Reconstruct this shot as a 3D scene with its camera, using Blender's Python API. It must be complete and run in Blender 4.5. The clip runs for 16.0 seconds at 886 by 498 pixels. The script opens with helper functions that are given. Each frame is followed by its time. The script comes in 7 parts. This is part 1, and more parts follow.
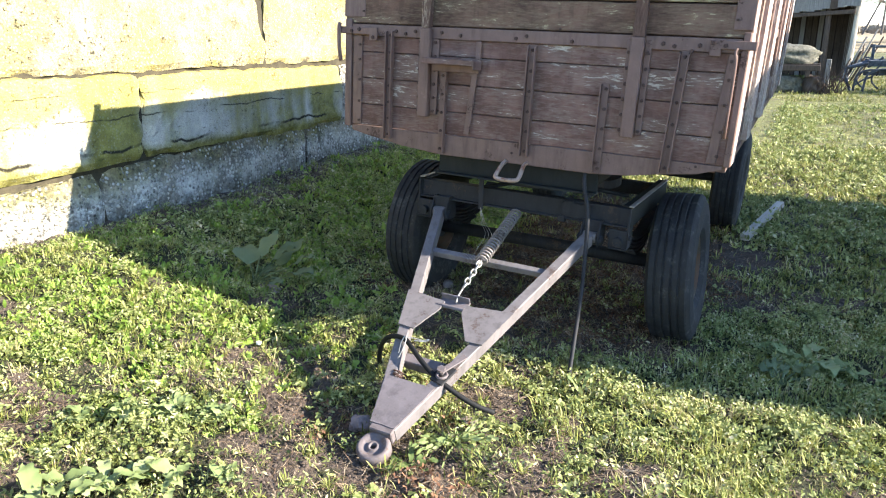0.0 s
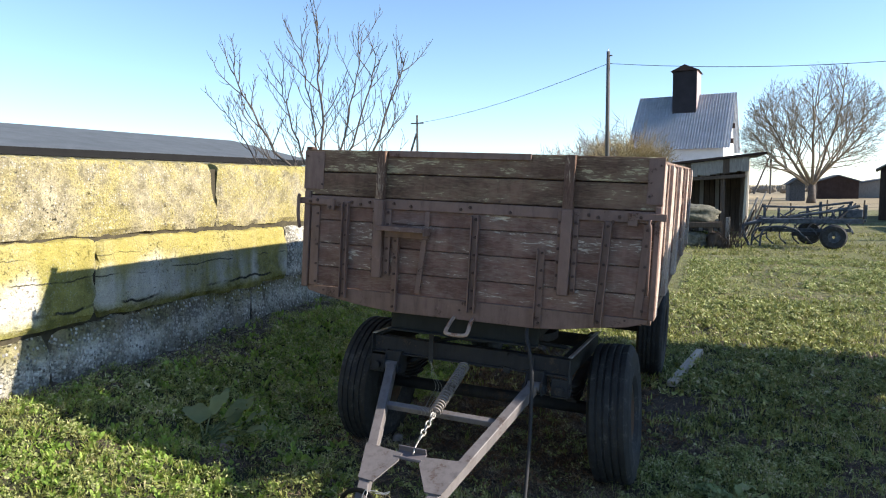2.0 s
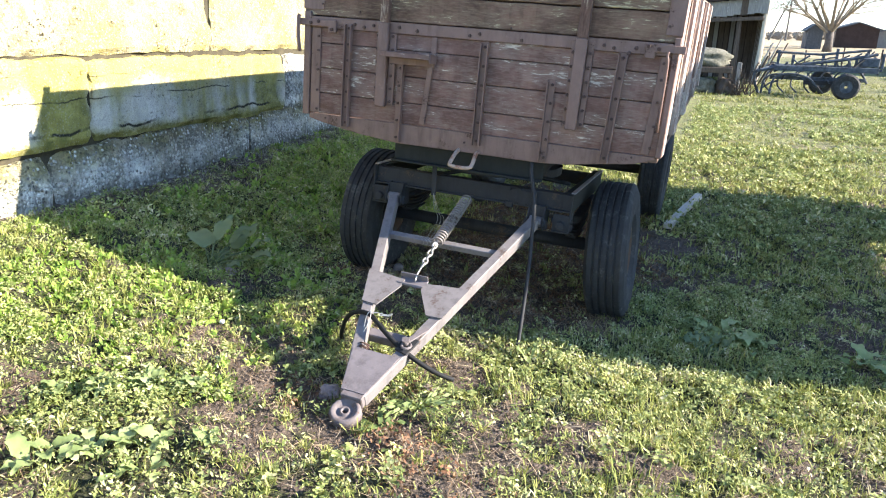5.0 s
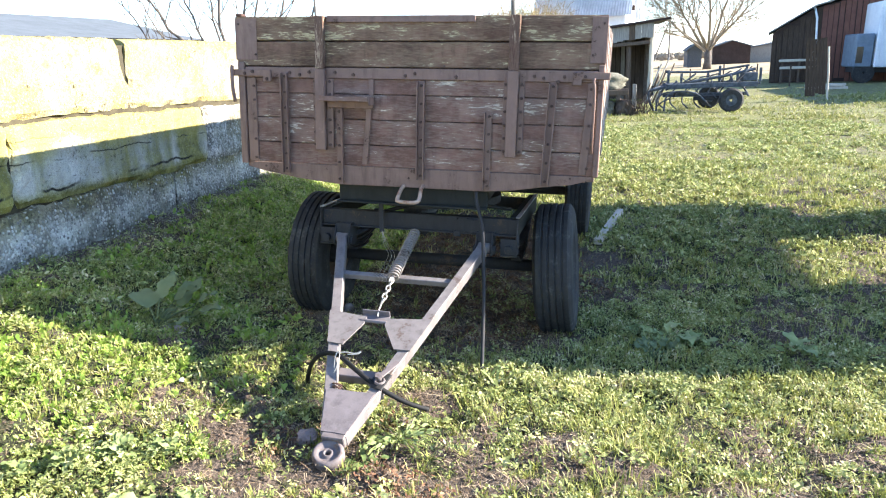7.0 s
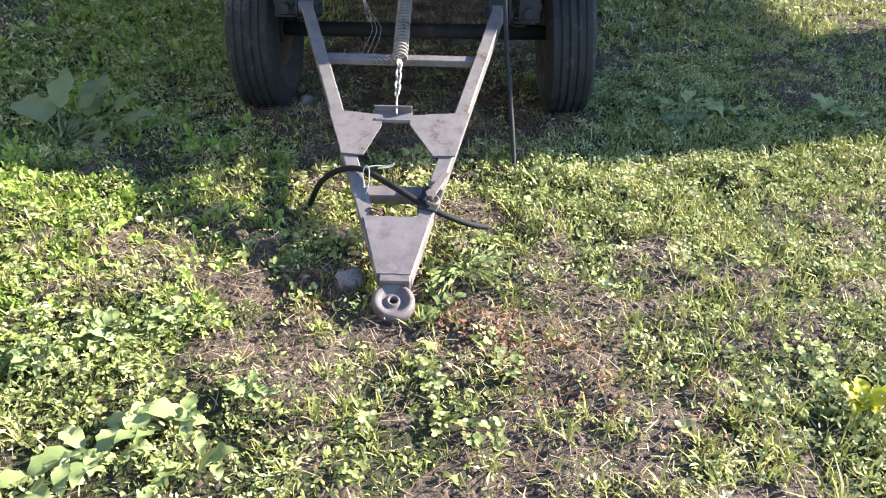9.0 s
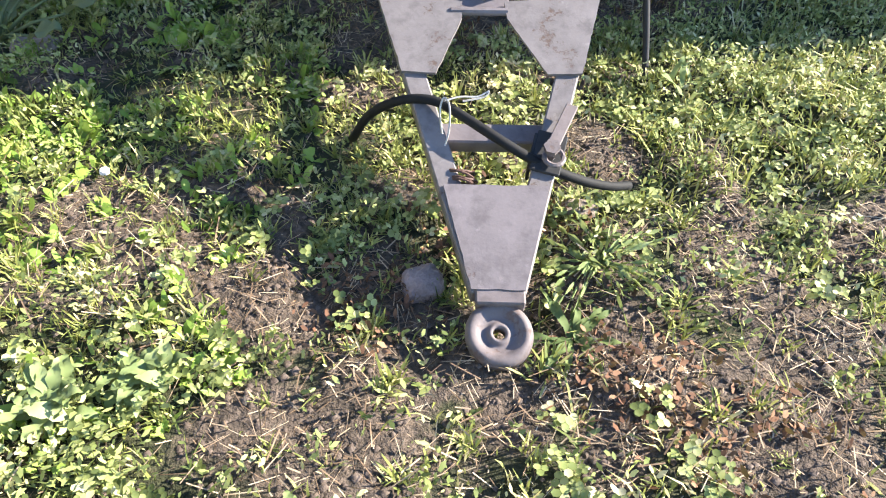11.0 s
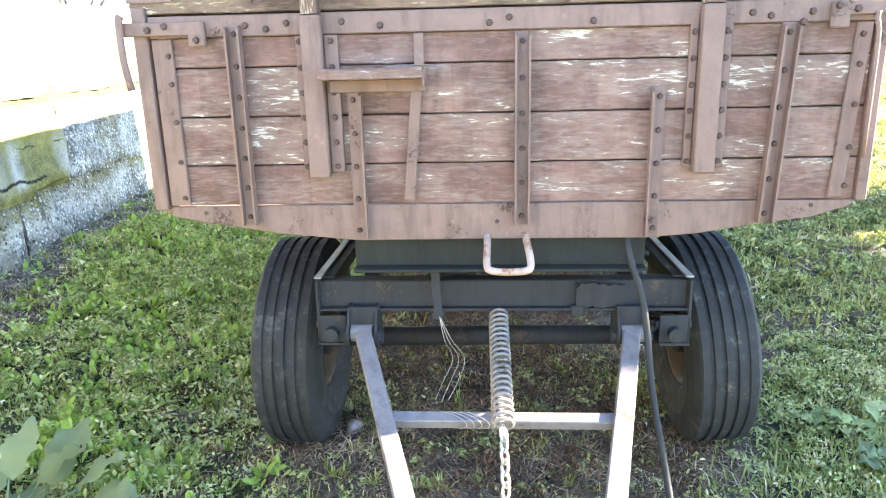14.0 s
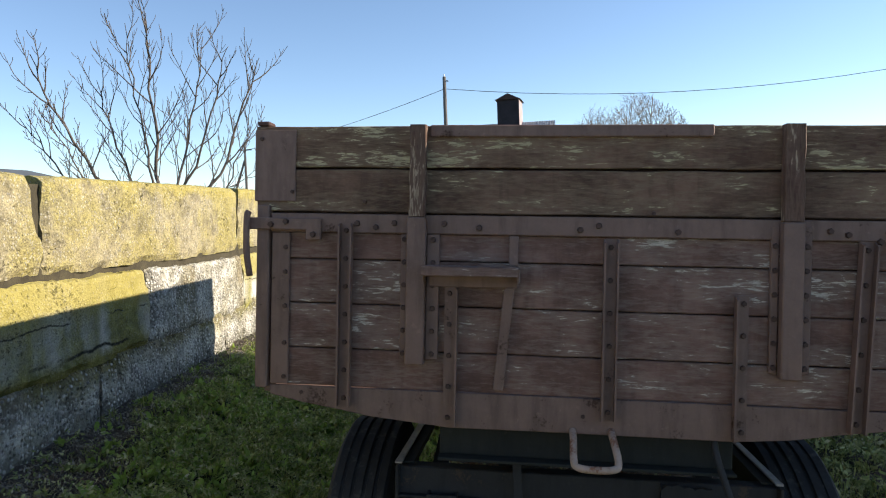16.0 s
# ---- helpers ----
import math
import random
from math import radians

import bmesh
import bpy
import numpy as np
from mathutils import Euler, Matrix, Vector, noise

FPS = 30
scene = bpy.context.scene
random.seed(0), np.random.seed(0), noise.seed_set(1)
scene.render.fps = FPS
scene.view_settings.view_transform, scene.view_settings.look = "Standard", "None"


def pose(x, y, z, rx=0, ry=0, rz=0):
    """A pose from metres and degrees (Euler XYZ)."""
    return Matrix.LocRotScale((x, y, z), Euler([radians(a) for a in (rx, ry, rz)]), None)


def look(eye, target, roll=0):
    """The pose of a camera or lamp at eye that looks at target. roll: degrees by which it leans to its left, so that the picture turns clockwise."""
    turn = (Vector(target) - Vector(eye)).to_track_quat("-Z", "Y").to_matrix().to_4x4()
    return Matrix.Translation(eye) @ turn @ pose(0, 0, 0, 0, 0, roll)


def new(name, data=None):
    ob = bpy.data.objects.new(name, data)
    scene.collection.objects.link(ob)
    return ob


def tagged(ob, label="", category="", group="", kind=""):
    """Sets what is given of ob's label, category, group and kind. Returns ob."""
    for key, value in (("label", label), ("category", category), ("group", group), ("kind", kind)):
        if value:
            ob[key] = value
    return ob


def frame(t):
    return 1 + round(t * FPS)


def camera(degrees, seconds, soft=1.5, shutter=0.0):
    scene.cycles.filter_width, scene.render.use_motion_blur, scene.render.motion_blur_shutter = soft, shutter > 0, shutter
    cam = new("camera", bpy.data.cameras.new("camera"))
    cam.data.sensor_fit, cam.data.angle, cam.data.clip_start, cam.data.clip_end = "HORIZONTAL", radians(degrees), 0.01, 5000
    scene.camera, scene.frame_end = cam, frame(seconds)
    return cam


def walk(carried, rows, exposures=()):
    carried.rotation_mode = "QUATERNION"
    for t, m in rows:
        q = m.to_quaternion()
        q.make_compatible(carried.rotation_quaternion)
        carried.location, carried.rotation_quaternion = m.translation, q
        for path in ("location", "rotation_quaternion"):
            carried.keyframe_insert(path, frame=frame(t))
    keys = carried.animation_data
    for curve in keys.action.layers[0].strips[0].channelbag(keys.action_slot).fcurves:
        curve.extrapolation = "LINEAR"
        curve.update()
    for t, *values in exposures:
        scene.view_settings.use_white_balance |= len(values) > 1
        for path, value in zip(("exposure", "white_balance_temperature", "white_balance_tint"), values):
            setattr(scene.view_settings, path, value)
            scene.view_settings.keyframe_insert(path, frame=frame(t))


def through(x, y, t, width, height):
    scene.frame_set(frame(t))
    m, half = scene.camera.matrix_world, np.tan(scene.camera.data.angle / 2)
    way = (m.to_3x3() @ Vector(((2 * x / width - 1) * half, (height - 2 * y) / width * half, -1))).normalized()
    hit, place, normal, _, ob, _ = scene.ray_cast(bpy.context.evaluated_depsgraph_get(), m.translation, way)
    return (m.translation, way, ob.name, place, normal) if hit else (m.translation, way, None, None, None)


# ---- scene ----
# The trailer stands on ground that falls a little to its right and to its back:
# LEAN turns the trailer's own upright into the true one.
cam = camera(65.5, 16.0, soft=1.1)
LEAN = Vector((-0.048, -0.050, 1.0)).rotation_difference(Vector((0, 0, 1))).to_matrix().to_4x4()
PATH = [
    (0, (1.394, -3.311, 1.662), (0.51, -1.622, 1.057), -0.8),
    (0.5, (1.473, -3.261, 1.615), (0.641, -1.613, 0.847), 1.9),
    (1, (1.486, -3.372, 1.662), (0.71, -1.616, 1.1), 2.8),
    (1.5, (1.406, -3.538, 1.704), (0.742, -1.689, 1.332), -0.7),
    (2, (1.394, -3.611, 1.744), (0.664, -1.757, 1.566), -0.5),
    (2.5, (1.459, -3.621, 1.798), (0.766, -1.746, 1.839), -1.4),
    (3, (1.495, -3.616, 1.768), (0.764, -1.758, 1.655), 0.7),
    (3.5, (1.482, -3.612, 1.721), (0.697, -1.799, 1.408), 0.4),
    (4, (1.408, -3.597, 1.698), (0.525, -1.916, 1.071), 0.4),
    (4.5, (1.34, -3.585, 1.681), (0.556, -1.899, 0.945), 1.7),
    (5, (1.351, -3.605, 1.68), (0.665, -1.833, 1.057), 1.3),
    (5.2, (1.369, -3.65, 1.689), (0.694, -1.86, 1.102), 0.8),
    (7.3, (1.1, -3.748, 1.687), (0.661, -1.87, 1.158), -1.7),
    (7.5, (1.019, -3.678, 1.677), (0.595, -1.824, 1.057), 0.3),
    (8, (0.781, -3.437, 1.583), (0.387, -1.596, 0.909), -4.2),
    (8.5, (0.522, -3.286, 1.571), (0.366, -1.457, 0.778), -0.3),
    (9, (0.303, -3.131, 1.524), (0.236, -1.483, 0.392), -2.1),
    (9.5, (0.208, -2.819, 1.487), (-0.011, -1.166, 0.382), -4.1),
    (9.7, (0.178, -2.733, 1.441), (-0.061, -1.153, 0.237), -4.9),
    (11.8, (0.037, -2.02, 1.291), (-0.065, -0.708, -0.216), -5.0),
    (12, (0.04, -2.015, 1.296), (-0.063, -0.653, -0.164), -5.0),
    (12.5, (0.052, -2.013, 1.311), (-0.035, -0.497, 0.009), -4.5),
    (13, (0.035, -1.998, 1.373), (-0.029, -0.305, 0.31), -4.9),
    (13.5, (0.064, -1.986, 1.437), (-0.073, -0.192, 0.564), -5.8),
    (14, (0.039, -1.975, 1.608), (-0.111, -0.074, 1.003), -4.4),
    (14.5, (-0.004, -2.02, 1.675), (-0.185, -0.042, 1.438), -3.8),
    (15, (-0.013, -2.064, 1.7), (-0.181, -0.073, 1.606), -3.5),
    (15.5, (-0.022, -2.065, 1.706), (-0.18, -0.079, 1.536), -5.5),
    (16, (-0.091, -2.08, 1.69), (-0.347, -0.1, 1.581), -2.0),
]
EXPOSURES = [(0, 2.1, 6500, 10), (0.5, 2.19, 6500, 10), (1.0, 2.2, 6500, 10), (1.5, 2.15, 6500, 10), (2.0, 1.1, 6500, 10), (2.5, 0.42, 6500, 10), (3.0, 0.5, 6500, 10), (3.5, 0.95, 6500, 10),
             (4.0, 1.9, 6500, 10), (4.5, 1.98, 6500, 10), (5.0, 2.2, 6500, 10), (5.2, 2.25, 6500, 10), (7.3, 2.4, 6500, 10), (8.5, 2.4, 6500, 10), (9.0, 2.24, 6500, 10), (12.0, 2.25, 6500, 10), (12.5, 2.42, 6500, 10), (13.0, 2.75, 6700, 10),
             (13.5, 3.2, 7000, 10), (14.0, 4.0, 7300, 10), (14.5, 3.27, 7100, 10), (15.0, 1.0, 6800, 10), (15.5, 0.92, 6900, 10), (16.0, 0.86, 6950, 10)]
walk(cam, [(t, look(eye, target, roll)) for t, eye, target, roll in PATH], EXPOSURES)

# ---- light ----
SUN_WAY = Vector((-1.728, -0.425, -0.764)).normalized()
world = bpy.data.worlds.new("world")
scene.world = world
world.use_nodes = True
wn = world.node_tree
sky = wn.nodes.new("ShaderNodeTexSky")
sky.sky_type = "NISHITA"
sky.sun_disc = False
sky.sun_elevation = math.asin(-SUN_WAY.z)
sky.sun_rotation = math.atan2(-SUN_WAY.x, -SUN_WAY.y)
sky.air_density, sky.dust_density, sky.ozone_density = 0.77, 0.05, 2.6
wn.links.new(sky.outputs[0], wn.nodes["Background"].inputs["Color"])
wn.nodes["Background"].inputs["Strength"].default_value = 0.128
sun = new("sun", bpy.data.lights.new("sun", "SUN"))
sun.data.energy, sun.data.angle, sun.data.color = 5.0, radians(0.55), (1.0, 0.92, 0.80)
sun.matrix_world = SUN_WAY.to_track_quat("-Z", "Y").to_matrix().to_4x4()


# ---- materials ----
class Nodes:
    """A short way to write a node material."""

    def __init__(self, name, rough=0.7, metal=0.0):
        self.m = bpy.data.materials.new(name)
        self.m.use_nodes = True
        self.t = self.m.node_tree
        self.b = self.t.nodes["Principled BSDF"]
        self.b.inputs["Roughness"].default_value = rough
        self.b.inputs["Metallic"].default_value = metal
        self.coord = self.t.nodes.new("ShaderNodeTexCoord")

    def link(self, value, socket):
        if isinstance(value, bpy.types.NodeSocket):
            self.t.links.new(value, socket)
        elif isinstance(value, (tuple, list)) and len(value) == 3 and socket.type == "RGBA":
            socket.default_value = (*value, 1)
        else:
            socket.default_value = value

    def mapped(self, scale=(1, 1, 1), offset=None, space="Object"):
        n = self.t.nodes.new("ShaderNodeMapping")
        self.t.links.new(self.coord.outputs[space], n.inputs["Vector"])
        n.inputs["Scale"].default_value = scale
        if offset is not None:
            self.link(offset, n.inputs["Location"])
        return n.outputs[0]

    def noise(self, vec, scale, detail=4, rough=0.55, distort=0.0):
        n = self.t.nodes.new("ShaderNodeTexNoise")
        self.link(vec, n.inputs["Vector"])
        for k, v in (("Scale", scale), ("Detail", detail), ("Roughness", rough), ("Distortion", distort)):
            n.inputs[k].default_value = v
        return n.outputs["Fac"]

    def voronoi(self, vec, scale, feature="F1", out="Distance"):
        n = self.t.nodes.new("ShaderNodeTexVoronoi")
        n.feature = feature
        self.link(vec, n.inputs["Vector"])
        n.inputs["Scale"].default_value = scale
        return n.outputs[out]

    def ramp(self, value, *stops):
        n = self.t.nodes.new("ShaderNodeValToRGB")
        self.link(value, n.inputs[0])
        e = n.color_ramp.elements
        while len(e) < len(stops):
            e.new(0.5)
        for el, (p, c) in zip(e, stops):
            el.position = p
            el.color = (*c, 1) if isinstance(c, tuple) else (c, c, c, 1)
        return n.outputs[0]

    def mix(self, fac, a, b, blend="MIX"):
        n = self.t.nodes.new("ShaderNodeMix")
        n.data_type, n.blend_type = "RGBA", blend
        self.link(fac, n.inputs["Factor"])
        self.link(a, n.inputs["A"])
        self.link(b, n.inputs["B"])
        return n.outputs["Result"]

    def math(self, op, a, b=0.0):
        n = self.t.nodes.new("ShaderNodeMath")
        n.operation = op
        self.link(a, n.inputs[0])
        self.link(b, n.inputs[1])
        return n.outputs[0]

    def split(self, vec):
        n = self.t.nodes.new("ShaderNodeSeparateXYZ")
        self.t.links.new(vec, n.inputs[0])
        return n.outputs

    def random(self):
        return self.t.nodes.new("ShaderNodeObjectInfo").outputs["Random"]

    def island(self):
        return self.t.nodes.new("ShaderNodeNewGeometry").outputs["Random Per Island"]

    def bump(self, height, strength=0.4, distance=0.01):
        n = self.t.nodes.new("ShaderNodeBump")
        n.inputs["Strength"].default_value, n.inputs["Distance"].default_value = strength, distance
        self.link(height, n.inputs["Height"])
        self.t.links.new(n.outputs[0], self.b.inputs["Normal"])
        return self

    def done(self, color=None, rough=None):
        if color is not None:
            self.link(color, self.b.inputs["Base Color"])
        if rough is not None:
            self.link(rough, self.b.inputs["Roughness"])
        return self.m


def painted_wood(name, paint, bare, worn, along=(13.0, 74, 74), broad=(2.4, 9, 9)):
    """Paint on boards, flaked off in short streaks along the grain."""
    n = Nodes(name, 0.75)
    n.b.inputs["Specular IOR Level"].default_value = 0.12
    shift = n.math("MULTIPLY", n.random(), 37.0)
    streak = n.noise(n.mapped(along, shift), 1.45, 7, 0.66, 0.5)
    patch = n.noise(n.mapped(broad, shift), 1.5, 3)
    lost = n.math("ADD", n.math("MULTIPLY", streak, 0.62), n.math("MULTIPLY", patch, 0.55))
    lost = n.math("ADD", lost, n.math("MULTIPLY", n.math("SUBTRACT", n.random(), 0.5), 0.05))
    flake = n.ramp(lost, (worn, 0.0), (worn + 0.018, 1.0))
    rub = n.ramp(lost, (worn - 0.16, 0.0), (worn + 0.01, 1.0))
    grain = n.noise(n.mapped(tuple(c * 1.4 for c in along), shift), 2.0, 6, 0.65)
    tone = n.noise(n.mapped((2.6, 2.6, 2.6), shift), 2.0, 5, 0.65)
    p = n.mix(n.ramp(tone, (0.34, 0.0), (0.64, 1.0)), tuple(c * 1.22 for c in paint), tuple(c * 0.45 for c in paint))
    drip = n.noise(n.mapped((14, 14, 2.2), shift), 1.5, 4, 0.6)
    p = n.mix(n.ramp(drip, (0.52, 0.0), (0.70, 0.6)), p, tuple(c * 0.40 for c in paint))
    p = n.mix(n.math("MULTIPLY", n.ramp(n.random(), (0.2, 0.0), (0.8, 1.0)), 0.25), p, (paint[0] * 1.15, paint[1] * 0.92, paint[2] * 0.88))
    p = n.mix(n.ramp(grain, (0.46, 0.0), (0.8, 0.20)), p, tuple(min(1, c * 1.8) for c in paint))
    blot = n.noise(n.mapped((9, 22, 22), shift), 1.2, 6, 0.7)
    p = n.mix(n.ramp(blot, (0.50, 0.0), (0.66, 0.45)), p, (paint[0] * 0.50, paint[1] * 0.46, paint[2] * 0.46))
    p = n.mix(n.math("MULTIPLY", rub, 0.55), p, tuple(a * 0.6 + b * 0.3 for a, b in zip(paint, bare)))
    w = n.mix(n.ramp(grain, (0.35, 0.0), (0.62, 1.0)), tuple(c * 0.5 for c in bare), bare)
    n.bump(n.math("SUBTRACT", grain, n.math("MULTIPLY", flake, 0.6)), 0.5, 0.004)
    return n.done(n.mix(flake, p, w), n.mix(flake, (0.62,) * 3, (0.9,) * 3))


def painted_steel(name, paint, rust, wear=0.62, rough=0.5, metal=0.0):
    n = Nodes(name, rough, metal)
    n.b.inputs["Specular IOR Level"].default_value = 0.25
    shift = n.math("MULTIPLY", n.random(), 23.0)
    big = n.noise(n.mapped((5, 5, 5), shift), 1.6, 5, 0.65)
    fine = n.noise(n.mapped((60, 60, 60), shift), 2.0, 3)
    mottled = n.mix(n.ramp(big, (0.3, 0.0), (0.7, 1.0)), paint, tuple(c * 0.68 for c in paint))
    mottled = n.mix(n.math("MULTIPLY", fine, 0.3), mottled, tuple(min(1, c * 1.45) for c in paint))
    drip = n.noise(n.mapped((16, 16, 2.5), shift), 1.5, 4, 0.65)
    mottled = n.mix(n.ramp(drip, (0.48, 0.0), (0.70, 0.55)), mottled, tuple(c * 0.45 for c in paint))
    scuff = n.noise(n.mapped((30, 30, 30), shift), 1.0, 6, 0.75)
    mottled = n.mix(n.ramp(scuff, (0.60, 0.0), (0.68, 0.32)), mottled, tuple(min(1, c * 1.7) for c in paint))
    worn = n.ramp(n.math("ADD", n.math("MULTIPLY", big, 0.75), n.math("MULTIPLY", fine, 0.25)), (wear, 0.0), (wear + 0.06, 1.0))
    n.bump(n.math("SUBTRACT", fine, worn), 0.22, 0.002)
    return n.done(n.mix(worn, mottled, rust), n.mix(worn, (rough,) * 3, (0.88,) * 3))


PLANK = painted_wood("flaking_brown_paint", (0.190, 0.113, 0.090), (0.62, 0.53, 0.44), 0.705)
PLANK_TOP = painted_wood("weathered_brown_paint", (0.168, 0.098, 0.068), (0.52, 0.43, 0.27), 0.642)
STEP_WOOD = painted_wood("worn_step_board", (0.20, 0.122, 0.098), (0.52, 0.40, 0.34), 0.66)
UPRIGHT = painted_wood("weathered_upright", (0.130, 0.070, 0.052), (0.42, 0.31, 0.22), 0.65, (80, 80, 12.0), (9, 9, 2.0))
# right side gate only: its wide posts are paler than the left ones
SIDE_POST = painted_wood("pale_side_post", (0.36, 0.27, 0.23), (0.66, 0.56, 0.48), 0.60, (80, 80, 12.0), (9, 9, 2.0))
SIDE_WOOD = painted_wood("right_side_boards", (0.17, 0.105, 0.085), (0.52, 0.40, 0.32), 0.60, (80, 80, 12.0), (9, 9, 2.0))
BROWN_STEEL = painted_steel("brown_painted_steel", (0.205, 0.126, 0.101), (0.066, 0.036, 0.027), 0.60)
SILL_STEEL = painted_steel("faded_sill_steel", (0.208, 0.130, 0.106), (0.080, 0.046, 0.035), 0.57)
BOLT_STEEL = painted_steel("dark_bolt", (0.085, 0.048, 0.038), (0.10, 0.05, 0.03), 0.6, 0.6)
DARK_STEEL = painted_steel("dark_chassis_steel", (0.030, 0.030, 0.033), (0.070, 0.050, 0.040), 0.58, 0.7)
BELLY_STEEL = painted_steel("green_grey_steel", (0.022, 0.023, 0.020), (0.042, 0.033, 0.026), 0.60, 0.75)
GREY_STEEL = painted_steel("grey_drawbar_paint", (0.165, 0.144, 0.150), (0.095, 0.066, 0.060), 0.60, 0.55)
WORN_GREY = painted_steel("worn_pale_grey_paint", (0.178, 0.160, 0.160), (0.10, 0.072, 0.062), 0.58, 0.5)
PALE_STEEL = painted_steel("pale_worn_loop", (0.44, 0.31, 0.24), (0.24, 0.11, 0.065), 0.52)
BARE_STEEL = painted_steel("bare_galvanised_steel", (0.36, 0.33, 0.31), (0.18, 0.12, 0.09), 0.62, 0.5, 0.2)
CAST_STEEL = painted_steel("worn_cast_steel", (0.155, 0.13, 0.13), (0.12, 0.085, 0.075), 0.52, 0.6)


def rubber_material():
    n = Nodes("dusty_black_rubber", 0.82)
    a = n.noise(n.mapped((6, 6, 6)), 2.0, 5)
    b = n.noise(n.mapped((70, 70, 70)), 1.5, 3)
    n.bump(b, 0.25, 0.002)
    c = n.noise(n.mapped((22, 22, 22)), 1.3, 6, 0.7)
    dust = n.math("ADD", n.math("MULTIPLY", a, 0.45), n.math("ADD", n.math("MULTIPLY", b, 0.15), n.math("MULTIPLY", c, 0.4)))
    return n.done(n.ramp(dust, (0.36, (0.011, 0.011, 0.012)), (0.54, (0.022, 0.022, 0.023)), (0.64, (0.080, 0.075, 0.070))))


RUBBER = rubber_material()
COIL_STEEL = painted_steel("dull_spring_steel", (0.225, 0.198, 0.186), (0.085, 0.064, 0.053), 0.58, 0.5)
HOSE = painted_steel("black_hose_rubber", (0.013, 0.013, 0.014), (0.035, 0.030, 0.026), 0.64, 0.75)
RIM = painted_steel("dirty_brown_rim", (0.085, 0.066, 0.045), (0.10, 0.06, 0.04), 0.5)


def concrete(name, kind, mossy=True):
    """Old cast blocks. kind 0: top course, 1: middle course, 2: pebbly foot."""
    n = Nodes(name, 0.92)
    n.b.inputs["Specular IOR Level"].default_value = 0.2
    shift = n.math("MULTIPLY", n.random(), 19.0)
    v = n.mapped((1, 1, 1), shift)
    z = n.split(n.mapped((1, 1, 1)))[2]
    big = n.noise(v, 1.7, 5, 0.6)
    mid = n.noise(v, 8.0, 6, 0.68)
    fine = n.noise(v, 55.0, 5, 0.7)
    grit = n.noise(v, 120.0, 3, 0.6)
    size = 36.0 if kind == 2 else 60.0
    pebble = n.voronoi(v, size, "F1")
    cell = n.split(n.voronoi(v, size, "F1", "Color"))
    inside = n.ramp(pebble, (0.25, 1.0), (0.50, 0.0))
    streak = n.noise(n.mapped((2.2, 2.2, 0.45), shift), 1.5, 4, 0.6)
    bands = n.noise(n.mapped((1.25, 1.25, 0.10), shift), 1.6, 4, 0.55)
    patchy = n.noise(n.mapped((1, 1, 0.7), shift), 2.4, 6, 0.66)
    moss = n.mix(n.ramp(n.math("ADD", n.math("MULTIPLY", fine, 0.5), n.math("MULTIPLY", mid, 0.5)), (0.36, 0.0), (0.62, 1.0)), (0.085, 0.080, 0.018), (0.30, 0.265, 0.060))
    along = n.split(n.mapped((1, 1, 1)))[0]
    wander = n.math("MULTIPLY", n.math("SUBTRACT", n.noise(n.mapped((1, 1, 0.2), shift), 3.5, 5, 0.6), 0.5), 0.11)

    def cracked(height, thin):
        """A crack that wanders along the block at a height, open here and shut there."""
        off = n.math("ABSOLUTE", n.math("ADD", n.math("SUBTRACT", z, height), wander))
        return n.math("MULTIPLY", n.ramp(off, (thin, 1.0), (thin * 2.4, 0.0)), n.ramp(n.noise(v, 2.2 + height, 4), (0.44, 0.0), (0.52, 1.0)))

    if kind == 0:
        base = n.mix(n.ramp(mid, (0.34, 0.0), (0.66, 1.0)), (0.20, 0.172, 0.100), (0.53, 0.46, 0.305))
        mask = n.ramp(n.math("ADD", n.math("MULTIPLY", mid, 0.40), n.math("MULTIPLY", big, 0.60)), (0.44, 0.0), (0.56, 0.74))
        base = n.mix(mask, base, n.mix(n.ramp(fine, (0.35, 0.0), (0.6, 1.0)), (0.19, 0.155, 0.040), (0.47, 0.40, 0.120)))
        edge = n.ramp(n.math("ADD", z, n.math("MULTIPLY", mid, 0.25)), (0.64, 0.0), (0.72, 0.8))
        base = n.mix(edge, base, (0.42, 0.35, 0.095))
    elif kind == 1:
        base = n.mix(n.ramp(mid, (0.32, 0.0), (0.68, 1.0)), (0.47, 0.445, 0.385), (0.74, 0.705, 0.62))
        stain = n.mix(n.ramp(mid, (0.35, 0.0), (0.65, 1.0)), (0.15, 0.142, 0.034), (0.36, 0.325, 0.085))
        mask = n.ramp(n.math("ADD", n.math("MULTIPLY", bands, 0.66), n.math("ADD", n.math("MULTIPLY", patchy, 0.20), n.math("MULTIPLY", mid, 0.14))), (0.475, 0.0), (0.575, 0.84))
        base = n.mix(mask, base, stain)
        # one broad run of algae towards the end of each block
        run = n.ramp(n.math("ABSOLUTE", n.math("ADD", n.math("SUBTRACT", along, 2.40), n.math("MULTIPLY", n.math("SUBTRACT", patchy, 0.5), 0.35))), (0.20, 0.92), (0.30, 0.0))
        base = n.mix(run, base, stain)
        upper = n.ramp(n.math("ADD", z, n.math("MULTIPLY", n.math("SUBTRACT", big, 0.5), 0.5)), (0.24, 0.0), (0.42, 0.92))
        base = n.mix(upper, base, n.mix(mid, (0.29, 0.243, 0.055), (0.47, 0.40, 0.135)))
        foot = n.ramp(n.math("ADD", n.math("MULTIPLY", z, 3.0), n.math("MULTIPLY", mid, 0.5)), (0.34, 0.95), (0.58, 0.0))
        base = n.mix(foot, base, stain)
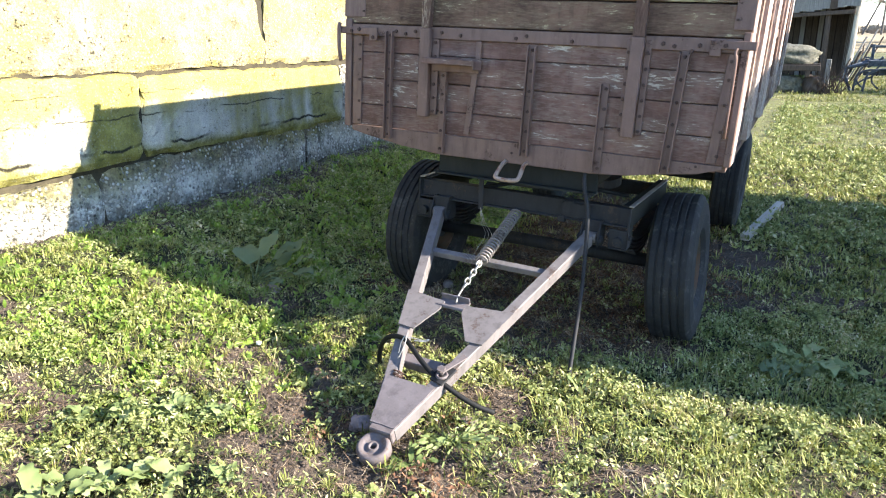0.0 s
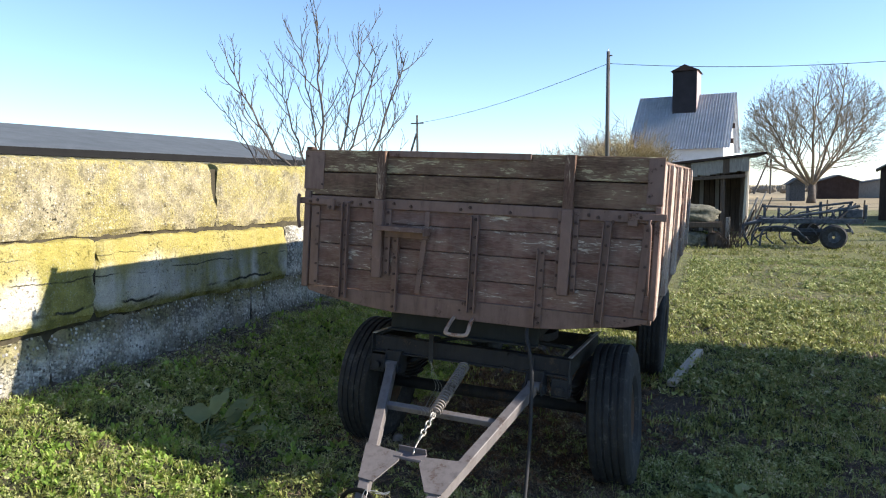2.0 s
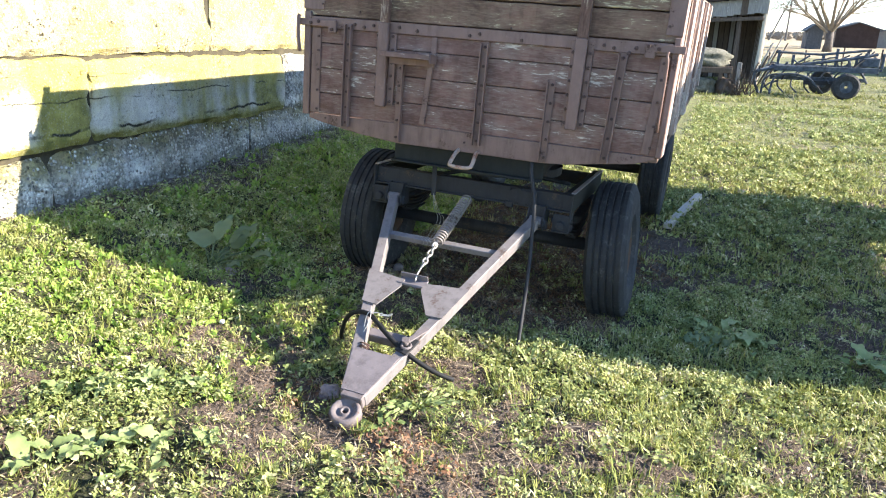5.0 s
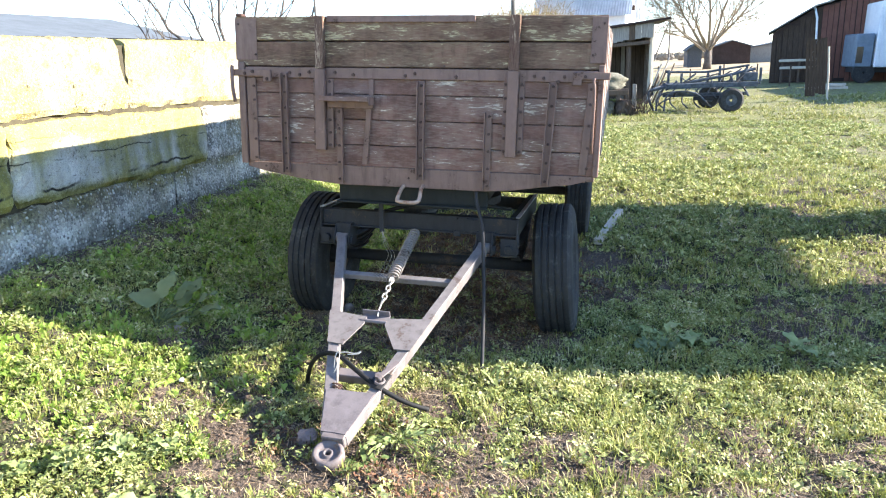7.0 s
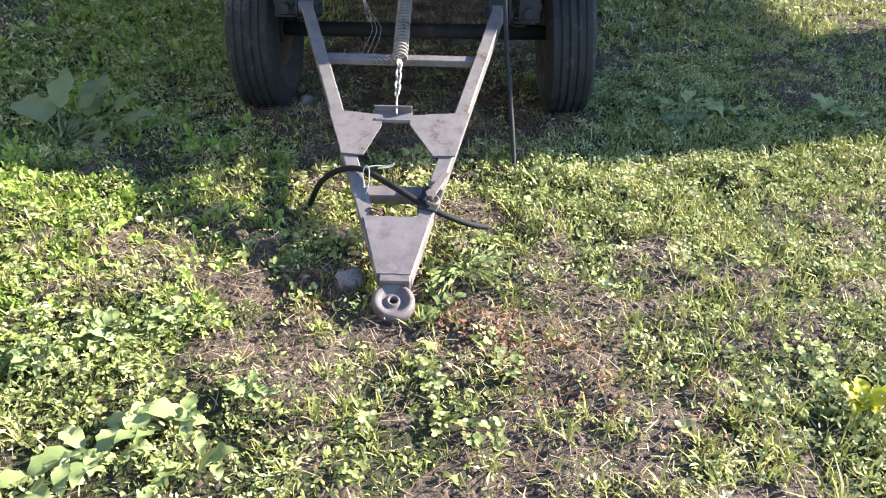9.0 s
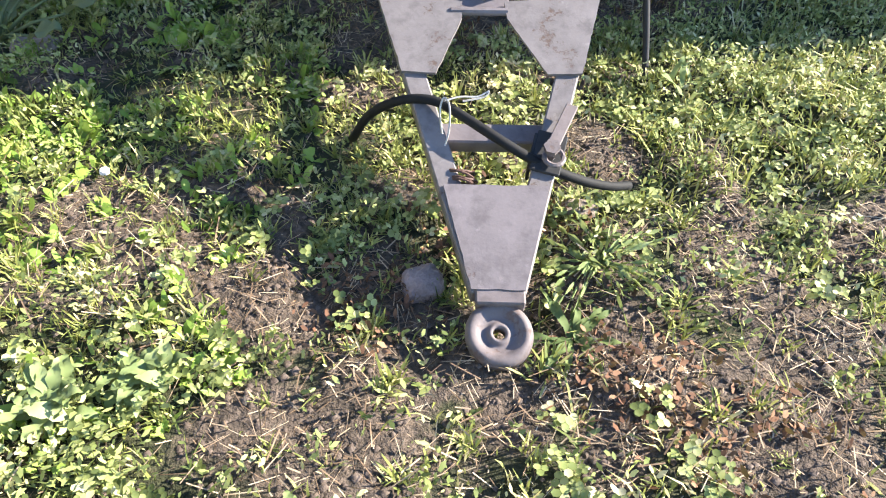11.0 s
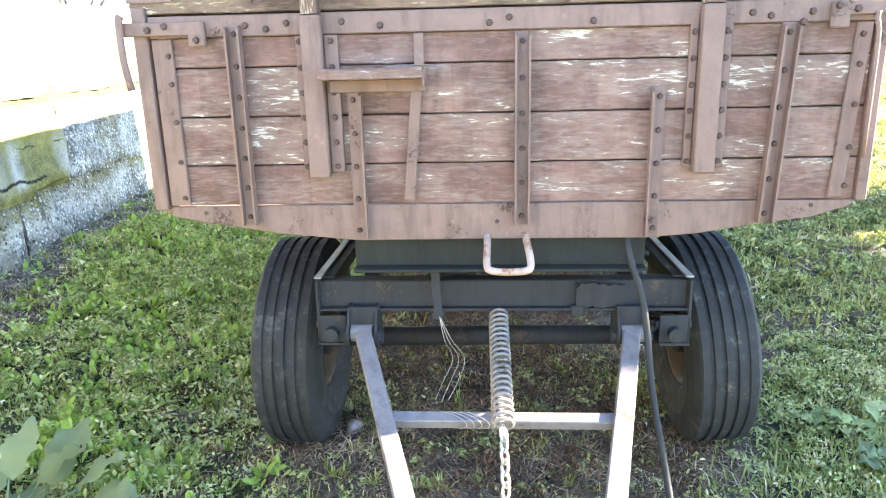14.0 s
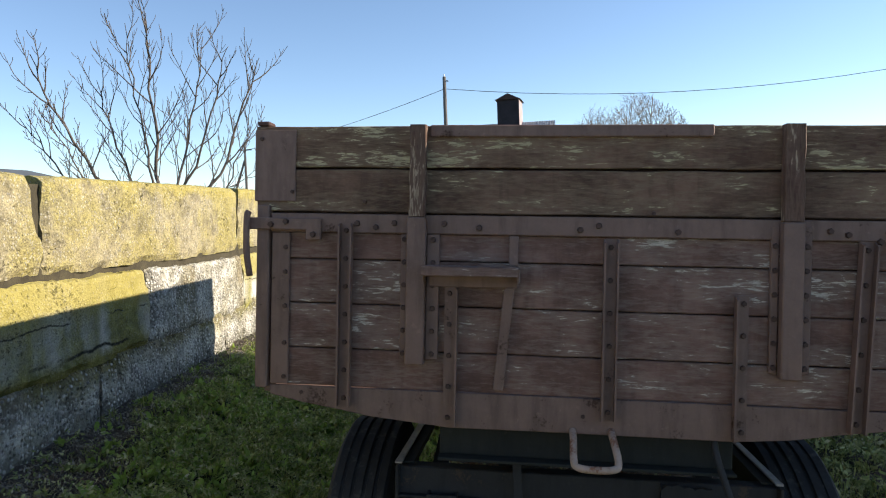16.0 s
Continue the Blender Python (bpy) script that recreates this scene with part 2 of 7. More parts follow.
        for height, thin in ((0.095, 0.006), (0.31, 0.0025), (0.47, 0.0018)):
            base = n.mix(cracked(height, thin), base, (0.030, 0.026, 0.016))
    else:
        base = n.mix(n.ramp(mid, (0.38, 0.0), (0.60, 1.0)), (0.54, 0.52, 0.465), (0.86, 0.835, 0.765))
        top = n.ramp(n.math("ADD", n.math("MULTIPLY", z, 1.7), n.math("ADD", n.math("MULTIPLY", big, 0.5), n.math("MULTIPLY", mid, 0.3))), (0.64, 0.0), (0.88, 0.86))
        base = n.mix(n.ramp(streak, (0.46, 0.0), (0.64, 0.6)), base, (0.40, 0.36, 0.25))
        if not mossy:
            top = n.ramp(patchy, (0.43, 0.0), (0.58, 0.85))
        base = n.mix(top, base, n.mix(n.ramp(patchy, (0.4, 0.0), (0.6, 1.0)), moss, (0.30, 0.25, 0.15)))
        damp = n.ramp(n.math("ADD", z, n.math("MULTIPLY", mid, 0.22)), (0.10, 0.55), (0.20, 0.0))
        base = n.mix(damp, base, (0.075, 0.068, 0.030))
    dark = n.math("MULTIPLY", n.ramp(cell[0], (0.66 if kind == 2 else 0.55, 0.0), (0.72 if kind == 2 else 0.62, 1.0)), inside)
    pale = n.math("MULTIPLY", n.ramp(cell[1], (0.55, 0.0), (0.65, 1.0)), inside)
    base = n.mix(n.math("MULTIPLY", pale, (0.40, 0.15, 0.9)[kind]), base, (0.74, 0.72, 0.66))
    base = n.mix(n.math("MULTIPLY", dark, (0.40, 0.15, 0.70)[kind]), base, (0.055, 0.050, 0.042))
    if kind == 2:
        gaps = n.math("MULTIPLY", n.ramp(pebble, (0.42, 0.0), (0.58, 0.65)), n.ramp(n.noise(v, 6.0, 5, 0.7), (0.42, 0.0), (0.58, 1.0)))
        base = n.mix(gaps, base, (0.060, 0.052, 0.040))
    pits = n.ramp(n.math("ADD", n.math("MULTIPLY", n.noise(v, 38.0, 5, 0.7), 0.7), n.math("MULTIPLY", patchy, 0.3)), (0.36, (0.95, 0.55, 0.70)[kind]), (0.42, 0.0))
    base = n.mix(pits, base, (0.045, 0.040, 0.026))
    base = n.mix(n.ramp(grit, (0.44, 0.0), (0.72, (0.60, 0.28, 0.30)[kind])), base, (0.06, 0.052, 0.036))
    n.bump(n.math("ADD", n.math("MULTIPLY", fine, 0.6), n.math("ADD", mid, n.math("SUBTRACT", n.math("MULTIPLY", inside, 0.7 if kind == 2 else 0.1), n.math("MULTIPLY", pits, 0.9)))), 0.9, 0.024)
    return n.done(base)


TOP_BLOCK, MID_BLOCK, FOOT_BLOCK = concrete("lichen_concrete", 0), concrete("mossy_concrete", 1), concrete("pebbly_concrete", 2)
PEBBLE_BLOCK = concrete("rough_pebble_face", 2, False)


def earth_material():
    n = Nodes("grass_and_soil", 0.95)
    v = n.mapped((1, 1, 1))
    big = n.noise(v, 0.55, 4, 0.6)
    mid = n.noise(v, 3.5, 5, 0.65)
    fine = n.noise(v, 38.0, 5, 0.7)
    # near soil and turf base darkened to deepen the shade between leaves
    soil = n.mix(n.ramp(fine, (0.3, 0.0), (0.72, 1.0)), (0.012, 0.009, 0.006), (0.165, 0.122, 0.092))
    turf = n.mix(n.ramp(fine, (0.3, 0.0), (0.7, 1.0)), (0.010, 0.012, 0.005), (0.055, 0.058, 0.020))
    lawn = n.mix(n.ramp(n.math("ADD", n.math("MULTIPLY", n.noise(v, 9.0, 6, 0.72), 0.7), n.math("MULTIPLY", fine, 0.3)), (0.38, 0.0), (0.60, 1.0)), (0.045, 0.050, 0.013), (0.215, 0.215, 0.065))
    worn = n.ramp(n.math("ADD", n.math("MULTIPLY", mid, 0.6), n.math("MULTIPLY", big, 0.4)), (0.38, 1.0), (0.52, 0.0))
    x, y, z = n.split(v)
    lawn = n.mix(n.math("MULTIPLY", worn, 0.7), lawn, (0.135, 0.105, 0.062))
    bare = n.t.nodes.new("ShaderNodeAttribute")
    bare.attribute_name = "bare"
    near = n.mix(n.ramp(n.math("ADD", bare.outputs["Fac"], n.math("MULTIPLY", n.math("SUBTRACT", fine, 0.5), 0.6)), (0.30, 0.0), (0.55, 1.0)), turf, soil)
    near = n.mix(n.ramp(n.math("MULTIPLY", y, 0.05), (0.26, 0.0), (0.42, 1.0)), near, lawn)
    # past the yard the green gives way to a dry field
    field = n.ramp(n.math("MULTIPLY", y, 0.01), (0.50, 0.0), (0.56, 1.0))
    dry = n.mix(n.ramp(mid, (0.3, 0.0), (0.7, 1.0)), (0.25, 0.19, 0.11), (0.36, 0.29, 0.17))
    n.bump(fine, 0.8, 0.03)
    return n.done(n.mix(field, near, dry))


EARTH = earth_material()


def leaf_material(name, stops, rough=0.55, through=0.42, single=False):
    """Blades and leaves: each one its own green, some light comes through."""
    n = Nodes(name, rough)
    r = n.random() if single else n.island()
    patch = n.noise(n.mapped((1, 1, 1)), 1.3, 4, 0.6)
    clump = n.noise(n.mapped((1, 1, 1)), 9.0, 3, 0.6)
    pick = n.math("ADD", n.math("MULTIPLY", r, 0.38), n.math("ADD", n.math("MULTIPLY", patch, 0.27), n.math("MULTIPLY", n.ramp(clump, (0.3, 0.0), (0.7, 1.0)), 0.35)))
    col = n.ramp(pick, *stops)
    n.done(col)
    n.b.inputs["Specular IOR Level"].default_value = 0.25
    tr = n.t.nodes.new("ShaderNodeBsdfTranslucent")
    n.link(n.mix(0.35, col, (0.32, 0.34, 0.09)), tr.inputs["Color"])
    mix = n.t.nodes.new("ShaderNodeMixShader")
    mix.inputs[0].default_value = through
    n.t.links.new(n.b.outputs[0], mix.inputs[1])
    n.t.links.new(tr.outputs[0], mix.inputs[2])
    n.t.links.new(mix.outputs[0], n.t.nodes["Material Output"].inputs["Surface"])
    return n.m


BLADE = leaf_material("grass_blades", ((0.10, (0.038, 0.058, 0.016)), (0.32, (0.164, 0.200, 0.052)), (0.56, (0.35, 0.366, 0.105)), (0.78, (0.56, 0.48, 0.29))), 0.6, 0.24)
LAWN = leaf_material("short_dry_lawn", ((0.10, (0.050, 0.060, 0.018)), (0.34, (0.16, 0.178, 0.048)), (0.54, (0.30, 0.30, 0.105)), (0.78, (0.48, 0.41, 0.25))), 0.7, 0.25)
STRAW = leaf_material("dry_straw", ((0.15, (0.050, 0.030, 0.019)), (0.45, (0.23, 0.155, 0.10)), (0.85, (0.64, 0.53, 0.38))), 0.8, 0.15)
CLOVER = leaf_material("clover_leaflets", ((0.15, (0.042, 0.064, 0.024)), (0.40, (0.196, 0.238, 0.074)), (0.62, (0.41, 0.434, 0.172)), (0.80, (0.66, 0.59, 0.39))), 0.6, 0.24)
LUSH = leaf_material("lush_leaves", ((0.10, (0.030, 0.058, 0.010)), (0.35, (0.18, 0.285, 0.048)), (0.60, (0.35, 0.49, 0.10)), (0.85, (0.50, 0.56, 0.18))), 0.6, 0.34)
WEED = leaf_material("broad_weed_leaves", ((0.2, (0.12, 0.165, 0.06)), (0.5, (0.24, 0.30, 0.115)), (0.85, (0.41, 0.45, 0.22))), 0.7, 0.25, True)
DANDELION = leaf_material("dandelion_leaves", ((0.2, (0.075, 0.115, 0.035)), (0.8, (0.19, 0.24, 0.085))), 0.7, 0.3, True)
YELLOW_LEAF = leaf_material("yellow_leaf", ((0.2, (0.50, 0.48, 0.03)), (0.8, (0.66, 0.60, 0.06))), 0.55, 0.3)
DEAD_LEAF = leaf_material("dead_brown_leaves", ((0.2, (0.055, 0.028, 0.018)), (0.5, (0.17, 0.085, 0.050)), (0.85, (0.34, 0.21, 0.125))), 0.8, 0.12)
LITTER = leaf_material("grey_dry_litter", ((0.2, (0.07, 0.060, 0.046)), (0.5, (0.23, 0.205, 0.165)), (0.85, (0.46, 0.42, 0.35))), 0.9, 0.1)
DOCK = leaf_material("grey_green_dock", ((0.2, (0.115, 0.155, 0.075)), (0.8, (0.21, 0.25, 0.13))), 0.8, 0.25, True)


def plain(name, a, b, scale=6.0, rough=0.8, metal=0.0, stretch=(1, 1, 1), bump=0.3):
    n = Nodes(name, rough, metal)
    shift = n.math("MULTIPLY", n.random(), 11.0)
    n.b.inputs["Specular IOR Level"].default_value = 0.2
    v = n.mapped(stretch, shift)
    f = n.noise(v, scale, 5, 0.62)
    g = n.noise(v, scale * 9, 3)
    n.bump(g, bump, 0.01)
    return n.done(n.ramp(n.math("ADD", n.math("MULTIPLY", f, 0.7), n.math("MULTIPLY", g, 0.3)), (0.3, a), (0.7, b)))


STONE = plain("field_stone", (0.15, 0.125, 0.115), (0.33, 0.285, 0.27), 9)
LUMBER = plain("pale_lumber", (0.36, 0.31, 0.25), (0.60, 0.54, 0.45), 4, stretch=(8, 8, 1))
BARK = plain("grey_bark", (0.060, 0.050, 0.044), (0.15, 0.125, 0.11), 5)
TWIG = plain("olive_brown_twigs", (0.15, 0.122, 0.090), (0.30, 0.25, 0.19), 3)
RED_TWIG = plain("red_brown_twigs", (0.10, 0.062, 0.052), (0.21, 0.14, 0.115), 3)
OLIVE_TWIG = plain("ochre_twigs", (0.20, 0.155, 0.075), (0.33, 0.26, 0.13), 3)
SLATE = plain("grey_corrugated_sheet", (0.40, 0.43, 0.48), (0.62, 0.65, 0.70), 2, 0.5)
DARK_ROOF = plain("dark_grey_roofing", (0.075, 0.088, 0.10), (0.12, 0.135, 0.155), 1.5, 0.95)
BLACK_GAP = plain("black_eave_strip", (0.004, 0.004, 0.005), (0.010, 0.010, 0.011), 3)
WHITEWASH = plain("whitewashed_wall", (0.60, 0.60, 0.62), (0.80, 0.80, 0.80), 2)
BROWN_SHEET = plain("brown_sheet", (0.026, 0.016, 0.014), (0.062, 0.040, 0.034), 2, 0.7)
OLD_BOARD = plain("grey_brown_boards", (0.045, 0.032, 0.025), (0.13, 0.096, 0.074), 5, stretch=(6, 6, 0.6))
TARRED_BOARD = plain("dark_brown_boards", (0.026, 0.017, 0.012), (0.085, 0.058, 0.042), 5, stretch=(6, 6, 0.6))
GREY_BOARD = plain("silver_grey_boards", (0.16, 0.146, 0.135), (0.34, 0.315, 0.29), 5, stretch=(6, 6, 0.6))
BLUE_GREY = plain("blue_grey_machine_paint", (0.014, 0.017, 0.022), (0.12, 0.135, 0.158), 9, 0.75)
MOSS_STONE = plain("mossy_stone", (0.024, 0.024, 0.014), (0.25, 0.235, 0.185), 11, bump=0.9)
PALE_PANEL = plain("pale_grey_panels", (0.56, 0.60, 0.66), (0.76, 0.79, 0.83), 2, 0.5)
BLUE_PAINT = plain("faded_blue_paint", (0.10, 0.135, 0.18), (0.19, 0.235, 0.29), 3, 0.6)
TRACTOR_PAINT = plain("faded_red_paint", (0.16, 0.035, 0.025), (0.26, 0.075, 0.05), 3, 0.45)
GLASS_DARK = Nodes("cab_glass", 0.08).done((0.02, 0.024, 0.026))
WIRE = plain("black_wire", (0.03, 0.03, 0.03), (0.06, 0.06, 0.06), 3)
GALV_WIRE = plain("thin_steel_wire", (0.30, 0.29, 0.27), (0.48, 0.46, 0.43), 9, 0.4, 0.5)
POLE = plain("grey_concrete_pole", (0.085, 0.075, 0.07), (0.15, 0.14, 0.13), 4)
TOWER_SHEET = plain("dark_grey_tower_sheet", (0.016, 0.016, 0.020), (0.036, 0.035, 0.043), 2, 0.8)
PINK_SHEET = plain("pale_pink_sheet", (0.32, 0.26, 0.26), (0.44, 0.36, 0.36), 2, 0.8)
BRICK_RED = plain("red_brown_boards", (0.10, 0.045, 0.035), (0.17, 0.08, 0.06), 3)
SOIL = plain("dark_crumbly_soil", (0.022, 0.016, 0.013), (0.21, 0.160, 0.128), 30)
MORTAR = plain("dark_crumbled_mortar", (0.030, 0.026, 0.018), (0.085, 0.072, 0.045), 12)
PALE_CHIP = plain("pale_beige_stone", (0.15, 0.12, 0.095), (0.29, 0.24, 0.19), 12, bump=0.6)
MAUVE_STONE = plain("mauve_field_stone", (0.15, 0.112, 0.105), (0.36, 0.29, 0.275), 14, bump=0.6)


# ---- building helpers ----
def part(name, bm, material, parent=None, label="", smooth=False):
    """Links a bmesh as one mesh object, under a thing or a part."""
    me = bpy.data.meshes.new(name)
    bm.normal_update()
    bm.to_mesh(me)
    bm.free()
    me.materials.append(material)
    if smooth:
        me.polygons.foreach_set("use_smooth", [True] * len(me.polygons))
    ob = new(name, me)
    ob.parent = parent
    return tagged(ob, label)


def thing(name, label, category, group="", m=None):
    ob = new(name)
    ob.empty_display_size = 0.1
    if m is not None:
        ob.matrix_world = m
    return tagged(ob, label, category, group)


def add_box(bm, x0, x1, y0, y1, z0, z1, bevel=0.0, m=None):
    made = bmesh.ops.create_cube(bm, size=1.0, matrix=Matrix.Translation(((x0 + x1) / 2, (y0 + y1) / 2, (z0 + z1) / 2)) @ Matrix.Diagonal((abs(x1 - x0), abs(y1 - y0), abs(z1 - z0), 1)))
    if bevel:
        edges = list({e for v in made["verts"] for e in v.link_edges})
        got = bmesh.ops.bevel(bm, geom=edges, offset=bevel, segments=1, affect="EDGES", profile=0.5)
        verts = got["verts"]
    else:
        verts = made["verts"]
    if m is not None:
        bmesh.ops.transform(bm, matrix=m, verts=verts)
    return bm


def box(x0, x1, y0, y1, z0, z1, bevel=0.003, m=None):
    return add_box(bmesh.new(), x0, x1, y0, y1, z0, z1, bevel, m)


def rough_board(x0, x1, y0, y1, z0, z1, seed, cut=0.004, along="x", steps=14):
    """A board with chipped, uneven long edges."""
    bm = bmesh.new()
    rings = []
    for i in range(steps + 1):
        f = i / steps
        j = [cut * noise.noise((seed * 3.1 + k * 7.7, i * 0.83, seed)) for k in range(4)]
        c = 0.003
        if along == "x":
            x = x0 + (x1 - x0) * f
            pts = [(x, y0 + c, z0 + j[0]), (x, y0, z0 + c + j[0]), (x, y0, z1 - c + j[1]), (x, y0 + c, z1 + j[1]), (x, y1, z1 + j[2]), (x, y1, z0 + j[3])]
        else:
            z = z0 + (z1 - z0) * f
            pts = [(x0 + c + j[0], y0, z), (x0 + j[0], y0 + c, z), (x0 + j[1], y1, z), (x1 + j[2], y1, z), (x1 + j[3], y0 + c, z), (x1 - c + j[3], y0, z)]
        rings.append([bm.verts.new(p) for p in pts])
    for a, b in zip(rings, rings[1:]):
        for k in range(6):
            bm.faces.new((a[k], a[(k + 1) % 6], b[(k + 1) % 6], b[k]))
    bm.faces.new(rings[0][::-1])
    bm.faces.new(rings[-1])
    bmesh.ops.recalc_face_normals(bm, faces=bm.faces)
    return bm


def add_tube(bm, points, radius, sides=8, caps=True):
    """A round bar along points; radius may be one number or one for each point."""
    pts = [Vector(p) for p in points]
    radii = radius if isinstance(radius, (list, tuple)) else [radius] * len(pts)
    way = (pts[1] - pts[0]).normalized()
    side = way.orthogonal().normalized()
    rings = []
    for i, p in enumerate(pts):
        a, b = pts[max(i - 1, 0)], pts[min(i + 1, len(pts) - 1)]
        way = (b - a).normalized()
        side = (side - way * side.dot(way)).normalized()
        up = way.cross(side)
        rings.append([bm.verts.new(p + (side * math.cos(t) + up * math.sin(t)) * radii[i]) for t in [2 * math.pi * k / sides for k in range(sides)]])
    for a, b in zip(rings, rings[1:]):
        for k in range(sides):
            bm.faces.new((a[k], a[(k + 1) % sides], b[(k + 1) % sides], b[k]))
    if caps:
        bm.faces.new(rings[0][::-1])
        bm.faces.new(rings[-1])
    return bm


def tube(points, radius, sides=8):
    return add_tube(bmesh.new(), points, radius, sides)


def spline(points, per=6):
    """Catmull-Rom through points."""
    p = [Vector(q) for q in points]
    p = [p[0] * 2 - p[1]] + p + [p[-1] * 2 - p[-2]]
    out = []
    for a, b, c, d in zip(p, p[1:], p[2:], p[3:]):
        for i in range(per):
            t = i / per
            out.append(0.5 * (2 * b + (c - a) * t + (2 * a - 5 * b + 4 * c - d) * t * t + (3 * b - a - 3 * c + d) * t ** 3))
    out.append(p[-2])
    return out


def add_prism(bm, polygon, depth, m):
    """A plate: polygon in x, y, from z = 0 to depth, laid by m."""
    lo = [bm.verts.new(m @ Vector((x, y, 0))) for x, y in polygon]
    hi = [bm.verts.new(m @ Vector((x, y, depth))) for x, y in polygon]
    n = len(lo)
    bm.faces.new(lo[::-1])
    bm.faces.new(hi)
    for k in range(n):
        bm.faces.new((lo[k], lo[(k + 1) % n], hi[(k + 1) % n], hi[k]))
    bmesh.ops.recalc_face_normals(bm, faces=bm.faces)
    return bm


def lathe(profile, segments=40):
    """Turns (radius, along) round the x axis; a closed profile."""
    bm = bmesh.new()
    rings = []
    for k in range(segments):
        a = 2 * math.pi * k / segments
        rings.append([bm.verts.new((x, r * math.cos(a), r * math.sin(a))) for r, x in profile])
    n = len(profile)
    for k in range(segments):
        a, b = rings[k], rings[(k + 1) % segments]
        for i in range(n):
            bm.faces.new((a[i], a[(i + 1) % n], b[(i + 1) % n], b[i]))
    bmesh.ops.recalc_face_normals(bm, faces=bm.faces)
    return bm


def hex_head(r=0.009, h=0.008):
    """A bolt's head that looks towards -y."""
    bm = bmesh.new()
    lo = [bm.verts.new((r * math.cos(k * math.pi / 3), 0, r * math.sin(k * math.pi / 3))) for k in range(6)]
    hi = [bm.verts.new((0.8 * r * math.cos(k * math.pi / 3), -h, 0.8 * r * math.sin(k * math.pi / 3))) for k in range(6)]
    for k in range(6):
        bm.faces.new((lo[k], lo[(k + 1) % 6], hi[(k + 1) % 6], hi[k]))
    bm.faces.new(hi)
    bmesh.ops.recalc_face_normals(bm, faces=bm.faces)
    return bm


BOLT_MESH = bpy.data.meshes.new("bolt")
_b = hex_head()
_b.to_mesh(BOLT_MESH)
_b.free()
BOLT_MESH.materials.append(BOLT_STEEL)


def bolt(parent, x, y, z, scale=1.0):
    ob = new("bolt", BOLT_MESH)
    ob.parent = parent
    ob.location = (x, y, z)
    ob.rotation_euler = (0, (x * 37.0 + z * 11.0) % 1.0, 0)
    ob.scale = (scale, scale, scale)
    return ob


# ---- ground ----
def clamp(v, a, b):
    return min(max(v, a), b)


def wall_x(y):
    return -2.75 - 0.096 * (y - 0.05)


def ease(s):
    s = np.clip(s, 0, 1)
    return s * s * (3 - 2 * s)


def ground_z(x, y):
    """Height of the ground: falls to the right and back of the trailer, banked up at the wall."""
    x, y = np.asarray(x, float), np.asarray(y, float)
    bank = ease(1 - (x + 2.75 + 0.096 * (y - 0.05)) / 1.5)
    far = ease((np.hypot(x, y - 4) - 9) / 12)
    h = -0.048 * np.clip(x, -2.5, 2.0) - 0.05 * np.clip(y, -4, 0.5) + 0.30 * bank * (1 - far)
    return h * (1 - far) - 0.12 * far


class Lattice:
    """Smooth random values over the plan."""

    def __init__(self, seed, cell):
        self.v = np.random.RandomState(seed).rand(128, 128)
        self.cell = cell

    def at(self, x, y):
        u, w = np.asarray(x) / self.cell, np.asarray(y) / self.cell
        i, j = np.floor(u).astype(int), np.floor(w).astype(int)
        f, g = ease(u - i), ease(w - j)
        v = self.v
        a = v[i % 128, j % 128] * (1 - f) + v[(i + 1) % 128, j % 128] * f
        b = v[i % 128, (j + 1) % 128] * (1 - f) + v[(i + 1) % 128, (j + 1) % 128] * f
        return a * (1 - g) + b * g


L1, L2, L3, L4 = Lattice(1, 1.1), Lattice(2, 0.33), Lattice(3, 0.11), Lattice(4, 3.5)


def lumps(x, y):
    near = 1 - ease((np.hypot(x, y) - 8) / 6)
    clump = 0.05 * ease(1.3 - np.hypot((x + 1.75) / 0.55, (y + 0.55) / 0.40))
    return clump + near * (0.030 * (L1.at(x, y) - 0.5) + 0.044 * (L2.at(x, y) - 0.5) + 0.048 * (L3.at(x, y) - 0.5))


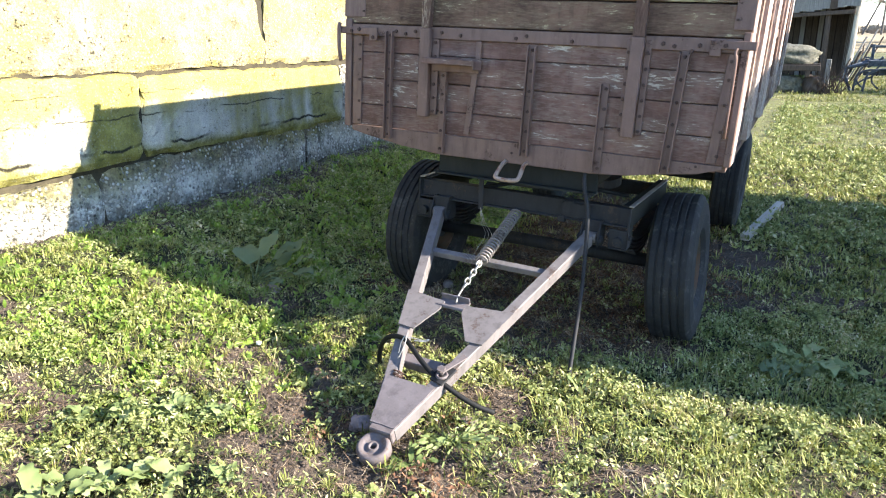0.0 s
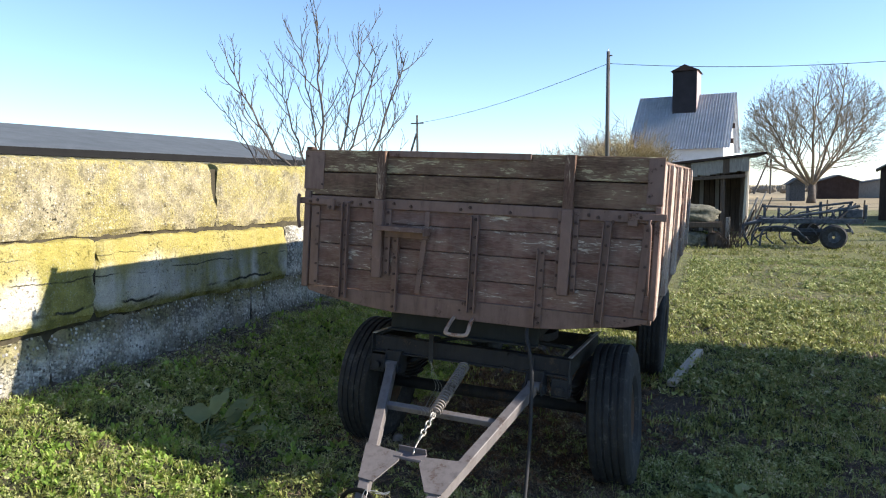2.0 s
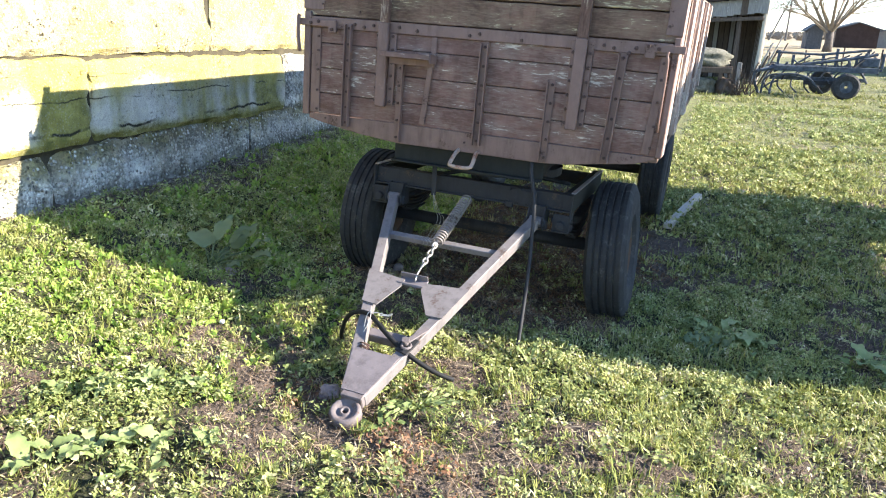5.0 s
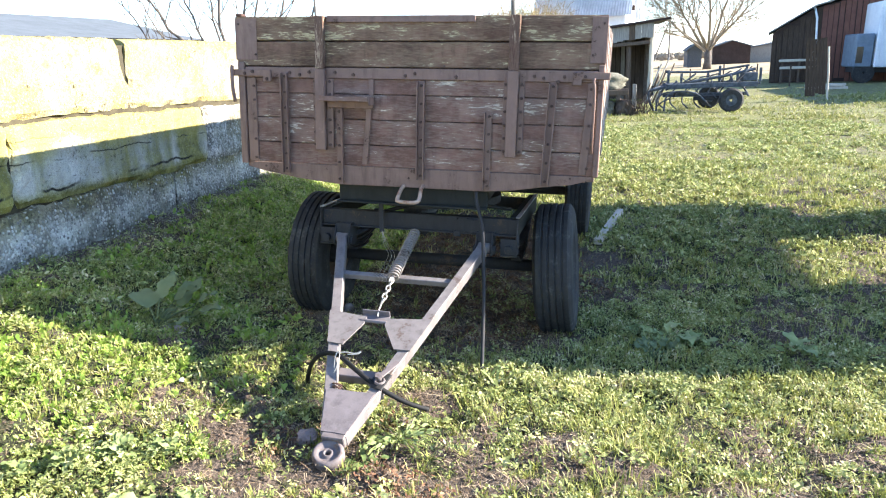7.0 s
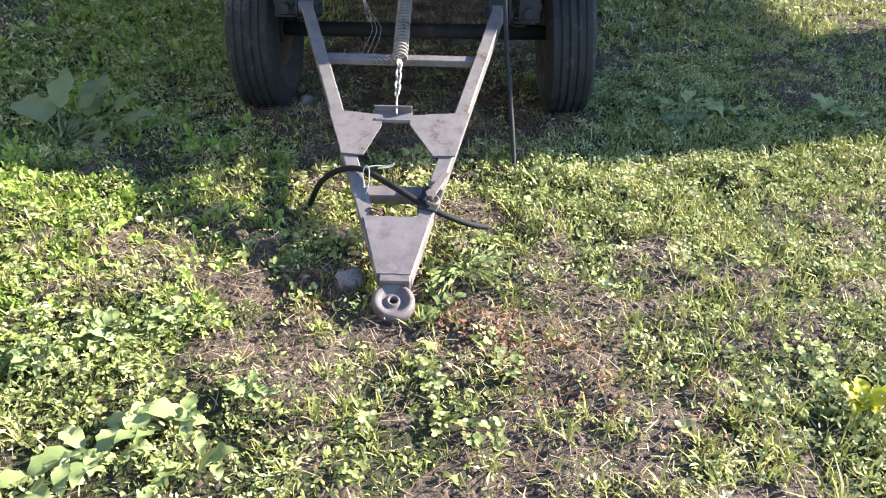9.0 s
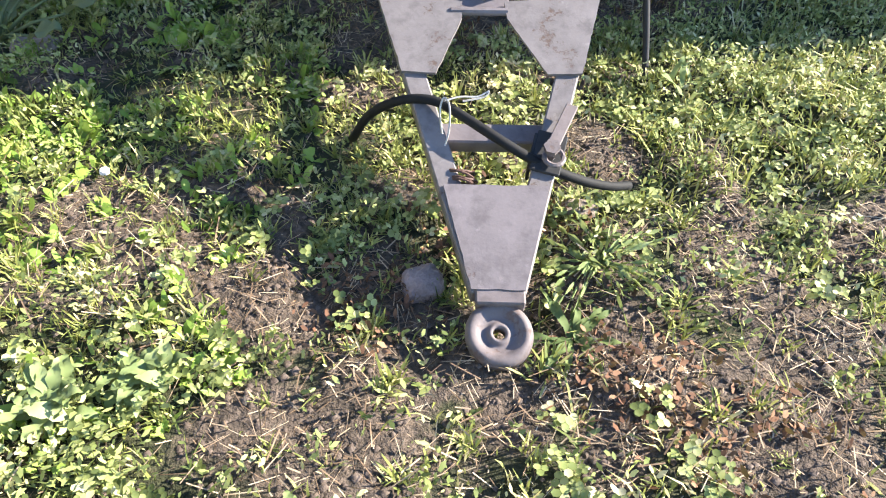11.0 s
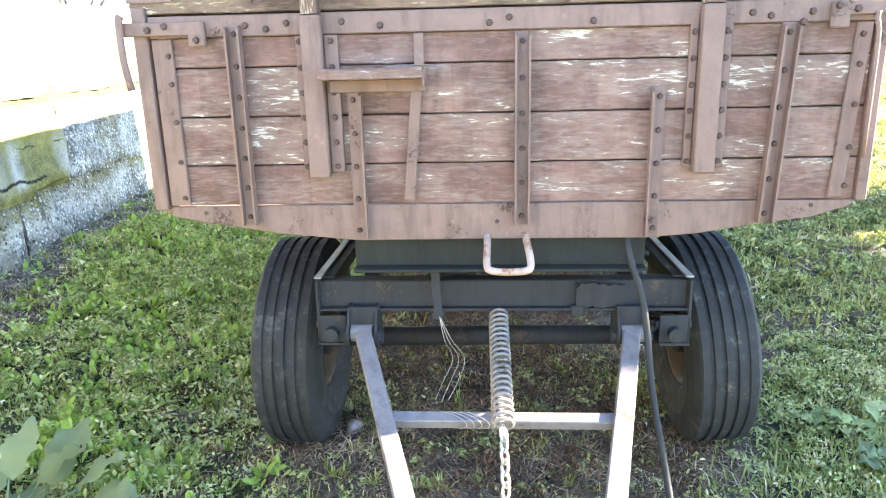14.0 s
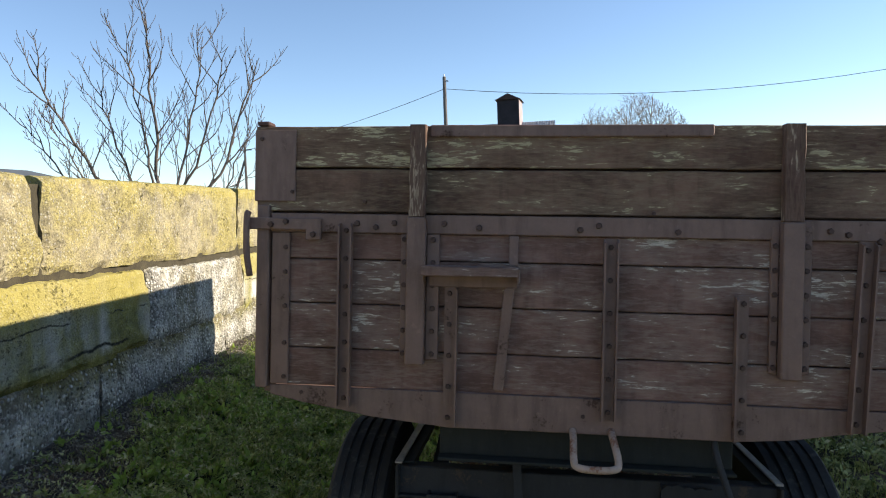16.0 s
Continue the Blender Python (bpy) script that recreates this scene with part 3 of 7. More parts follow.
def bareness(x, y):
    """0: closed turf, 1: bare soil."""
    n = 0.27 * L1.at(x + 3, y) + 0.38 * L2.at(x, y + 5) + 0.35 * L3.at(x, y)
    # right of x 0.7 more soil stays bare, also to darken the shaded turf
    b = ease((n - 0.47) / 0.10) * 0.70 * (1 - 0.65 * ease((y - 0.8) / 0.9) * (1 - 0.85 * ease((x - 0.7) / 0.5)))
    for cx, cy, r in ((0.0, -1.22, 0.30), (-0.40, -1.10, 0.42), (-0.80, -1.02, 0.30), (0.95, -1.95, 0.35), (-0.35, -1.55, 0.30), (0.05, 0.30, 0.50), (0.38, 0.35, 0.40), (-0.32, 0.35, 0.40), (0.05, 0.75, 0.75), (0.05, 1.5, 0.95), (0.05, 2.4, 0.8), (0.05, 3.2, 0.8), (0.95, 1.5, 0.36), (1.0, 2.3, 0.40), (-0.75, -1.15, 0.30), (0.75, 0.42, 0.3), (-0.7, 0.42, 0.3), (0.30, -1.70, 0.28), (-1.7, -0.75, 0.25), (0.25, -1.45, 0.25), (0.30, -0.72, 0.16)):
        b = np.maximum(b, (0.97 if cy > 0 else 0.30 + 0.65 * ease((0.6 * L3.at(x + 4, y) + 0.4 * L2.at(x + 7, y) - 0.38) / 0.16)) * ease(1.5 - np.hypot(x - cx, y - cy) / r))
    strip = ease(1.25 - (x - (-2.75 - 0.096 * (y - 0.05)) + 0.25 * (L2.at(x, y) - 0.5)) / (0.22 + 0.42 * ease((y + 0.2) / 1.4)))
    lush = ease(1.2 - np.hypot((x + 1.45) / 0.9, (y - 2.3) / 1.5))     # thick grass between wall and wheel
    for cx, cy, r in ((-0.80, -1.58, 0.30), (-0.55, -1.95, 0.35), (-1.5, -0.8, 0.35), (-1.9, -0.5, 0.3), (-1.25, -0.75, 0.22), (-2.2, -1.0, 0.5), (-1.6, -1.3, 0.35), (-1.0, -0.55, 0.28), (-0.65, -0.60, 0.22), (-0.35, -0.70, 0.18)):
        lush = np.maximum(lush, ease(1.4 - np.hypot(x - cx, y - cy) / r))
    return np.clip(np.maximum(b * (1 - 0.85 * lush), 0.96 * strip), 0, 1)


def soil_z(x, y):
    return ground_z(x, y) + lumps(np.asarray(x), np.asarray(y))


def graded(lo, hi, step, limit, grow=1.16):
    mid = list(np.arange(lo, hi + step / 2, step))
    s, v, right = step, hi, []
    while v < limit:
        s *= grow
        v += s
        right.append(v)
    s, v, left = step, lo, []
    while v > -limit:
        s *= grow
        v -= s
        left.append(v)
    return np.array(left[::-1] + mid + right)


def make_ground():
    xs, ys = graded(-4, 5, 0.055, 1800), graded(-4.5, 6, 0.055, 2500)
    X, Y = np.meshgrid(xs, ys)
    Z = soil_z(X, Y)
    verts = np.stack([X, Y, Z], -1).reshape(-1, 3)
    w, h = len(xs), len(ys)
    k = (np.arange(h - 1)[:, None] * w + np.arange(w - 1)[None, :]).reshape(-1)
    faces = np.stack([k, k + 1, k + w + 1, k + w], 1)
    me = bpy.data.meshes.new("ground")
    me.vertices.add(len(verts))
    me.vertices.foreach_set("co", verts.ravel())
    me.loops.add(faces.size)
    me.loops.foreach_set("vertex_index", faces.ravel())
    me.polygons.add(len(faces))
    me.polygons.foreach_set("loop_start", np.arange(0, faces.size, 4))
    me.update(calc_edges=True)
    me.polygons.foreach_set("use_smooth", np.ones(len(faces), bool))
    me.materials.append(EARTH)
    me.attributes.new("bare", "FLOAT", "POINT").data.foreach_set("value", bareness(X, Y).ravel())
    tagged(new("ground", me), "uneven farmyard ground of grass, clover and bare soil", "ground", kind="structure")


make_ground()


# ---- wall of concrete blocks ----
WALL_TURN = math.degrees(math.atan2(1.0, -0.096))


def bed(along, course):
    """How far the bed joint under a course wanders up and down."""
    return 0.030 * noise.noise((along * 0.9, course * 7.3, 2.2)) + 0.016 * noise.noise((along * 4.1, course * 3.1, 6.2)) + 0.006 * noise.noise((along * 15, course, 1.2))


def crack(at, z, course):
    """How far a joint between two blocks wanders sideways."""
    return 0.075 * noise.noise((at * 3.7, z * 3.2, course * 5.5)) + 0.03 * noise.noise((at * 9.1, z * 11, course * 2.5))


def block_mesh(length, height, thick, seed, e0=0.0, e1=0.0, rough=0.012, foot=0.0, start=0.0, course=0):
    """A cast block: x along the wall, y = 0 the seen face (towards -y), z up. e0, e1: how far its ends have crumbled at the top."""
    bm = bmesh.new()
    nx, nz = max(6, int(length / 0.045)), max(5, int(height / 0.045))
    section = [(0.0, j / nz) for j in range(nz + 1)] + [(t, 1.0) for t in (0.12, 0.35, 0.65, 1.0)] + [(1.0, 0.0)]
    rings = []
    for i in range(nx + 1):
        u = i / nx
        ring = []
        for ty, tz in section:
            z = tz * height - foot * (1 - tz)
            a = e0 * tz ** 1.6 + (0.010 + 0.35 * e0) * noise.noise((seed, z * 9, 1.7)) + crack(start, z, course)
            b = e1 * tz ** 1.6 + (0.010 + 0.35 * e1) * noise.noise((seed, z * 9, 5.1)) - crack(start + length + 0.012, z, course)
            x = a + (length - a - b) * u
            z += bed(start + x, course) * (1 - tz) * (foot == 0) + bed(start + x, course + 1) * tz * (course < 2)
            z += max(-0.03, 0.0215 * (start + x + 0.1)) * tz * (course == 2)     # the top course grows towards the far end
            near_end = min(x - a, length - b - x)
            edge = max(0.0, 1 - near_end / 0.05) + max(0.0, 1 - (1 - tz) * height / 0.05) + max(0.0, 1 - tz * height / 0.04)
            n1 = noise.noise((x * 2.3 + seed * 9, z * 2.3, seed)) * rough * 1.5
            n2 = noise.noise((x * 11 + seed * 5, z * 11, seed * 2)) * rough
            n3 = noise.noise((x * 29 + seed * 5, z * 29, seed * 2)) * rough * 0.6
            chip = max(0.0, edge) * (0.008 + 0.050 * max(0, noise.noise((x * 5 + seed, z * 5, 3.3)) + 0.15))
            y = ty * thick + (n1 + n2 + n3 + chip if ty < 0.5 else 0)
            top = 0.0
            if tz == 1.0:
                top = -0.02 * abs(noise.noise((x * 4 + seed, ty * 3, 8.8))) - (0.012 if ty == 0 else 0) + 0.012 * noise.noise((x * 17, ty * 9, seed))
            ring.append(bm.verts.new((x, y, z + top)))
        rings.append(ring)
    n = len(section)
    for a, b in zip(rings, rings[1:]):
        for k in range(n):
            bm.faces.new((a[k], b[k], b[(k + 1) % n], a[(k + 1) % n]))
    bm.faces.new(rings[0])
    bm.faces.new(rings[-1][::-1])
    bmesh.ops.recalc_face_normals(bm, faces=bm.faces)
    return bm


def make_wall():
    root = thing("wall_left", "old wall of stacked concrete blocks with yellow lichen and moss", "wall")
    tagged(root, kind="structure")
    courses = (
        (0.45, 0.365, FOOT_BLOCK, 0.020, 0.5, [-8.6, -5.6, -2.9, -0.35, 2.15, 4.5, 7.0, 9.6], 0.0),
        (0.81, 0.600, MID_BLOCK, 0.010, 0.0, [-7.8, -5.2, -2.6, 0.095, 2.87, 5.1, 7.8, 9.6], 0.012),
        (1.415, 0.565, TOP_BLOCK, 0.013, 0.0, [-7.1, -4.2, -1.35, 1.56, 5.08, 7.3, 9.6], -0.008),
    )
    for c, (z, h, mat, rough, foot, ends, out) in enumerate(courses):
        for i, (a, b) in enumerate(zip(ends, ends[1:])):
            e0 = e1 = 0.008
            if c == 2 and abs(a - 1.56) < 0.01:
                e0 = 0.055
            if c == 2 and abs(b - 1.56) < 0.01:
                e1 = 0.065
            if c == 2 and abs(b - 5.08) < 0.01:
                e1 = 0.05
            ob = part("block", block_mesh(b - a - 0.014, h - 0.010, 0.4, 1.3 + i * 1.7 + c * 5.3, e0, e1, rough, foot, a, c), PEBBLE_BLOCK if c == 1 and abs(a - 2.87) < 0.01 else mat, root)
            y = a
            settle = (0.45 if c == 0 else 0.81 - 0.022 * (y - 0.3) if c == 1 else 1.415 - 0.012 * (y - 0.3)) - z
            tilt = (0.0, 1.26, 0.69)[c]
            ob.matrix_local = Matrix.Translation((wall_x(y) + out, y, z + settle)) @ pose(0, 0, 0, 0, 0, WALL_TURN) @ pose(0, 0, 0, 0, tilt, 0)
    # mortar bed behind the joints
    bm = bmesh.new()
    add_box(bm, 0, 18.2, 0.040, 0.38, 0.2, 1.93, 0.0)
    ob = part("mortar", bm, MORTAR, root)
    ob.matrix_local = Matrix.Translation((wall_x(-8.6), -8.6, 0)) @ pose(0, 0, 0, 0, 0, WALL_TURN)


make_wall()


# ---- the trailer ----
trailer = thing("farm_trailer", "brown two-axle farm trailer with flaking plank boards, parked on grass", "trailer", m=LEAN)


def channel(parent, name, x0, x1, z0, z1, depth=0.028, sides="LR", face=0.0, top_bend=0.0, lean=0.0):
    """A steel strip with flanges that stand out from the boards (towards -y)."""
    bm = bmesh.new()
    t, out = 0.006, face - depth
    poly = [(x0, face), (x0, out if "L" in sides else face - t)]
    if "L" in sides:
        poly += [(x0 + t, out), (x0 + t, face - t)]
    if "R" in sides:
        poly += [(x1 - t, face - t), (x1 - t, out), (x1, out)]
    else:
        poly += [(x1, face - t)]
    poly += [(x1, face)]
    add_prism(bm, poly, z1 - z0, Matrix.Translation((0, 0, z0)))
    for v in bm.verts:
        if v.co.z > z1 - 0.001 and v.co.y < face - t - 0.001:
            v.co.z -= top_bend
        v.co.x += lean * (v.co.z - 1.32)
    return part(name, bm, BROWN_STEEL, parent)


def front_gate():
    gate = part("front_gate", box(-1.006, 1.035, -0.016, -0.001, 1.600, 1.660, 0.003), BROWN_STEEL, trailer, "brown flaking plank gate with riveted steel strips")
    rows = [(1.516, 1.600), (1.373, 1.512), (1.228, 1.369), (1.104, 1.224)]
    for i, (a, b) in enumerate(rows):
        part("plank", rough_board(-1.006, 1.035, 0.0, 0.035, a, b, 2.0 + i, 0.0022, steps=40), PLANK, gate)
    part("backing", box(-0.985, 1.03, 0.036, 0.050, 1.10, 1.672, 0.0), BOLT_STEEL, gate)
    # sill: deep in the middle, rising to the ends
    bm = bmesh.new()
    low = [(-1.006, 1.070), (-0.91, 1.050), (-0.78, 1.030), (-0.67, 1.012), (-0.42, 0.989), (-0.06, 0.991), (0.44, 0.991), (0.60, 1.003), (0.77, 1.031), (0.93, 1.052), (1.035, 1.086)]
    poly = low + [(1.035, 1.101), (-1.006, 1.101)]
    add_prism(bm, poly, 0.012, Matrix.Translation((0, 0.008, 0)) @ pose(0, 0, 0, 90))
    bmesh.ops.bevel(bm, geom=bm.edges[:], offset=0.002, segments=1, affect="EDGES")
    part("sill", bm, SILL_STEEL, gate, "faded brown bowed steel sill")
    part("edge_strip", box(-1.004, -0.944, -0.012, -0.0005, 1.106, 1.598), BROWN_STEEL, gate)
    leaning = Matrix(((1, 0, 0.055, -0.075), (0, 1, 0, 0), (0, 0, 1, 0), (0, 0, 0, 1)))
    part("edge_strip", box(0.974, 1.018, -0.012, -0.0005, 1.110, 1.598, 0.003, leaning), BROWN_STEEL, gate)
    part("corner_post", box(-1.053, -1.012, -0.020, 0.035, 1.092, 1.686, 0.004), BROWN_STEEL, gate)
    part("corner_post", box(1.037, 1.068, -0.020, 0.035, 1.10, 1.690, 0.004), BROWN_STEEL, gate)
    strips = [(-0.777, -0.733, 1.046, 1.632, "LR"), (-0.434, -0.392, 1.000, 1.440, "R"), (0.051, 0.096, 1.040, 1.594, "LR"), (0.437, 0.477, 1.000, 1.434, "L"), (0.770, 0.816, 1.040, 1.600, "LR")]
    for x0, x1, z0, z1, sides in strips:
        lean = 0.042 if x0 > 0.7 else 0.0
        channel(gate, "steel_strip", x0, x1, z0, z1, 0.030, sides, -0.012, 0.012, lean)
        mid = (x0 + x1) / 2 + (0.006 if sides == "L" else -0.006 if sides == "R" else 0)
        n = int((z1 - z0) / 0.095)
        for k in range(n + 1):
            z = z0 + 0.025 + k * (z1 - z0 - 0.05) / n
            bolt(gate, mid + lean * (z - 1.32), -0.018, z, 1.0)
    # the sockets of the two uprights
    for x0, x1 in ((-0.554, -0.495), (0.560, 0.620)):
        part("socket", box(x0, x1, -0.052, -0.014, 1.191, 1.652, 0.004), BROWN_STEEL, gate, "folded brown steel socket")
        for a, b in ((x0 - 0.024, x0), (x1, x1 + 0.042 if x0 < 0 else x1 + 0.032)):
            part("socket_flange", box(a + 0.001, b - 0.001, -0.018, -0.001, 1.205, 1.598 if x0 < 0 else 1.640, 0.002), BROWN_STEEL, gate)
            for k in range(6):
                bolt(gate, (a + b) / 2, -0.018, 1.222 + k * 0.072, 1.05)
    for x in (-0.66, -0.60, -0.86, -0.72, -0.33, -0.02, 0.035, 0.27, 0.70, 0.75, 0.86, -0.44):
        bolt(gate, x, -0.016, 1.626 + 0.008 * math.sin(x * 40), 1.15)
    for z in (1.13, 1.24, 1.36, 1.47, 1.55):
        bolt(gate, -0.957, -0.012, z, 0.95)
        bolt(gate, 1.003, -0.012, z + 0.015, 1.0)
    for x, z in ((0.0, 1.045), (-0.90, 1.08), (0.92, 1.086)):
        bolt(gate, x, 0.0, z, 0.9)
    # latches on the top rail
    for s in (-1, 1):
        bm = bmesh.new()
        a, b = (-1.085, -0.835) if s < 0 else (0.905, 1.098)
        z = 1.632 if s < 0 else 1.640
        add_box(bm, a, b, -0.034, -0.017, z - 0.026, z + 0.012, 0.003)
        add_box(bm, b - 0.05 if s < 0 else a, b if s < 0 else a + 0.05, -0.034, -0.017, z - 0.058, z - 0.02, 0.004)
        part("latch", bm, BROWN_STEEL, gate, "brown steel latch bar")
        for x, dz in ((-1.0, -0.01), (-0.86, -0.04), (-0.95, 0.0)):
            bolt(gate, x if s < 0 else -x - 0.03, -0.034, z + dz, 1.2)
        x = -1.070 if s < 0 else 1.020
        top = z + (0.03 if s < 0 else -0.02)
        pts = [(x, -0.045, top), (x - 0.004, -0.05, top - 0.02), (x + 0.004 * s, -0.05, 1.54), (x + 0.006, -0.045, 1.455 if s < 0 else 1.23)]
        part("latch_rod", tube(spline(pts, 4), 0.011 if s < 0 else 0.007, 8), BROWN_STEEL, gate, smooth=True)
    # folding step
    step = part("step", rough_board(-0.495, -0.206, -0.125, -0.018, 1.474, 1.503, 8.0, 0.003), STEP_WOOD, gate, "worn wooden step on a brown bracket")
    part("step_rail", box(-0.485, -0.206, -0.030, -0.0135, 1.436, 1.473, 0.003), BROWN_STEEL, step)
    part("step_bracket", box(-0.236, -0.207, -0.022, -0.0135, 1.507, 1.598, 0.002), BROWN_STEEL, step)
    bm = bmesh.new()
    add_box(bm, -0.016, 0.016, -0.010, 0.0, 0.0, 0.322, 0.002, Matrix.Translation((-0.262, -0.014, 1.118)) @ pose(0, 0, 0, 0, 5.2, 0))
    part("step_brace", bm, BROWN_STEEL, step)
    bm = bmesh.new()
    add_box(bm, -0.207, -0.200, -0.12, -0.016, 1.455, 1.50, 0.002)
    part("step_end", bm, BROWN_STEEL, step)


def extension_board():
    ext = part("extension_board", rough_board(-1.066, 1.068, 0.0, 0.035, 1.811, 1.942, 12.0, 0.004), PLANK_TOP, trailer, "weathered top board, brown paint flaked to bare wood")
    part("backing", box(-1.04, 1.038, 0.0505, 0.062, 1.62, 1.92, 0.0), BOLT_STEEL, ext)
    part("plank", rough_board(-1.060, 1.066, 0.0, 0.035, 1.667, 1.803, 13.0, 0.004), PLANK_TOP, ext)
    part("cap_rail", box(-0.49, 0.37, -0.012, -0.001, 1.907, 1.944, 0.003), BROWN_STEEL, ext)
    part("corner_plate", box(-1.068, -0.930, -0.006, -0.001, 1.698, 1.930, 0.002), BROWN_STEEL, ext)
    part("corner_plate", box(0.988, 1.070, -0.006, -0.001, 1.698, 1.934, 0.002), BROWN_STEEL, ext)
    part("corner_cap", box(-1.062, -1.020, -0.005, 0.05, 1.943, 1.958, 0.004), BOLT_STEEL, ext)
    for x0, x1 in ((-0.550, -0.498), (0.562, 0.618)):
        part("upright", rough_board(x0, x1, -0.046, -0.014, 1.655, 1.940, 20 + x0, 0.004, "z", 8), UPRIGHT, ext, "weathered wooden upright")
    for x, z in ((-1.045, 1.90), (-0.94, 1.73), (-0.70, 1.70), (-0.55, 1.67), (0.2, 1.675), (1.0, 1.74), (1.05, 1.90)):
        bolt(ext, x, -0.006 if abs(x) > 0.9 else 0.0, z, 0.8)


RISE = 0.063   # the body rises this much a metre towards its tail
LENGTH = 4.55


def rise(y):
    return RISE * y


def side_gates():
    for s in (1, -1):
        x_in, x_out = 1.012 * s, 1.038 * s
        shadow_rise = 0.016 if s < 0 else 0.0   # unseen left side raised towards the tail to fit its wall shadow

        def at(z, y):
            return z + (RISE + shadow_rise * (z - 1.1) / 0.83) * y

        bm = bmesh.new()
        z0 = 1.10
        add_prism(bm, [(0.04, at(1.60, 0.04)), (LENGTH, at(1.60, LENGTH)), (LENGTH, at(1.655, LENGTH)), (0.04, at(1.655, 0.04))], 0.012, Matrix(((0, 0, s, x_out), (1, 0, 0, 0), (0, 1, 0, 0), (0, 0, 0, 1))))
        side = part("side_gate", bm, BROWN_STEEL, trailer, "long plank side gate with uprights")
        for a, b in ((1.10, 1.225), (1.228, 1.368), (1.371, 1.512), (1.515, 1.655), (1.662, 1.794), (1.798, 1.93)):
            bm = bmesh.new()
            poly = [(0.04, at(a, 0.04)), (LENGTH, at(a, LENGTH)), (LENGTH, at(b, LENGTH)), (0.04, at(b, 0.04))]
            add_prism(bm, poly, 0.025, Matrix(((0, 0, s, x_in), (1, 0, 0, 0), (0, 1, 0, 0), (0, 0, 0, 1))))
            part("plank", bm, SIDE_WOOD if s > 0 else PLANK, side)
        for y, w in ((0.045, 0.17), (0.50, 0.10), (0.80, 0.30), (1.45, 0.09), (1.80, 0.34), (2.75, 0.10), (3.10, 0.32), (3.95, 0.10), (4.30, 0.22)):
            bm = bmesh.new()
            low = 1.10 if w > 0.12 else 1.30
            poly = [(y, at(low, y)), (y + w, at(low, y)), (y + w, at(1.912, y)), (y, at(1.912, y))]
            add_prism(bm, poly, 0.028 if w > 0.12 else 0.020, Matrix(((0, 0, s, x_out + 0.001 * s), (1, 0, 0, 0), (0, 1, 0, 0), (0, 0, 0, 1))))
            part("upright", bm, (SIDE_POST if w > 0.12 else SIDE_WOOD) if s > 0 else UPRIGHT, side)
        bm = bmesh.new()
        add_prism(bm, [(0.05, 1.066), (LENGTH, 1.050 + rise(LENGTH)), (LENGTH, 1.095 + rise(LENGTH)), (0.05, 1.098)], 0.04, Matrix(((0, 0, s, 1.006 * s), (1, 0, 0, 0), (0, 1, 0, 0), (0, 0, 0, 1))))
        part("side_sill", bm, SILL_STEEL, side, "pale worn steel side sill")
    bm = bmesh.new()
    add_prism(bm, [(-1.035, 1.10 + RISE * LENGTH), (1.035, 1.10 + RISE * LENGTH), (1.035, 1.93 + RISE * LENGTH), (-1.035, 1.93 + (RISE + 0.016) * LENGTH)], 0.035, Matrix.Translation((0, LENGTH + 0.036, 0)) @ pose(0, 0, 0, 90))
    part("tail_gate", bm, PLANK, trailer, "brown plank tail gate")
    bm = bmesh.new()
    v = [bm.verts.new(p) for p in ((-1.0, 0.055, 1.09), (1.0, 0.055, 1.09), (1.0, LENGTH, 1.09 + RISE * LENGTH), (-1.0, LENGTH, 1.09 + RISE * LENGTH))]
    w = [bm.verts.new(q.co - Vector((0, 0, 0.03))) for q in v]
    bm.faces.new(v)
    bm.faces.new(w[::-1])
    for k in range(4):
        bm.faces.new((w[k], w[(k + 1) % 4], v[(k + 1) % 4], v[k]))
    part("bed_floor", bm, PLANK, trailer, "steel bed of the trailer")


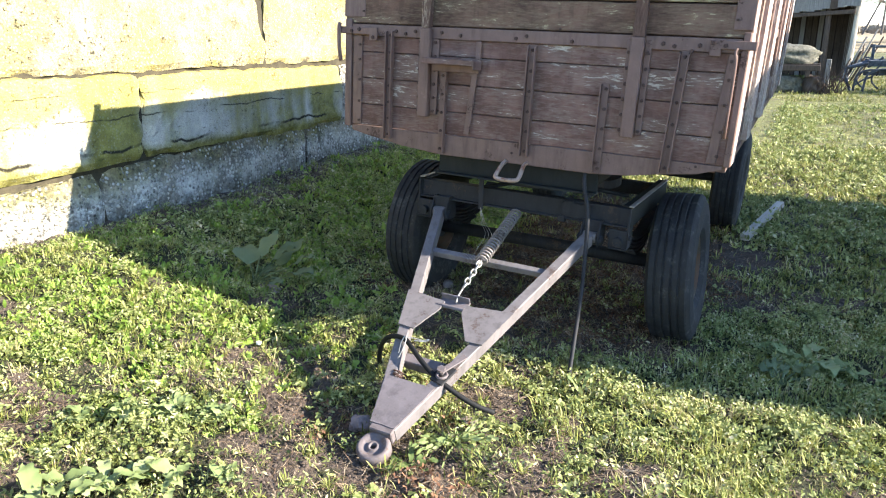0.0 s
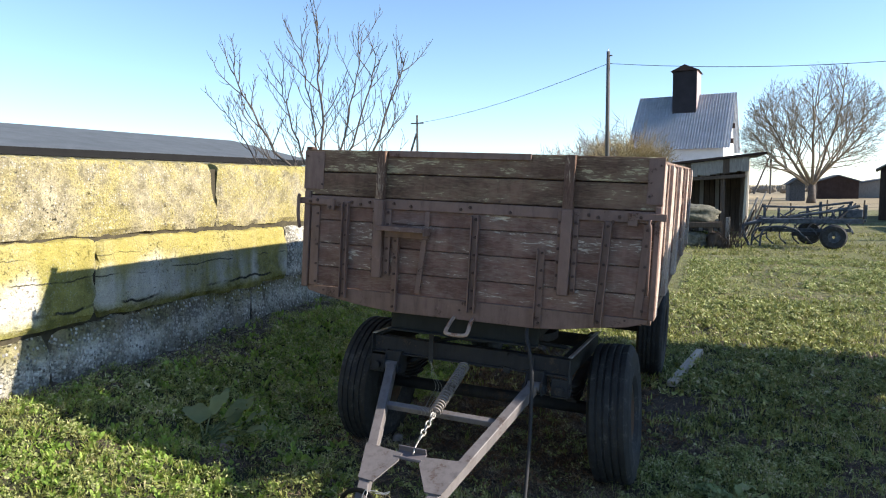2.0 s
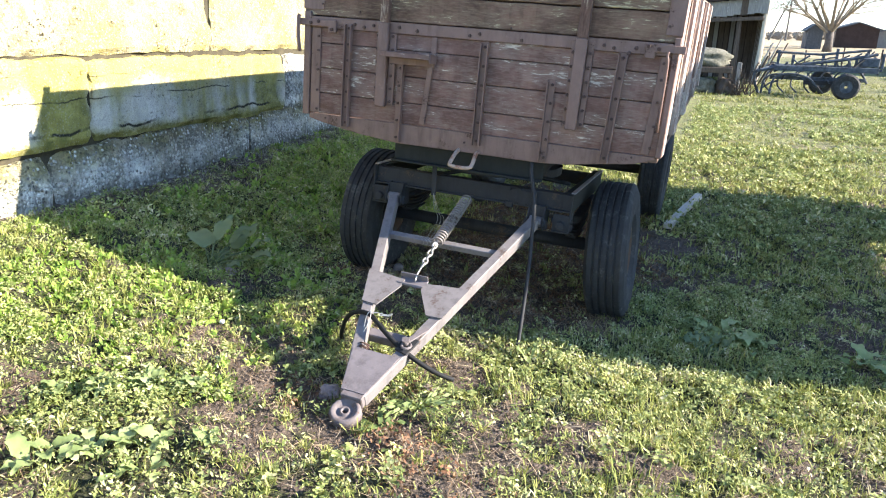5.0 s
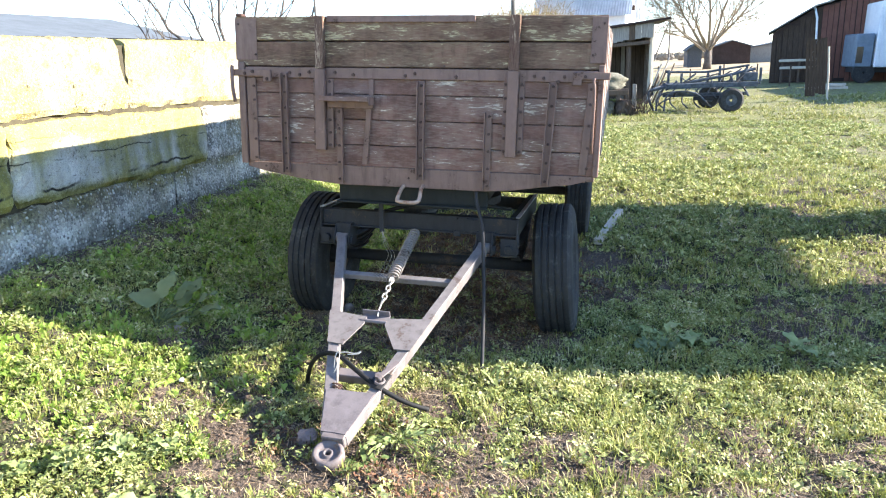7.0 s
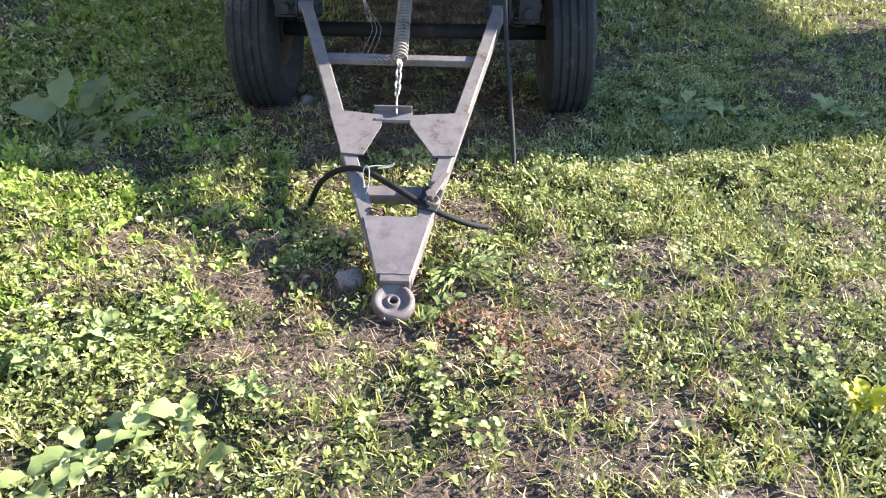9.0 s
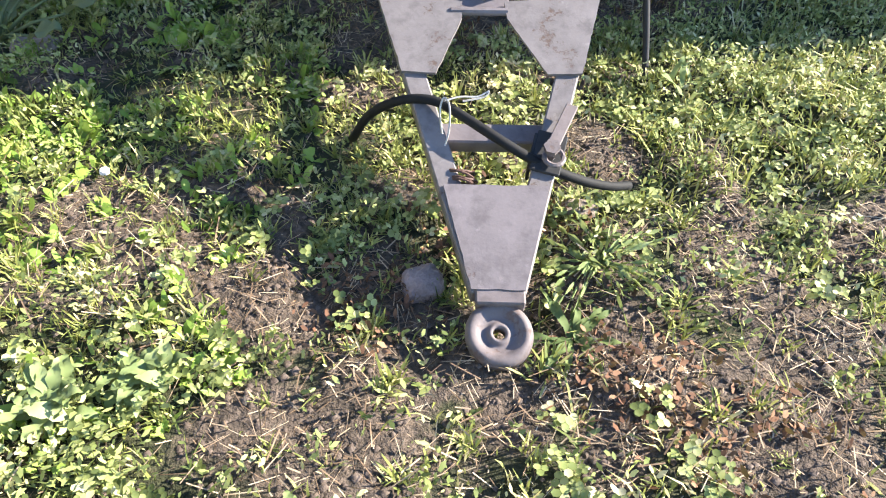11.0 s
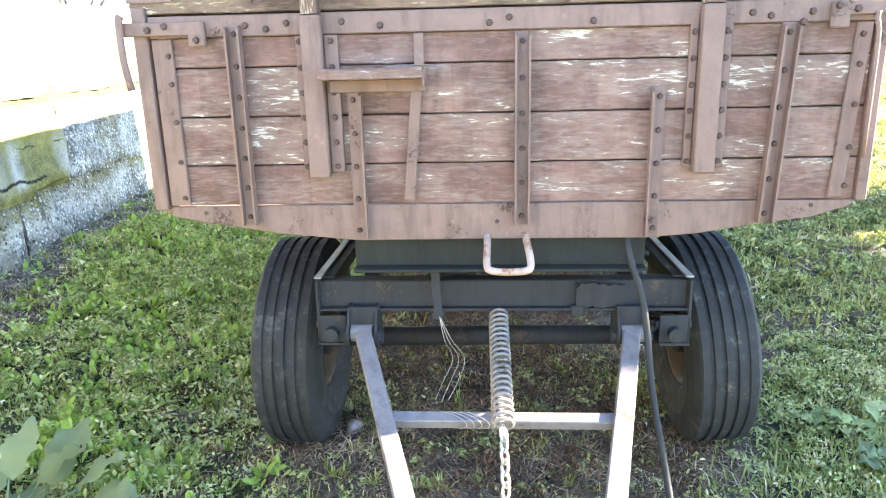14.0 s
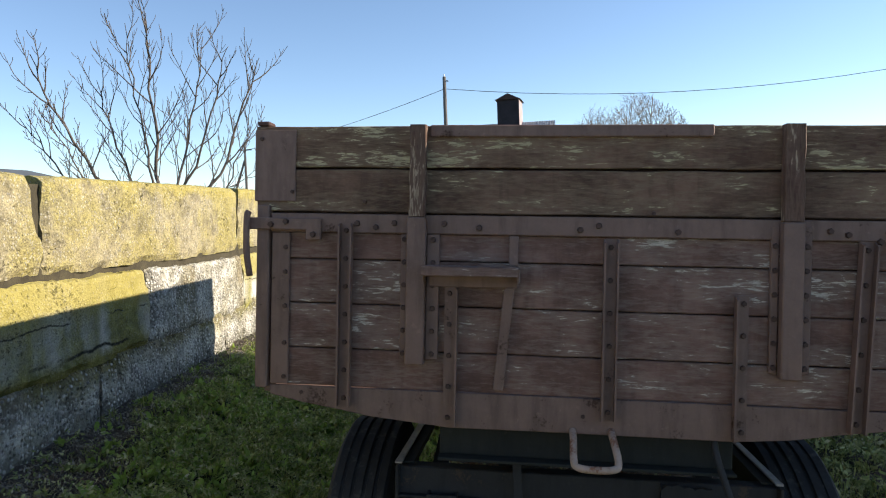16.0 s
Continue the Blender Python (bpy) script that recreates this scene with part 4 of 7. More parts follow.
def chassis():
    # cross member under the front of the body
    bm = bmesh.new()
    add_box(bm, -0.45, 0.46, 0.05, 0.062, 0.890, 1.06, 0.003)
    add_box(bm, -0.45, 0.46, 0.00, 0.050, 0.882, 0.892, 0.002)
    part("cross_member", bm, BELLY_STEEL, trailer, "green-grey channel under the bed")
    for s in (-1, 1):
        bm = bmesh.new()
        add_prism(bm, [(0.07, 0.90), (LENGTH - 0.1, 0.90 + rise(LENGTH)), (LENGTH - 0.1, 1.05 + rise(LENGTH)), (0.07, 1.05)], 0.07, Matrix(((0, 0, 1, 0.40 * s - 0.035), (1, 0, 0, 0), (0, 1, 0, 0), (0, 0, 0, 1))))
        part("long_beam", bm, DARK_STEEL, trailer)
    for y in (1.3, 2.4, 3.6):
        part("bed_bearer", box(-0.98, 0.98, y, y + 0.06, 0.98 + rise(y), 1.05 + rise(y)), DARK_STEEL, trailer)
    # turntable ring
    ring = lathe([(0.36, 0.0), (0.43, 0.0), (0.43, 0.05), (0.36, 0.05)], 36)
    bmesh.ops.transform(ring, matrix=Matrix.Translation((0.015, 0.62, 0.835)) @ pose(0, 0, 0, 0, -90, 0), verts=ring.verts)
    part("turntable", ring, DARK_STEEL, trailer, "dark steel turntable ring")
    # bogie frame
    bm = bmesh.new()
    add_box(bm, -0.600, 0.628, 0.140, 0.152, 0.715, 0.812, 0.003)
    add_box(bm, -0.600, 0.628, 0.152, 0.200, 0.804, 0.812, 0.002)
    add_box(bm, -0.600, 0.628, 0.115, 0.140, 0.712, 0.722, 0.002)
    frame_part = part("bogie_frame", bm, DARK_STEEL, trailer, "dark channel-steel bogie frame")
    for s, x in ((-1, -0.600), (1, 0.628)):
        bm = bmesh.new()
        add_box(bm, x - 0.006, x + 0.006, 0.13, 1.12, 0.712, 0.820, 0.002)
        add_box(bm, x - (0.05 if s > 0 else 0.0), x + (0.05 if s < 0 else 0.0), 0.16, 1.12, 0.814, 0.822, 0.002)
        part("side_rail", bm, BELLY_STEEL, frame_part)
        part("rail_edge", box(x - 0.012, x + 0.012, 0.128, 1.12, 0.8225, 0.829, 0.001), BARE_STEEL, frame_part, "bare grey rail edge")
        # spring hanger at the corner
        bm = bmesh.new()
        hx = x - 0.004 if s < 0 else x - 0.094
        add_box(bm, x - 0.005, x + 0.005, 0.105, 0.20, 0.60, 0.82, 0.002)
        add_box(bm, hx, hx + 0.098, 0.105, 0.115, 0.605, 0.700, 0.002)
        add_box(bm, hx, hx + 0.098, 0.095, 0.20, 0.596, 0.606, 0.002)
        add_tube(bm, [(hx + 0.049, 0.075, 0.640), (hx + 0.049, 0.12, 0.640)], 0.024, 12)
        add_tube(bm, [(hx - 0.01, 0.13, 0.66), (hx + 0.108, 0.13, 0.66)], 0.014, 8)
        part("spring_hanger", bm, DARK_STEEL, frame_part)
        bm = bmesh.new()
        for k in range(5):
            half = 0.42 - 0.075 * k
            pts = [(x - s * 0.05, 0.65 + half * q, 0.655 - 0.022 * k - 0.10 * (1 - (half * q / 0.42) ** 2)) for q in (-1, -0.6, -0.2, 0.2, 0.6, 1)]
            for a, b in zip(pts, pts[1:]):
                ang = math.degrees(math.atan2(b[2] - a[2], b[1] - a[1]))
                ln = math.dist(a, b)
                add_box(bm, -0.032, 0.032, -0.004, ln + 0.004, -0.006, 0.006, 0.0, Matrix.Translation(a) @ pose(0, 0, 0, ang))
        part("leaf_spring", bm, DARK_STEEL, frame_part)
    part("rear_bar", box(-0.594, 0.622, 1.07, 1.12, 0.715, 0.80), DARK_STEEL, frame_part)
    # tow block welded on the bar, with a sawn lower edge
    bm = rough_board(0.262, 0.420, 0.118, 0.139, 0.722, 0.800, 6.3, 0.022, "x", 9)
    add_box(bm, 0.245, 0.290, 0.112, 0.139, 0.695, 0.730, 0.004)
    part("welded_plate", bm, DARK_STEEL, frame_part)
    # front axle
    bm = bmesh.new()
    add_tube(bm, [(-0.76, 0.632, 0.410), (0.81, 0.668, 0.410)], 0.040, 14)
    part("front_axle", bm, DARK_STEEL, trailer, "dark tube axle", True)
    bm = bmesh.new()
    add_tube(bm, [(-0.74, 3.22, 0.57), (0.82, 3.22, 0.57)], 0.045, 12)
    for s in (-1, 1):
        add_box(bm, 0.04 + 0.52 * s - 0.035, 0.04 + 0.52 * s + 0.035, 2.7, 3.75, 0.66, 0.72, 0.0)
        add_box(bm, 0.04 + 0.47 * s - 0.03, 0.04 + 0.47 * s + 0.03, 2.9, 3.5, 0.72, 1.12, 0.0)
    part("rear_axle", bm, DARK_STEEL, trailer, "dark rear axle with springs")
    # pivot post, brake chamber and pipes
    bm = bmesh.new()
    add_box(bm, -0.3, 0.33, 0.50, 0.74, 0.80, 0.835, 0.004)
    add_tube(bm, [(-0.25, 0.95, 0.60), (-0.12, 0.80, 0.60)], 0.06, 14)
    part("pivot_plate", bm, DARK_STEEL, trailer)
    # clevises that carry the drawbar
    for x in (-0.447, 0.441):
        bm = bmesh.new()
        for dx in (-0.050, 0.043):
            add_prism(bm, [(0.070, 0.60), (0.19, 0.60), (0.19, 0.735), (0.10, 0.735), (0.055, 0.665), (0.055, 0.62)], 0.008, Matrix(((0, 0, 1, x + dx), (1, 0, 0, 0), (0, 1, 0, 0), (0, 0, 0, 1))))
        add_box(bm, x - 0.05, x + 0.05, 0.095, 0.106, 0.66, 0.735, 0.002)
        add_tube(bm, [(x - 0.065, 0.095, 0.632), (x + 0.065, 0.095, 0.632)], 0.026, 12)
        part("clevis", bm, DARK_STEEL, frame_part)
    # tow loop under the sill
    pts = [(-0.030, 0.0, 1.0), (-0.030, -0.05, 0.985), (-0.032, -0.115, 0.945), (-0.022, -0.138, 0.930), (0.030, -0.142, 0.926), (0.085, -0.138, 0.930), (0.096, -0.115, 0.947), (0.088, -0.05, 0.99), (0.086, 0.0, 1.004)]
    part("tow_loop", tube(spline(pts, 4), 0.011, 10), PALE_STEEL, trailer, "pale rusty bent-rod loop", True)
    # flat strap with loose wires
    bm = bmesh.new()
    add_box(bm, -0.014, 0.014, -0.003, 0.003, 0, 0.30, 0.001, Matrix.Translation((-0.190, 0.075, 0.700)) @ pose(0, 0, 0, -6, -4.0, 0))
    strap = part("strap", bm, DARK_STEEL, trailer, "hanging flat steel strap")
    for k in range(3):
        pts = [(-0.188, 0.07, 0.71), (-0.172 + 0.012 * k, 0.06, 0.63), (-0.147 + 0.02 * k, 0.07, 0.56), (-0.182 + 0.025 * k, 0.06, 0.48), (-0.207 + 0.022 * k, 0.05, 0.42)]
        part("loose_wire", tube(spline(pts, 5), 0.0012, 4), GALV_WIRE, strap)
    # rod that leans from the gate to the grass
    pts = [(0.395, 0.030, 1.0), (0.404, 0.0, 0.93), (0.448, -0.03, 0.775), (0.474, -0.09, 0.52), (0.494, -0.17, 0.36), (0.514, -0.28, 0.17), (0.528, -0.36, 0.0)]
    part("prop_rod", tube(spline(pts, 5), 0.0105, 10), DARK_STEEL, trailer, "thin dark prop rod down to the grass", True)
    pts = [(-0.30, 0.19, 0.78), (0.0, 0.2, 0.86), (0.3, 0.25, 0.87), (0.55, 0.4, 0.83)]
    part("air_hose", tube(spline(pts, 5), 0.012, 8), HOSE, trailer, smooth=True)


def tyre_profile(r, w, rim):
    half = w / 2
    outer = [(rim, -half * 0.74), (rim + 0.03, -half * 0.92), (rim + (r - rim) * 0.5, -half * 1.02), (r - 0.045, -half * 0.96), (r - 0.014, -half * 0.84)]
    ribs = [-0.80, -0.52, -0.46, -0.20, -0.14, 0.14, 0.20, 0.46, 0.52, 0.80]
    tread = []
    for k in range(0, len(ribs), 2):
        a, b = ribs[k] * half, ribs[k + 1] * half
        drop = 0.010 * (abs(ribs[k] + ribs[k + 1]) / 2) ** 2
        tread += [(r - 0.010, a + 0.0012), (r - drop, a + 0.004), (r - drop, b - 0.004), (r - 0.010, b - 0.0012)]
    return outer + tread[1:-1] + [(q, -x) for q, x in outer[::-1]] + [(rim - 0.006, half * 0.6), (rim - 0.006, -half * 0.6)]


def wheel(parent, x, y, z, side, camber=0.0, r=0.437, w=0.235, rim=0.205, label=""):
    """side: 1 where the outer face looks to +x."""
    w0 = rim - 0.004
    prof = [(0.05, 0.02), (0.13, 0.035), (0.165, 0.0), (w0 - 0.02, -0.03), (w0 - 0.02, -0.085), (w0, -0.09), (w0, 0.09), (w0 - 0.012, 0.092), (w0 - 0.03, 0.03), (0.175, 0.012), (0.13, 0.047), (0.05, 0.032)]
    disc = part("wheel", lathe(prof, 32), RIM, parent, label or "dusty ribbed farm wheel", True)
    disc.matrix_local = Matrix.Translation((x, y, z)) @ pose(0, 0, 0, 0, camber, 0 if side > 0 else 180)
    bm = lathe(tyre_profile(r, w, rim), 72)
    for v in bm.verts:
        worn = 1 + 0.007 * noise.noise(v.co * 14 + Vector((x, y, 0)) * 5) + 0.004 * noise.noise(v.co * 45)
        v.co = Vector((v.co.x, v.co.y * worn, v.co.z * worn))
    part("tyre", bm, RUBBER, disc, "worn black tyre with ribbed tread")
    hub = lathe([(0.0005, -0.09), (0.07, -0.09), (0.07, 0.05), (0.045, 0.085), (0.0005, 0.088)], 20)
    part("hub", hub, DARK_STEEL, disc)
    return disc


def drawbar():
    base, tip = Vector((-0.005, 0.10, 0.648)), Vector((0.064, -1.398, 0.037))
    down = (tip - base).normalized()
    side = Vector((1, 0, 0))
    side = (side - down * side.dot(down)).normalized()
    up = side.cross(-down).normalized()
    if up.z < 0:
        up = -up
    # plan of the drawbar: x across, y from the hinge to the eye, z out of its plane
    across = side + down * 0.045   # bent a little askew
    m = Matrix(((across.x, down.x, up.x, base.x), (across.y, down.y, up.y, base.y), (across.z, down.z, up.z, base.z), (0, 0, 0, 1)))
    bar = part("drawbar", lathe_eye(m), CAST_STEEL, trailer, "grey welded drawbar lying on the ground with a hitch eye", True)

    def arm(s):
        a, b = Vector((0.445 * s, 0.01, 0.0)), Vector((0.032 * s - 0.004, 1.515, 0.0))
        w = (b - a)
        ang = math.degrees(math.atan2(-w.x, w.y))
        bm = bmesh.new()
        add_box(bm, -0.027, 0.027, 0.02, w.length, -0.032, 0.032, 0.004, m @ Matrix.Translation(a) @ pose(0, 0, 0, 0, 0, ang))
        add_tube(bm, [m @ (a + Vector((-0.036, 0.0, 0.0))), m @ (a + Vector((0.036, 0.0, 0.0)))], 0.030, 12)
        return part("arm", bm, WORN_GREY, bar)

    arm(-1), arm(1)

    def edge(y, out):
        """Half the width over the arms at y."""
        return 0.4476 - 0.2755 * y + out

    def torn(polygon, seed):
        """A flame-cut outline: each side broken into short uneven runs."""
        out = []
        for (ax, ay), (bx, by) in zip(polygon, polygon[1:] + polygon[:1]):
            n = max(2, int(math.hypot(bx - ax, by - ay) / 0.018))
            for k in range(n):
                f = k / n
                j = 0.0028 if k else 0.0
                out.append((ax + (bx - ax) * f + j * noise.noise((seed, ax * 9 + k * 1.7, 0.3)), ay + (by - ay) * f + j * noise.noise((seed, ay * 9 + k * 1.3, 4.3))))
        return out

    y = 0.368
    bm = bmesh.new()
    add_box(bm, -edge(y, -0.02), edge(y, -0.02), y - 0.019, y + 0.019, -0.022, 0.012, 0.003, m)
    part("crossbar", bm, WORN_GREY, bar)
    # wire wound loosely along the crossbar
    for k in range(4):
        x0 = -0.15 + 0.022 * k
        loop = [m @ Vector((x0 + 0.045 * math.cos(t) + 0.01 * math.sin(t), y + 0.024 * math.cos(t), -0.005 + 0.022 * math.sin(t))) for t in [2 * math.pi * q / 16 for q in range(17)]]
        part("wound_wire", tube(loop, 0.0015, 5), BARE_STEEL, bar)
    y = 1.10
    bm = bmesh.new()
    add_box(bm, -edge(y, -0.02), edge(y, -0.02), y - 0.026, y + 0.026, -0.072, -0.022, 0.004, m)
    part("lower_crossbar", bm, GREY_STEEL, bar)
    for s in (-1, 1):
        bm = bmesh.new()
        a, b = 0.735, 0.972
        poly = [(s * edge(a, 0.034), a), (s * edge(b, 0.034), b), (s * (edge(b, 0.034) - 0.082), b + 0.004), (s * 0.056 - 0.012, a + 0.078), (s * 0.052 - 0.014, a + 0.026)]
        poly = torn(poly, 5.0 + s)
        add_prism(bm, poly, 0.008, m @ Matrix.Translation((0, 0, 0.033)))
        part("gusset", bm, WORN_GREY, bar, "flat grey gusset plate")
    bm = bmesh.new()
    add_box(bm, -0.099, 0.051, 0.722, 0.730, 0.026, 0.058, 0.002, m)
    add_box(bm, -0.099, 0.051, 0.720, 0.775, 0.020, 0.028, 0.002, m)
    add_tube(bm, [m @ Vector((-0.094, 0.788, 0.036)), m @ Vector((0.046, 0.788, 0.036))], 0.010, 8)
    part("hook_plate", bm, GREY_STEEL, bar)
    bm = bmesh.new()
    poly = torn([(-edge(1.272, 0.020), 1.272), (edge(1.272, 0.020), 1.272), (edge(1.515, 0.022), 1.515), (-edge(1.515, 0.030), 1.515)], 9.0)
    add_prism(bm, poly, 0.008, m @ Matrix.Translation((0, 0, 0.033)))
    part("nose_plate", bm, GREY_STEEL, bar, "tapered grey nose plate")
    bm = bmesh.new()
    add_box(bm, -0.052, 0.052, 1.508, 1.545, -0.02, 0.038, 0.004, m)
    part("nose_collar", bm, CAST_STEEL, bar)
    # wire wound round the left arm, and a chain clamp
    for yy, s, n in ((1.245, -1, 3), (1.225, -1, 2)):
        bm = bmesh.new()
        cx = s * edge(yy, -0.03)
        for k in range(n):
            loop = [m @ Vector((cx + 0.034 * math.cos(t), yy + 0.007 * k + 0.012 * math.sin(t + k), 0.039 * math.sin(t))) for t in [2 * math.pi * q / 18 for q in range(19)]]
            add_tube(bm, loop, 0.0034, 5)
        part("wire_binding", bm, BOLT_STEEL, bar)
    # clamp on the right arm, with a flat lever and a ring bolt
    bm = bmesh.new()
    cx = edge(1.19, 0.0)
    tilt = Matrix.Translation((cx, 1.19, 0.0)) @ pose(0, 0, 0, 0, 0, 15.4)
    add_box(bm, -0.034, 0.034, -0.055, 0.050, 0.033, 0.043, 0.002, m @ tilt)
    add_box(bm, -0.040, -0.033, -0.045, 0.035, -0.045, 0.043, 0.002, m @ tilt)
    part("clamp", bm, DARK_STEEL, bar, "dark clamp round the drawbar arm")
    bm = bmesh.new()
    add_box(bm, -0.014, 0.014, -0.135, 0.012, 0.066, 0.073, 0.002, m @ Matrix.Translation((0.120, 1.200, 0.0)) @ pose(0, 0, 0, 6, 0, 25))
    add_tube(bm, [m @ Vector((0.122, 1.200, 0.035)), m @ Vector((0.122, 1.200, 0.088))], 0.011, 10)
    add_tube(bm, [m @ Vector((0.122, 1.200, 0.078)), m @ Vector((0.122, 1.200, 0.090))], 0.019, 6)
    ring_pts = [m @ Vector((0.128 + 0.021 * math.cos(t), 1.212 + 0.024 * math.sin(t), 0.062 + 0.006 * math.sin(t))) for t in [2 * math.pi * q / 18 for q in range(19)]]
    add_tube(bm, ring_pts, 0.006, 7)
    part("shackle", bm, CAST_STEEL, bar, "steel lever with a ring bolt")
    # tow spring and chain
    a, b = Vector((0.006, 0.130, 0.700)), Vector((0.010, -0.335, 0.535))
    way = (b - a).normalized()
    u = way.orthogonal().normalized()
    v = way.cross(u)
    turns, coil = 21, []
    for k in range(turns * 10 + 1):
        t = k / 10
        coil.append(a + (b - a) * (t / turns) + (u * math.cos(2 * math.pi * t) + v * math.sin(2 * math.pi * t)) * 0.0285)
    part("tow_spring", tube(coil, 0.0056, 6), COIL_STEEL, trailer, "grey coil spring over the drawbar", True)
    end = Vector((0.012, -0.535, 0.448))
    start = b + way * 0.0
    chain = part("chain", tube([start - way * 0.01, start + way * 0.03], 0.006, 6), GALV_WIRE, trailer, "short steel chain")
    n = 6
    for k in range(n):
        c = start.lerp(end, (k + 0.65) / (n + 0.3))
        d = (end - start).normalized()
        p = d.orthogonal().normalized()
        q = d.cross(p)
        flat = p if k % 2 else q
        loop = [c + d * 0.023 * math.sin(t) + flat * 0.0125 * math.cos(t) for t in [2 * math.pi * j / 14 for j in range(15)]]
        part("link", tube(loop, 0.0045, 5), GALV_WIRE, chain, smooth=True)
    part("hook", tube(spline([end, end + Vector((0.002, -0.05, -0.022)), end + Vector((0.004, -0.075, -0.05))], 4), 0.0045, 6), GALV_WIRE, chain, smooth=True)
    # hose thrown over the bar
    pts = [(-0.355, -0.66, 0.0), (-0.325, -0.735, 0.07), (-0.275, -0.80, 0.175), (-0.215, -0.852, 0.248), (-0.150, -0.880, 0.285), (-0.085, -0.905, 0.293), (-0.020, -0.952, 0.282), (0.047, -1.000, 0.266), (0.125, -1.030, 0.232), (0.191, -1.030, 0.195), (0.262, -1.015, 0.155), (0.325, -0.985, 0.118), (0.380, -0.946, 0.088)]
    part("brake_hose", tube(spline(pts, 5), 0.0115, 10), HOSE, trailer, "black rubber hose slung over the drawbar", True)
    bm = bmesh.new()
    plan = [(-0.118, 1.150, 0.05), (-0.122, 1.105, 0.075), (-0.112, 1.080, 0.090), (-0.100, 1.100, 0.085), (-0.102, 1.145, 0.06), (-0.112, 1.175, 0.04)]
    add_tube(bm, [m @ v for v in spline(plan, 4)], 0.0024, 5)
    plan = [(-0.112, 1.085, 0.085), (-0.075, 1.070, 0.080), (-0.035, 1.062, 0.070), (-0.010, 1.050, 0.075), (-0.022, 1.062, 0.068), (-0.070, 1.078, 0.074)]
    add_tube(bm, [m @ v for v in spline(plan, 4)], 0.0024, 5)
    part("tie_wire", bm, GALV_WIRE, trailer, "loop of pale tie wire")


def lathe_eye(m):
    """The hitch eye: a thick disc with a bush, its hole across the plane of the drawbar."""
    prof = [(0.013, -0.030), (0.013, 0.012), (0.020, 0.015), (0.024, 0.007), (0.033, 0.004), (0.044, 0.012), (0.055, 0.020), (0.065, 0.017), (0.071, 0.006), (0.071, -0.022), (0.062, -0.030)]
    bm = lathe(prof, 36)
    bmesh.ops.transform(bm, matrix=m @ Matrix.Translation((-0.004, 1.600, 0.0)) @ pose(0, 0, 0, 0, -90, 0), verts=bm.verts)
    return bm


front_gate()
extension_board()
side_gates()
chassis()
wheel(trailer, -0.785, 0.630, 0.408, -1, -1.5, r=0.428, w=0.25)
wheel(trailer, 0.835, 0.670, 0.408, 1, -5.0, r=0.428, w=0.25)
wheel(trailer, -0.79, 3.22, 0.565, -1, 0)
wheel(trailer, 0.85, 3.22, 0.565, 1, 0)
drawbar()


# ---- trees ----
def grow(bm, rnd, start, way, length, radius, depth, spread, up, sides=6, wob=0.17, kids=5, least=0.0, short=1.0):
    """One limb and its branches."""
    pts, p, d = [Vector(start)], Vector(start), Vector(way).normalized()
    steps = 5 if depth > 1 else 4
    for k in range(steps):
        d = (d + Vector((rnd.uniform(-1, 1), rnd.uniform(-1, 1), rnd.uniform(-0.6, 1) + up)) * wob).normalized()
        p = p + d * (length / steps)
        pts.append(p.copy())
    radius = max(radius, least)
    end = max(radius * 0.22, least * 0.6)
    add_tube(bm, pts, [radius + (end - radius) * k / steps for k in range(steps + 1)], sides, caps=False)
    if depth == 0:
        return
    for k in range(kids):
        f = 0.28 + 0.72 * (k + rnd.random() * 0.7) / kids
        i = min(int(f * steps), steps - 1)
        at = pts[i].lerp(pts[i + 1], f * steps - i)
        side = (pts[i + 1] - pts[i]).orthogonal().normalized()
        side.rotate(Matrix.Rotation(rnd.uniform(0, 6.283), 3, (pts[i + 1] - pts[i]).normalized()))
        nd = (pts[i + 1] - pts[i]).normalized() * (1.0 - spread * 0.35) + side * spread
        grow(bm, rnd, at, nd, length * rnd.uniform(0.48, 0.72) * short, radius * (1 - f * 0.5) * rnd.uniform(0.42, 0.6), depth - 1, spread, up, max(3, sides - 1), wob, kids, least, short)


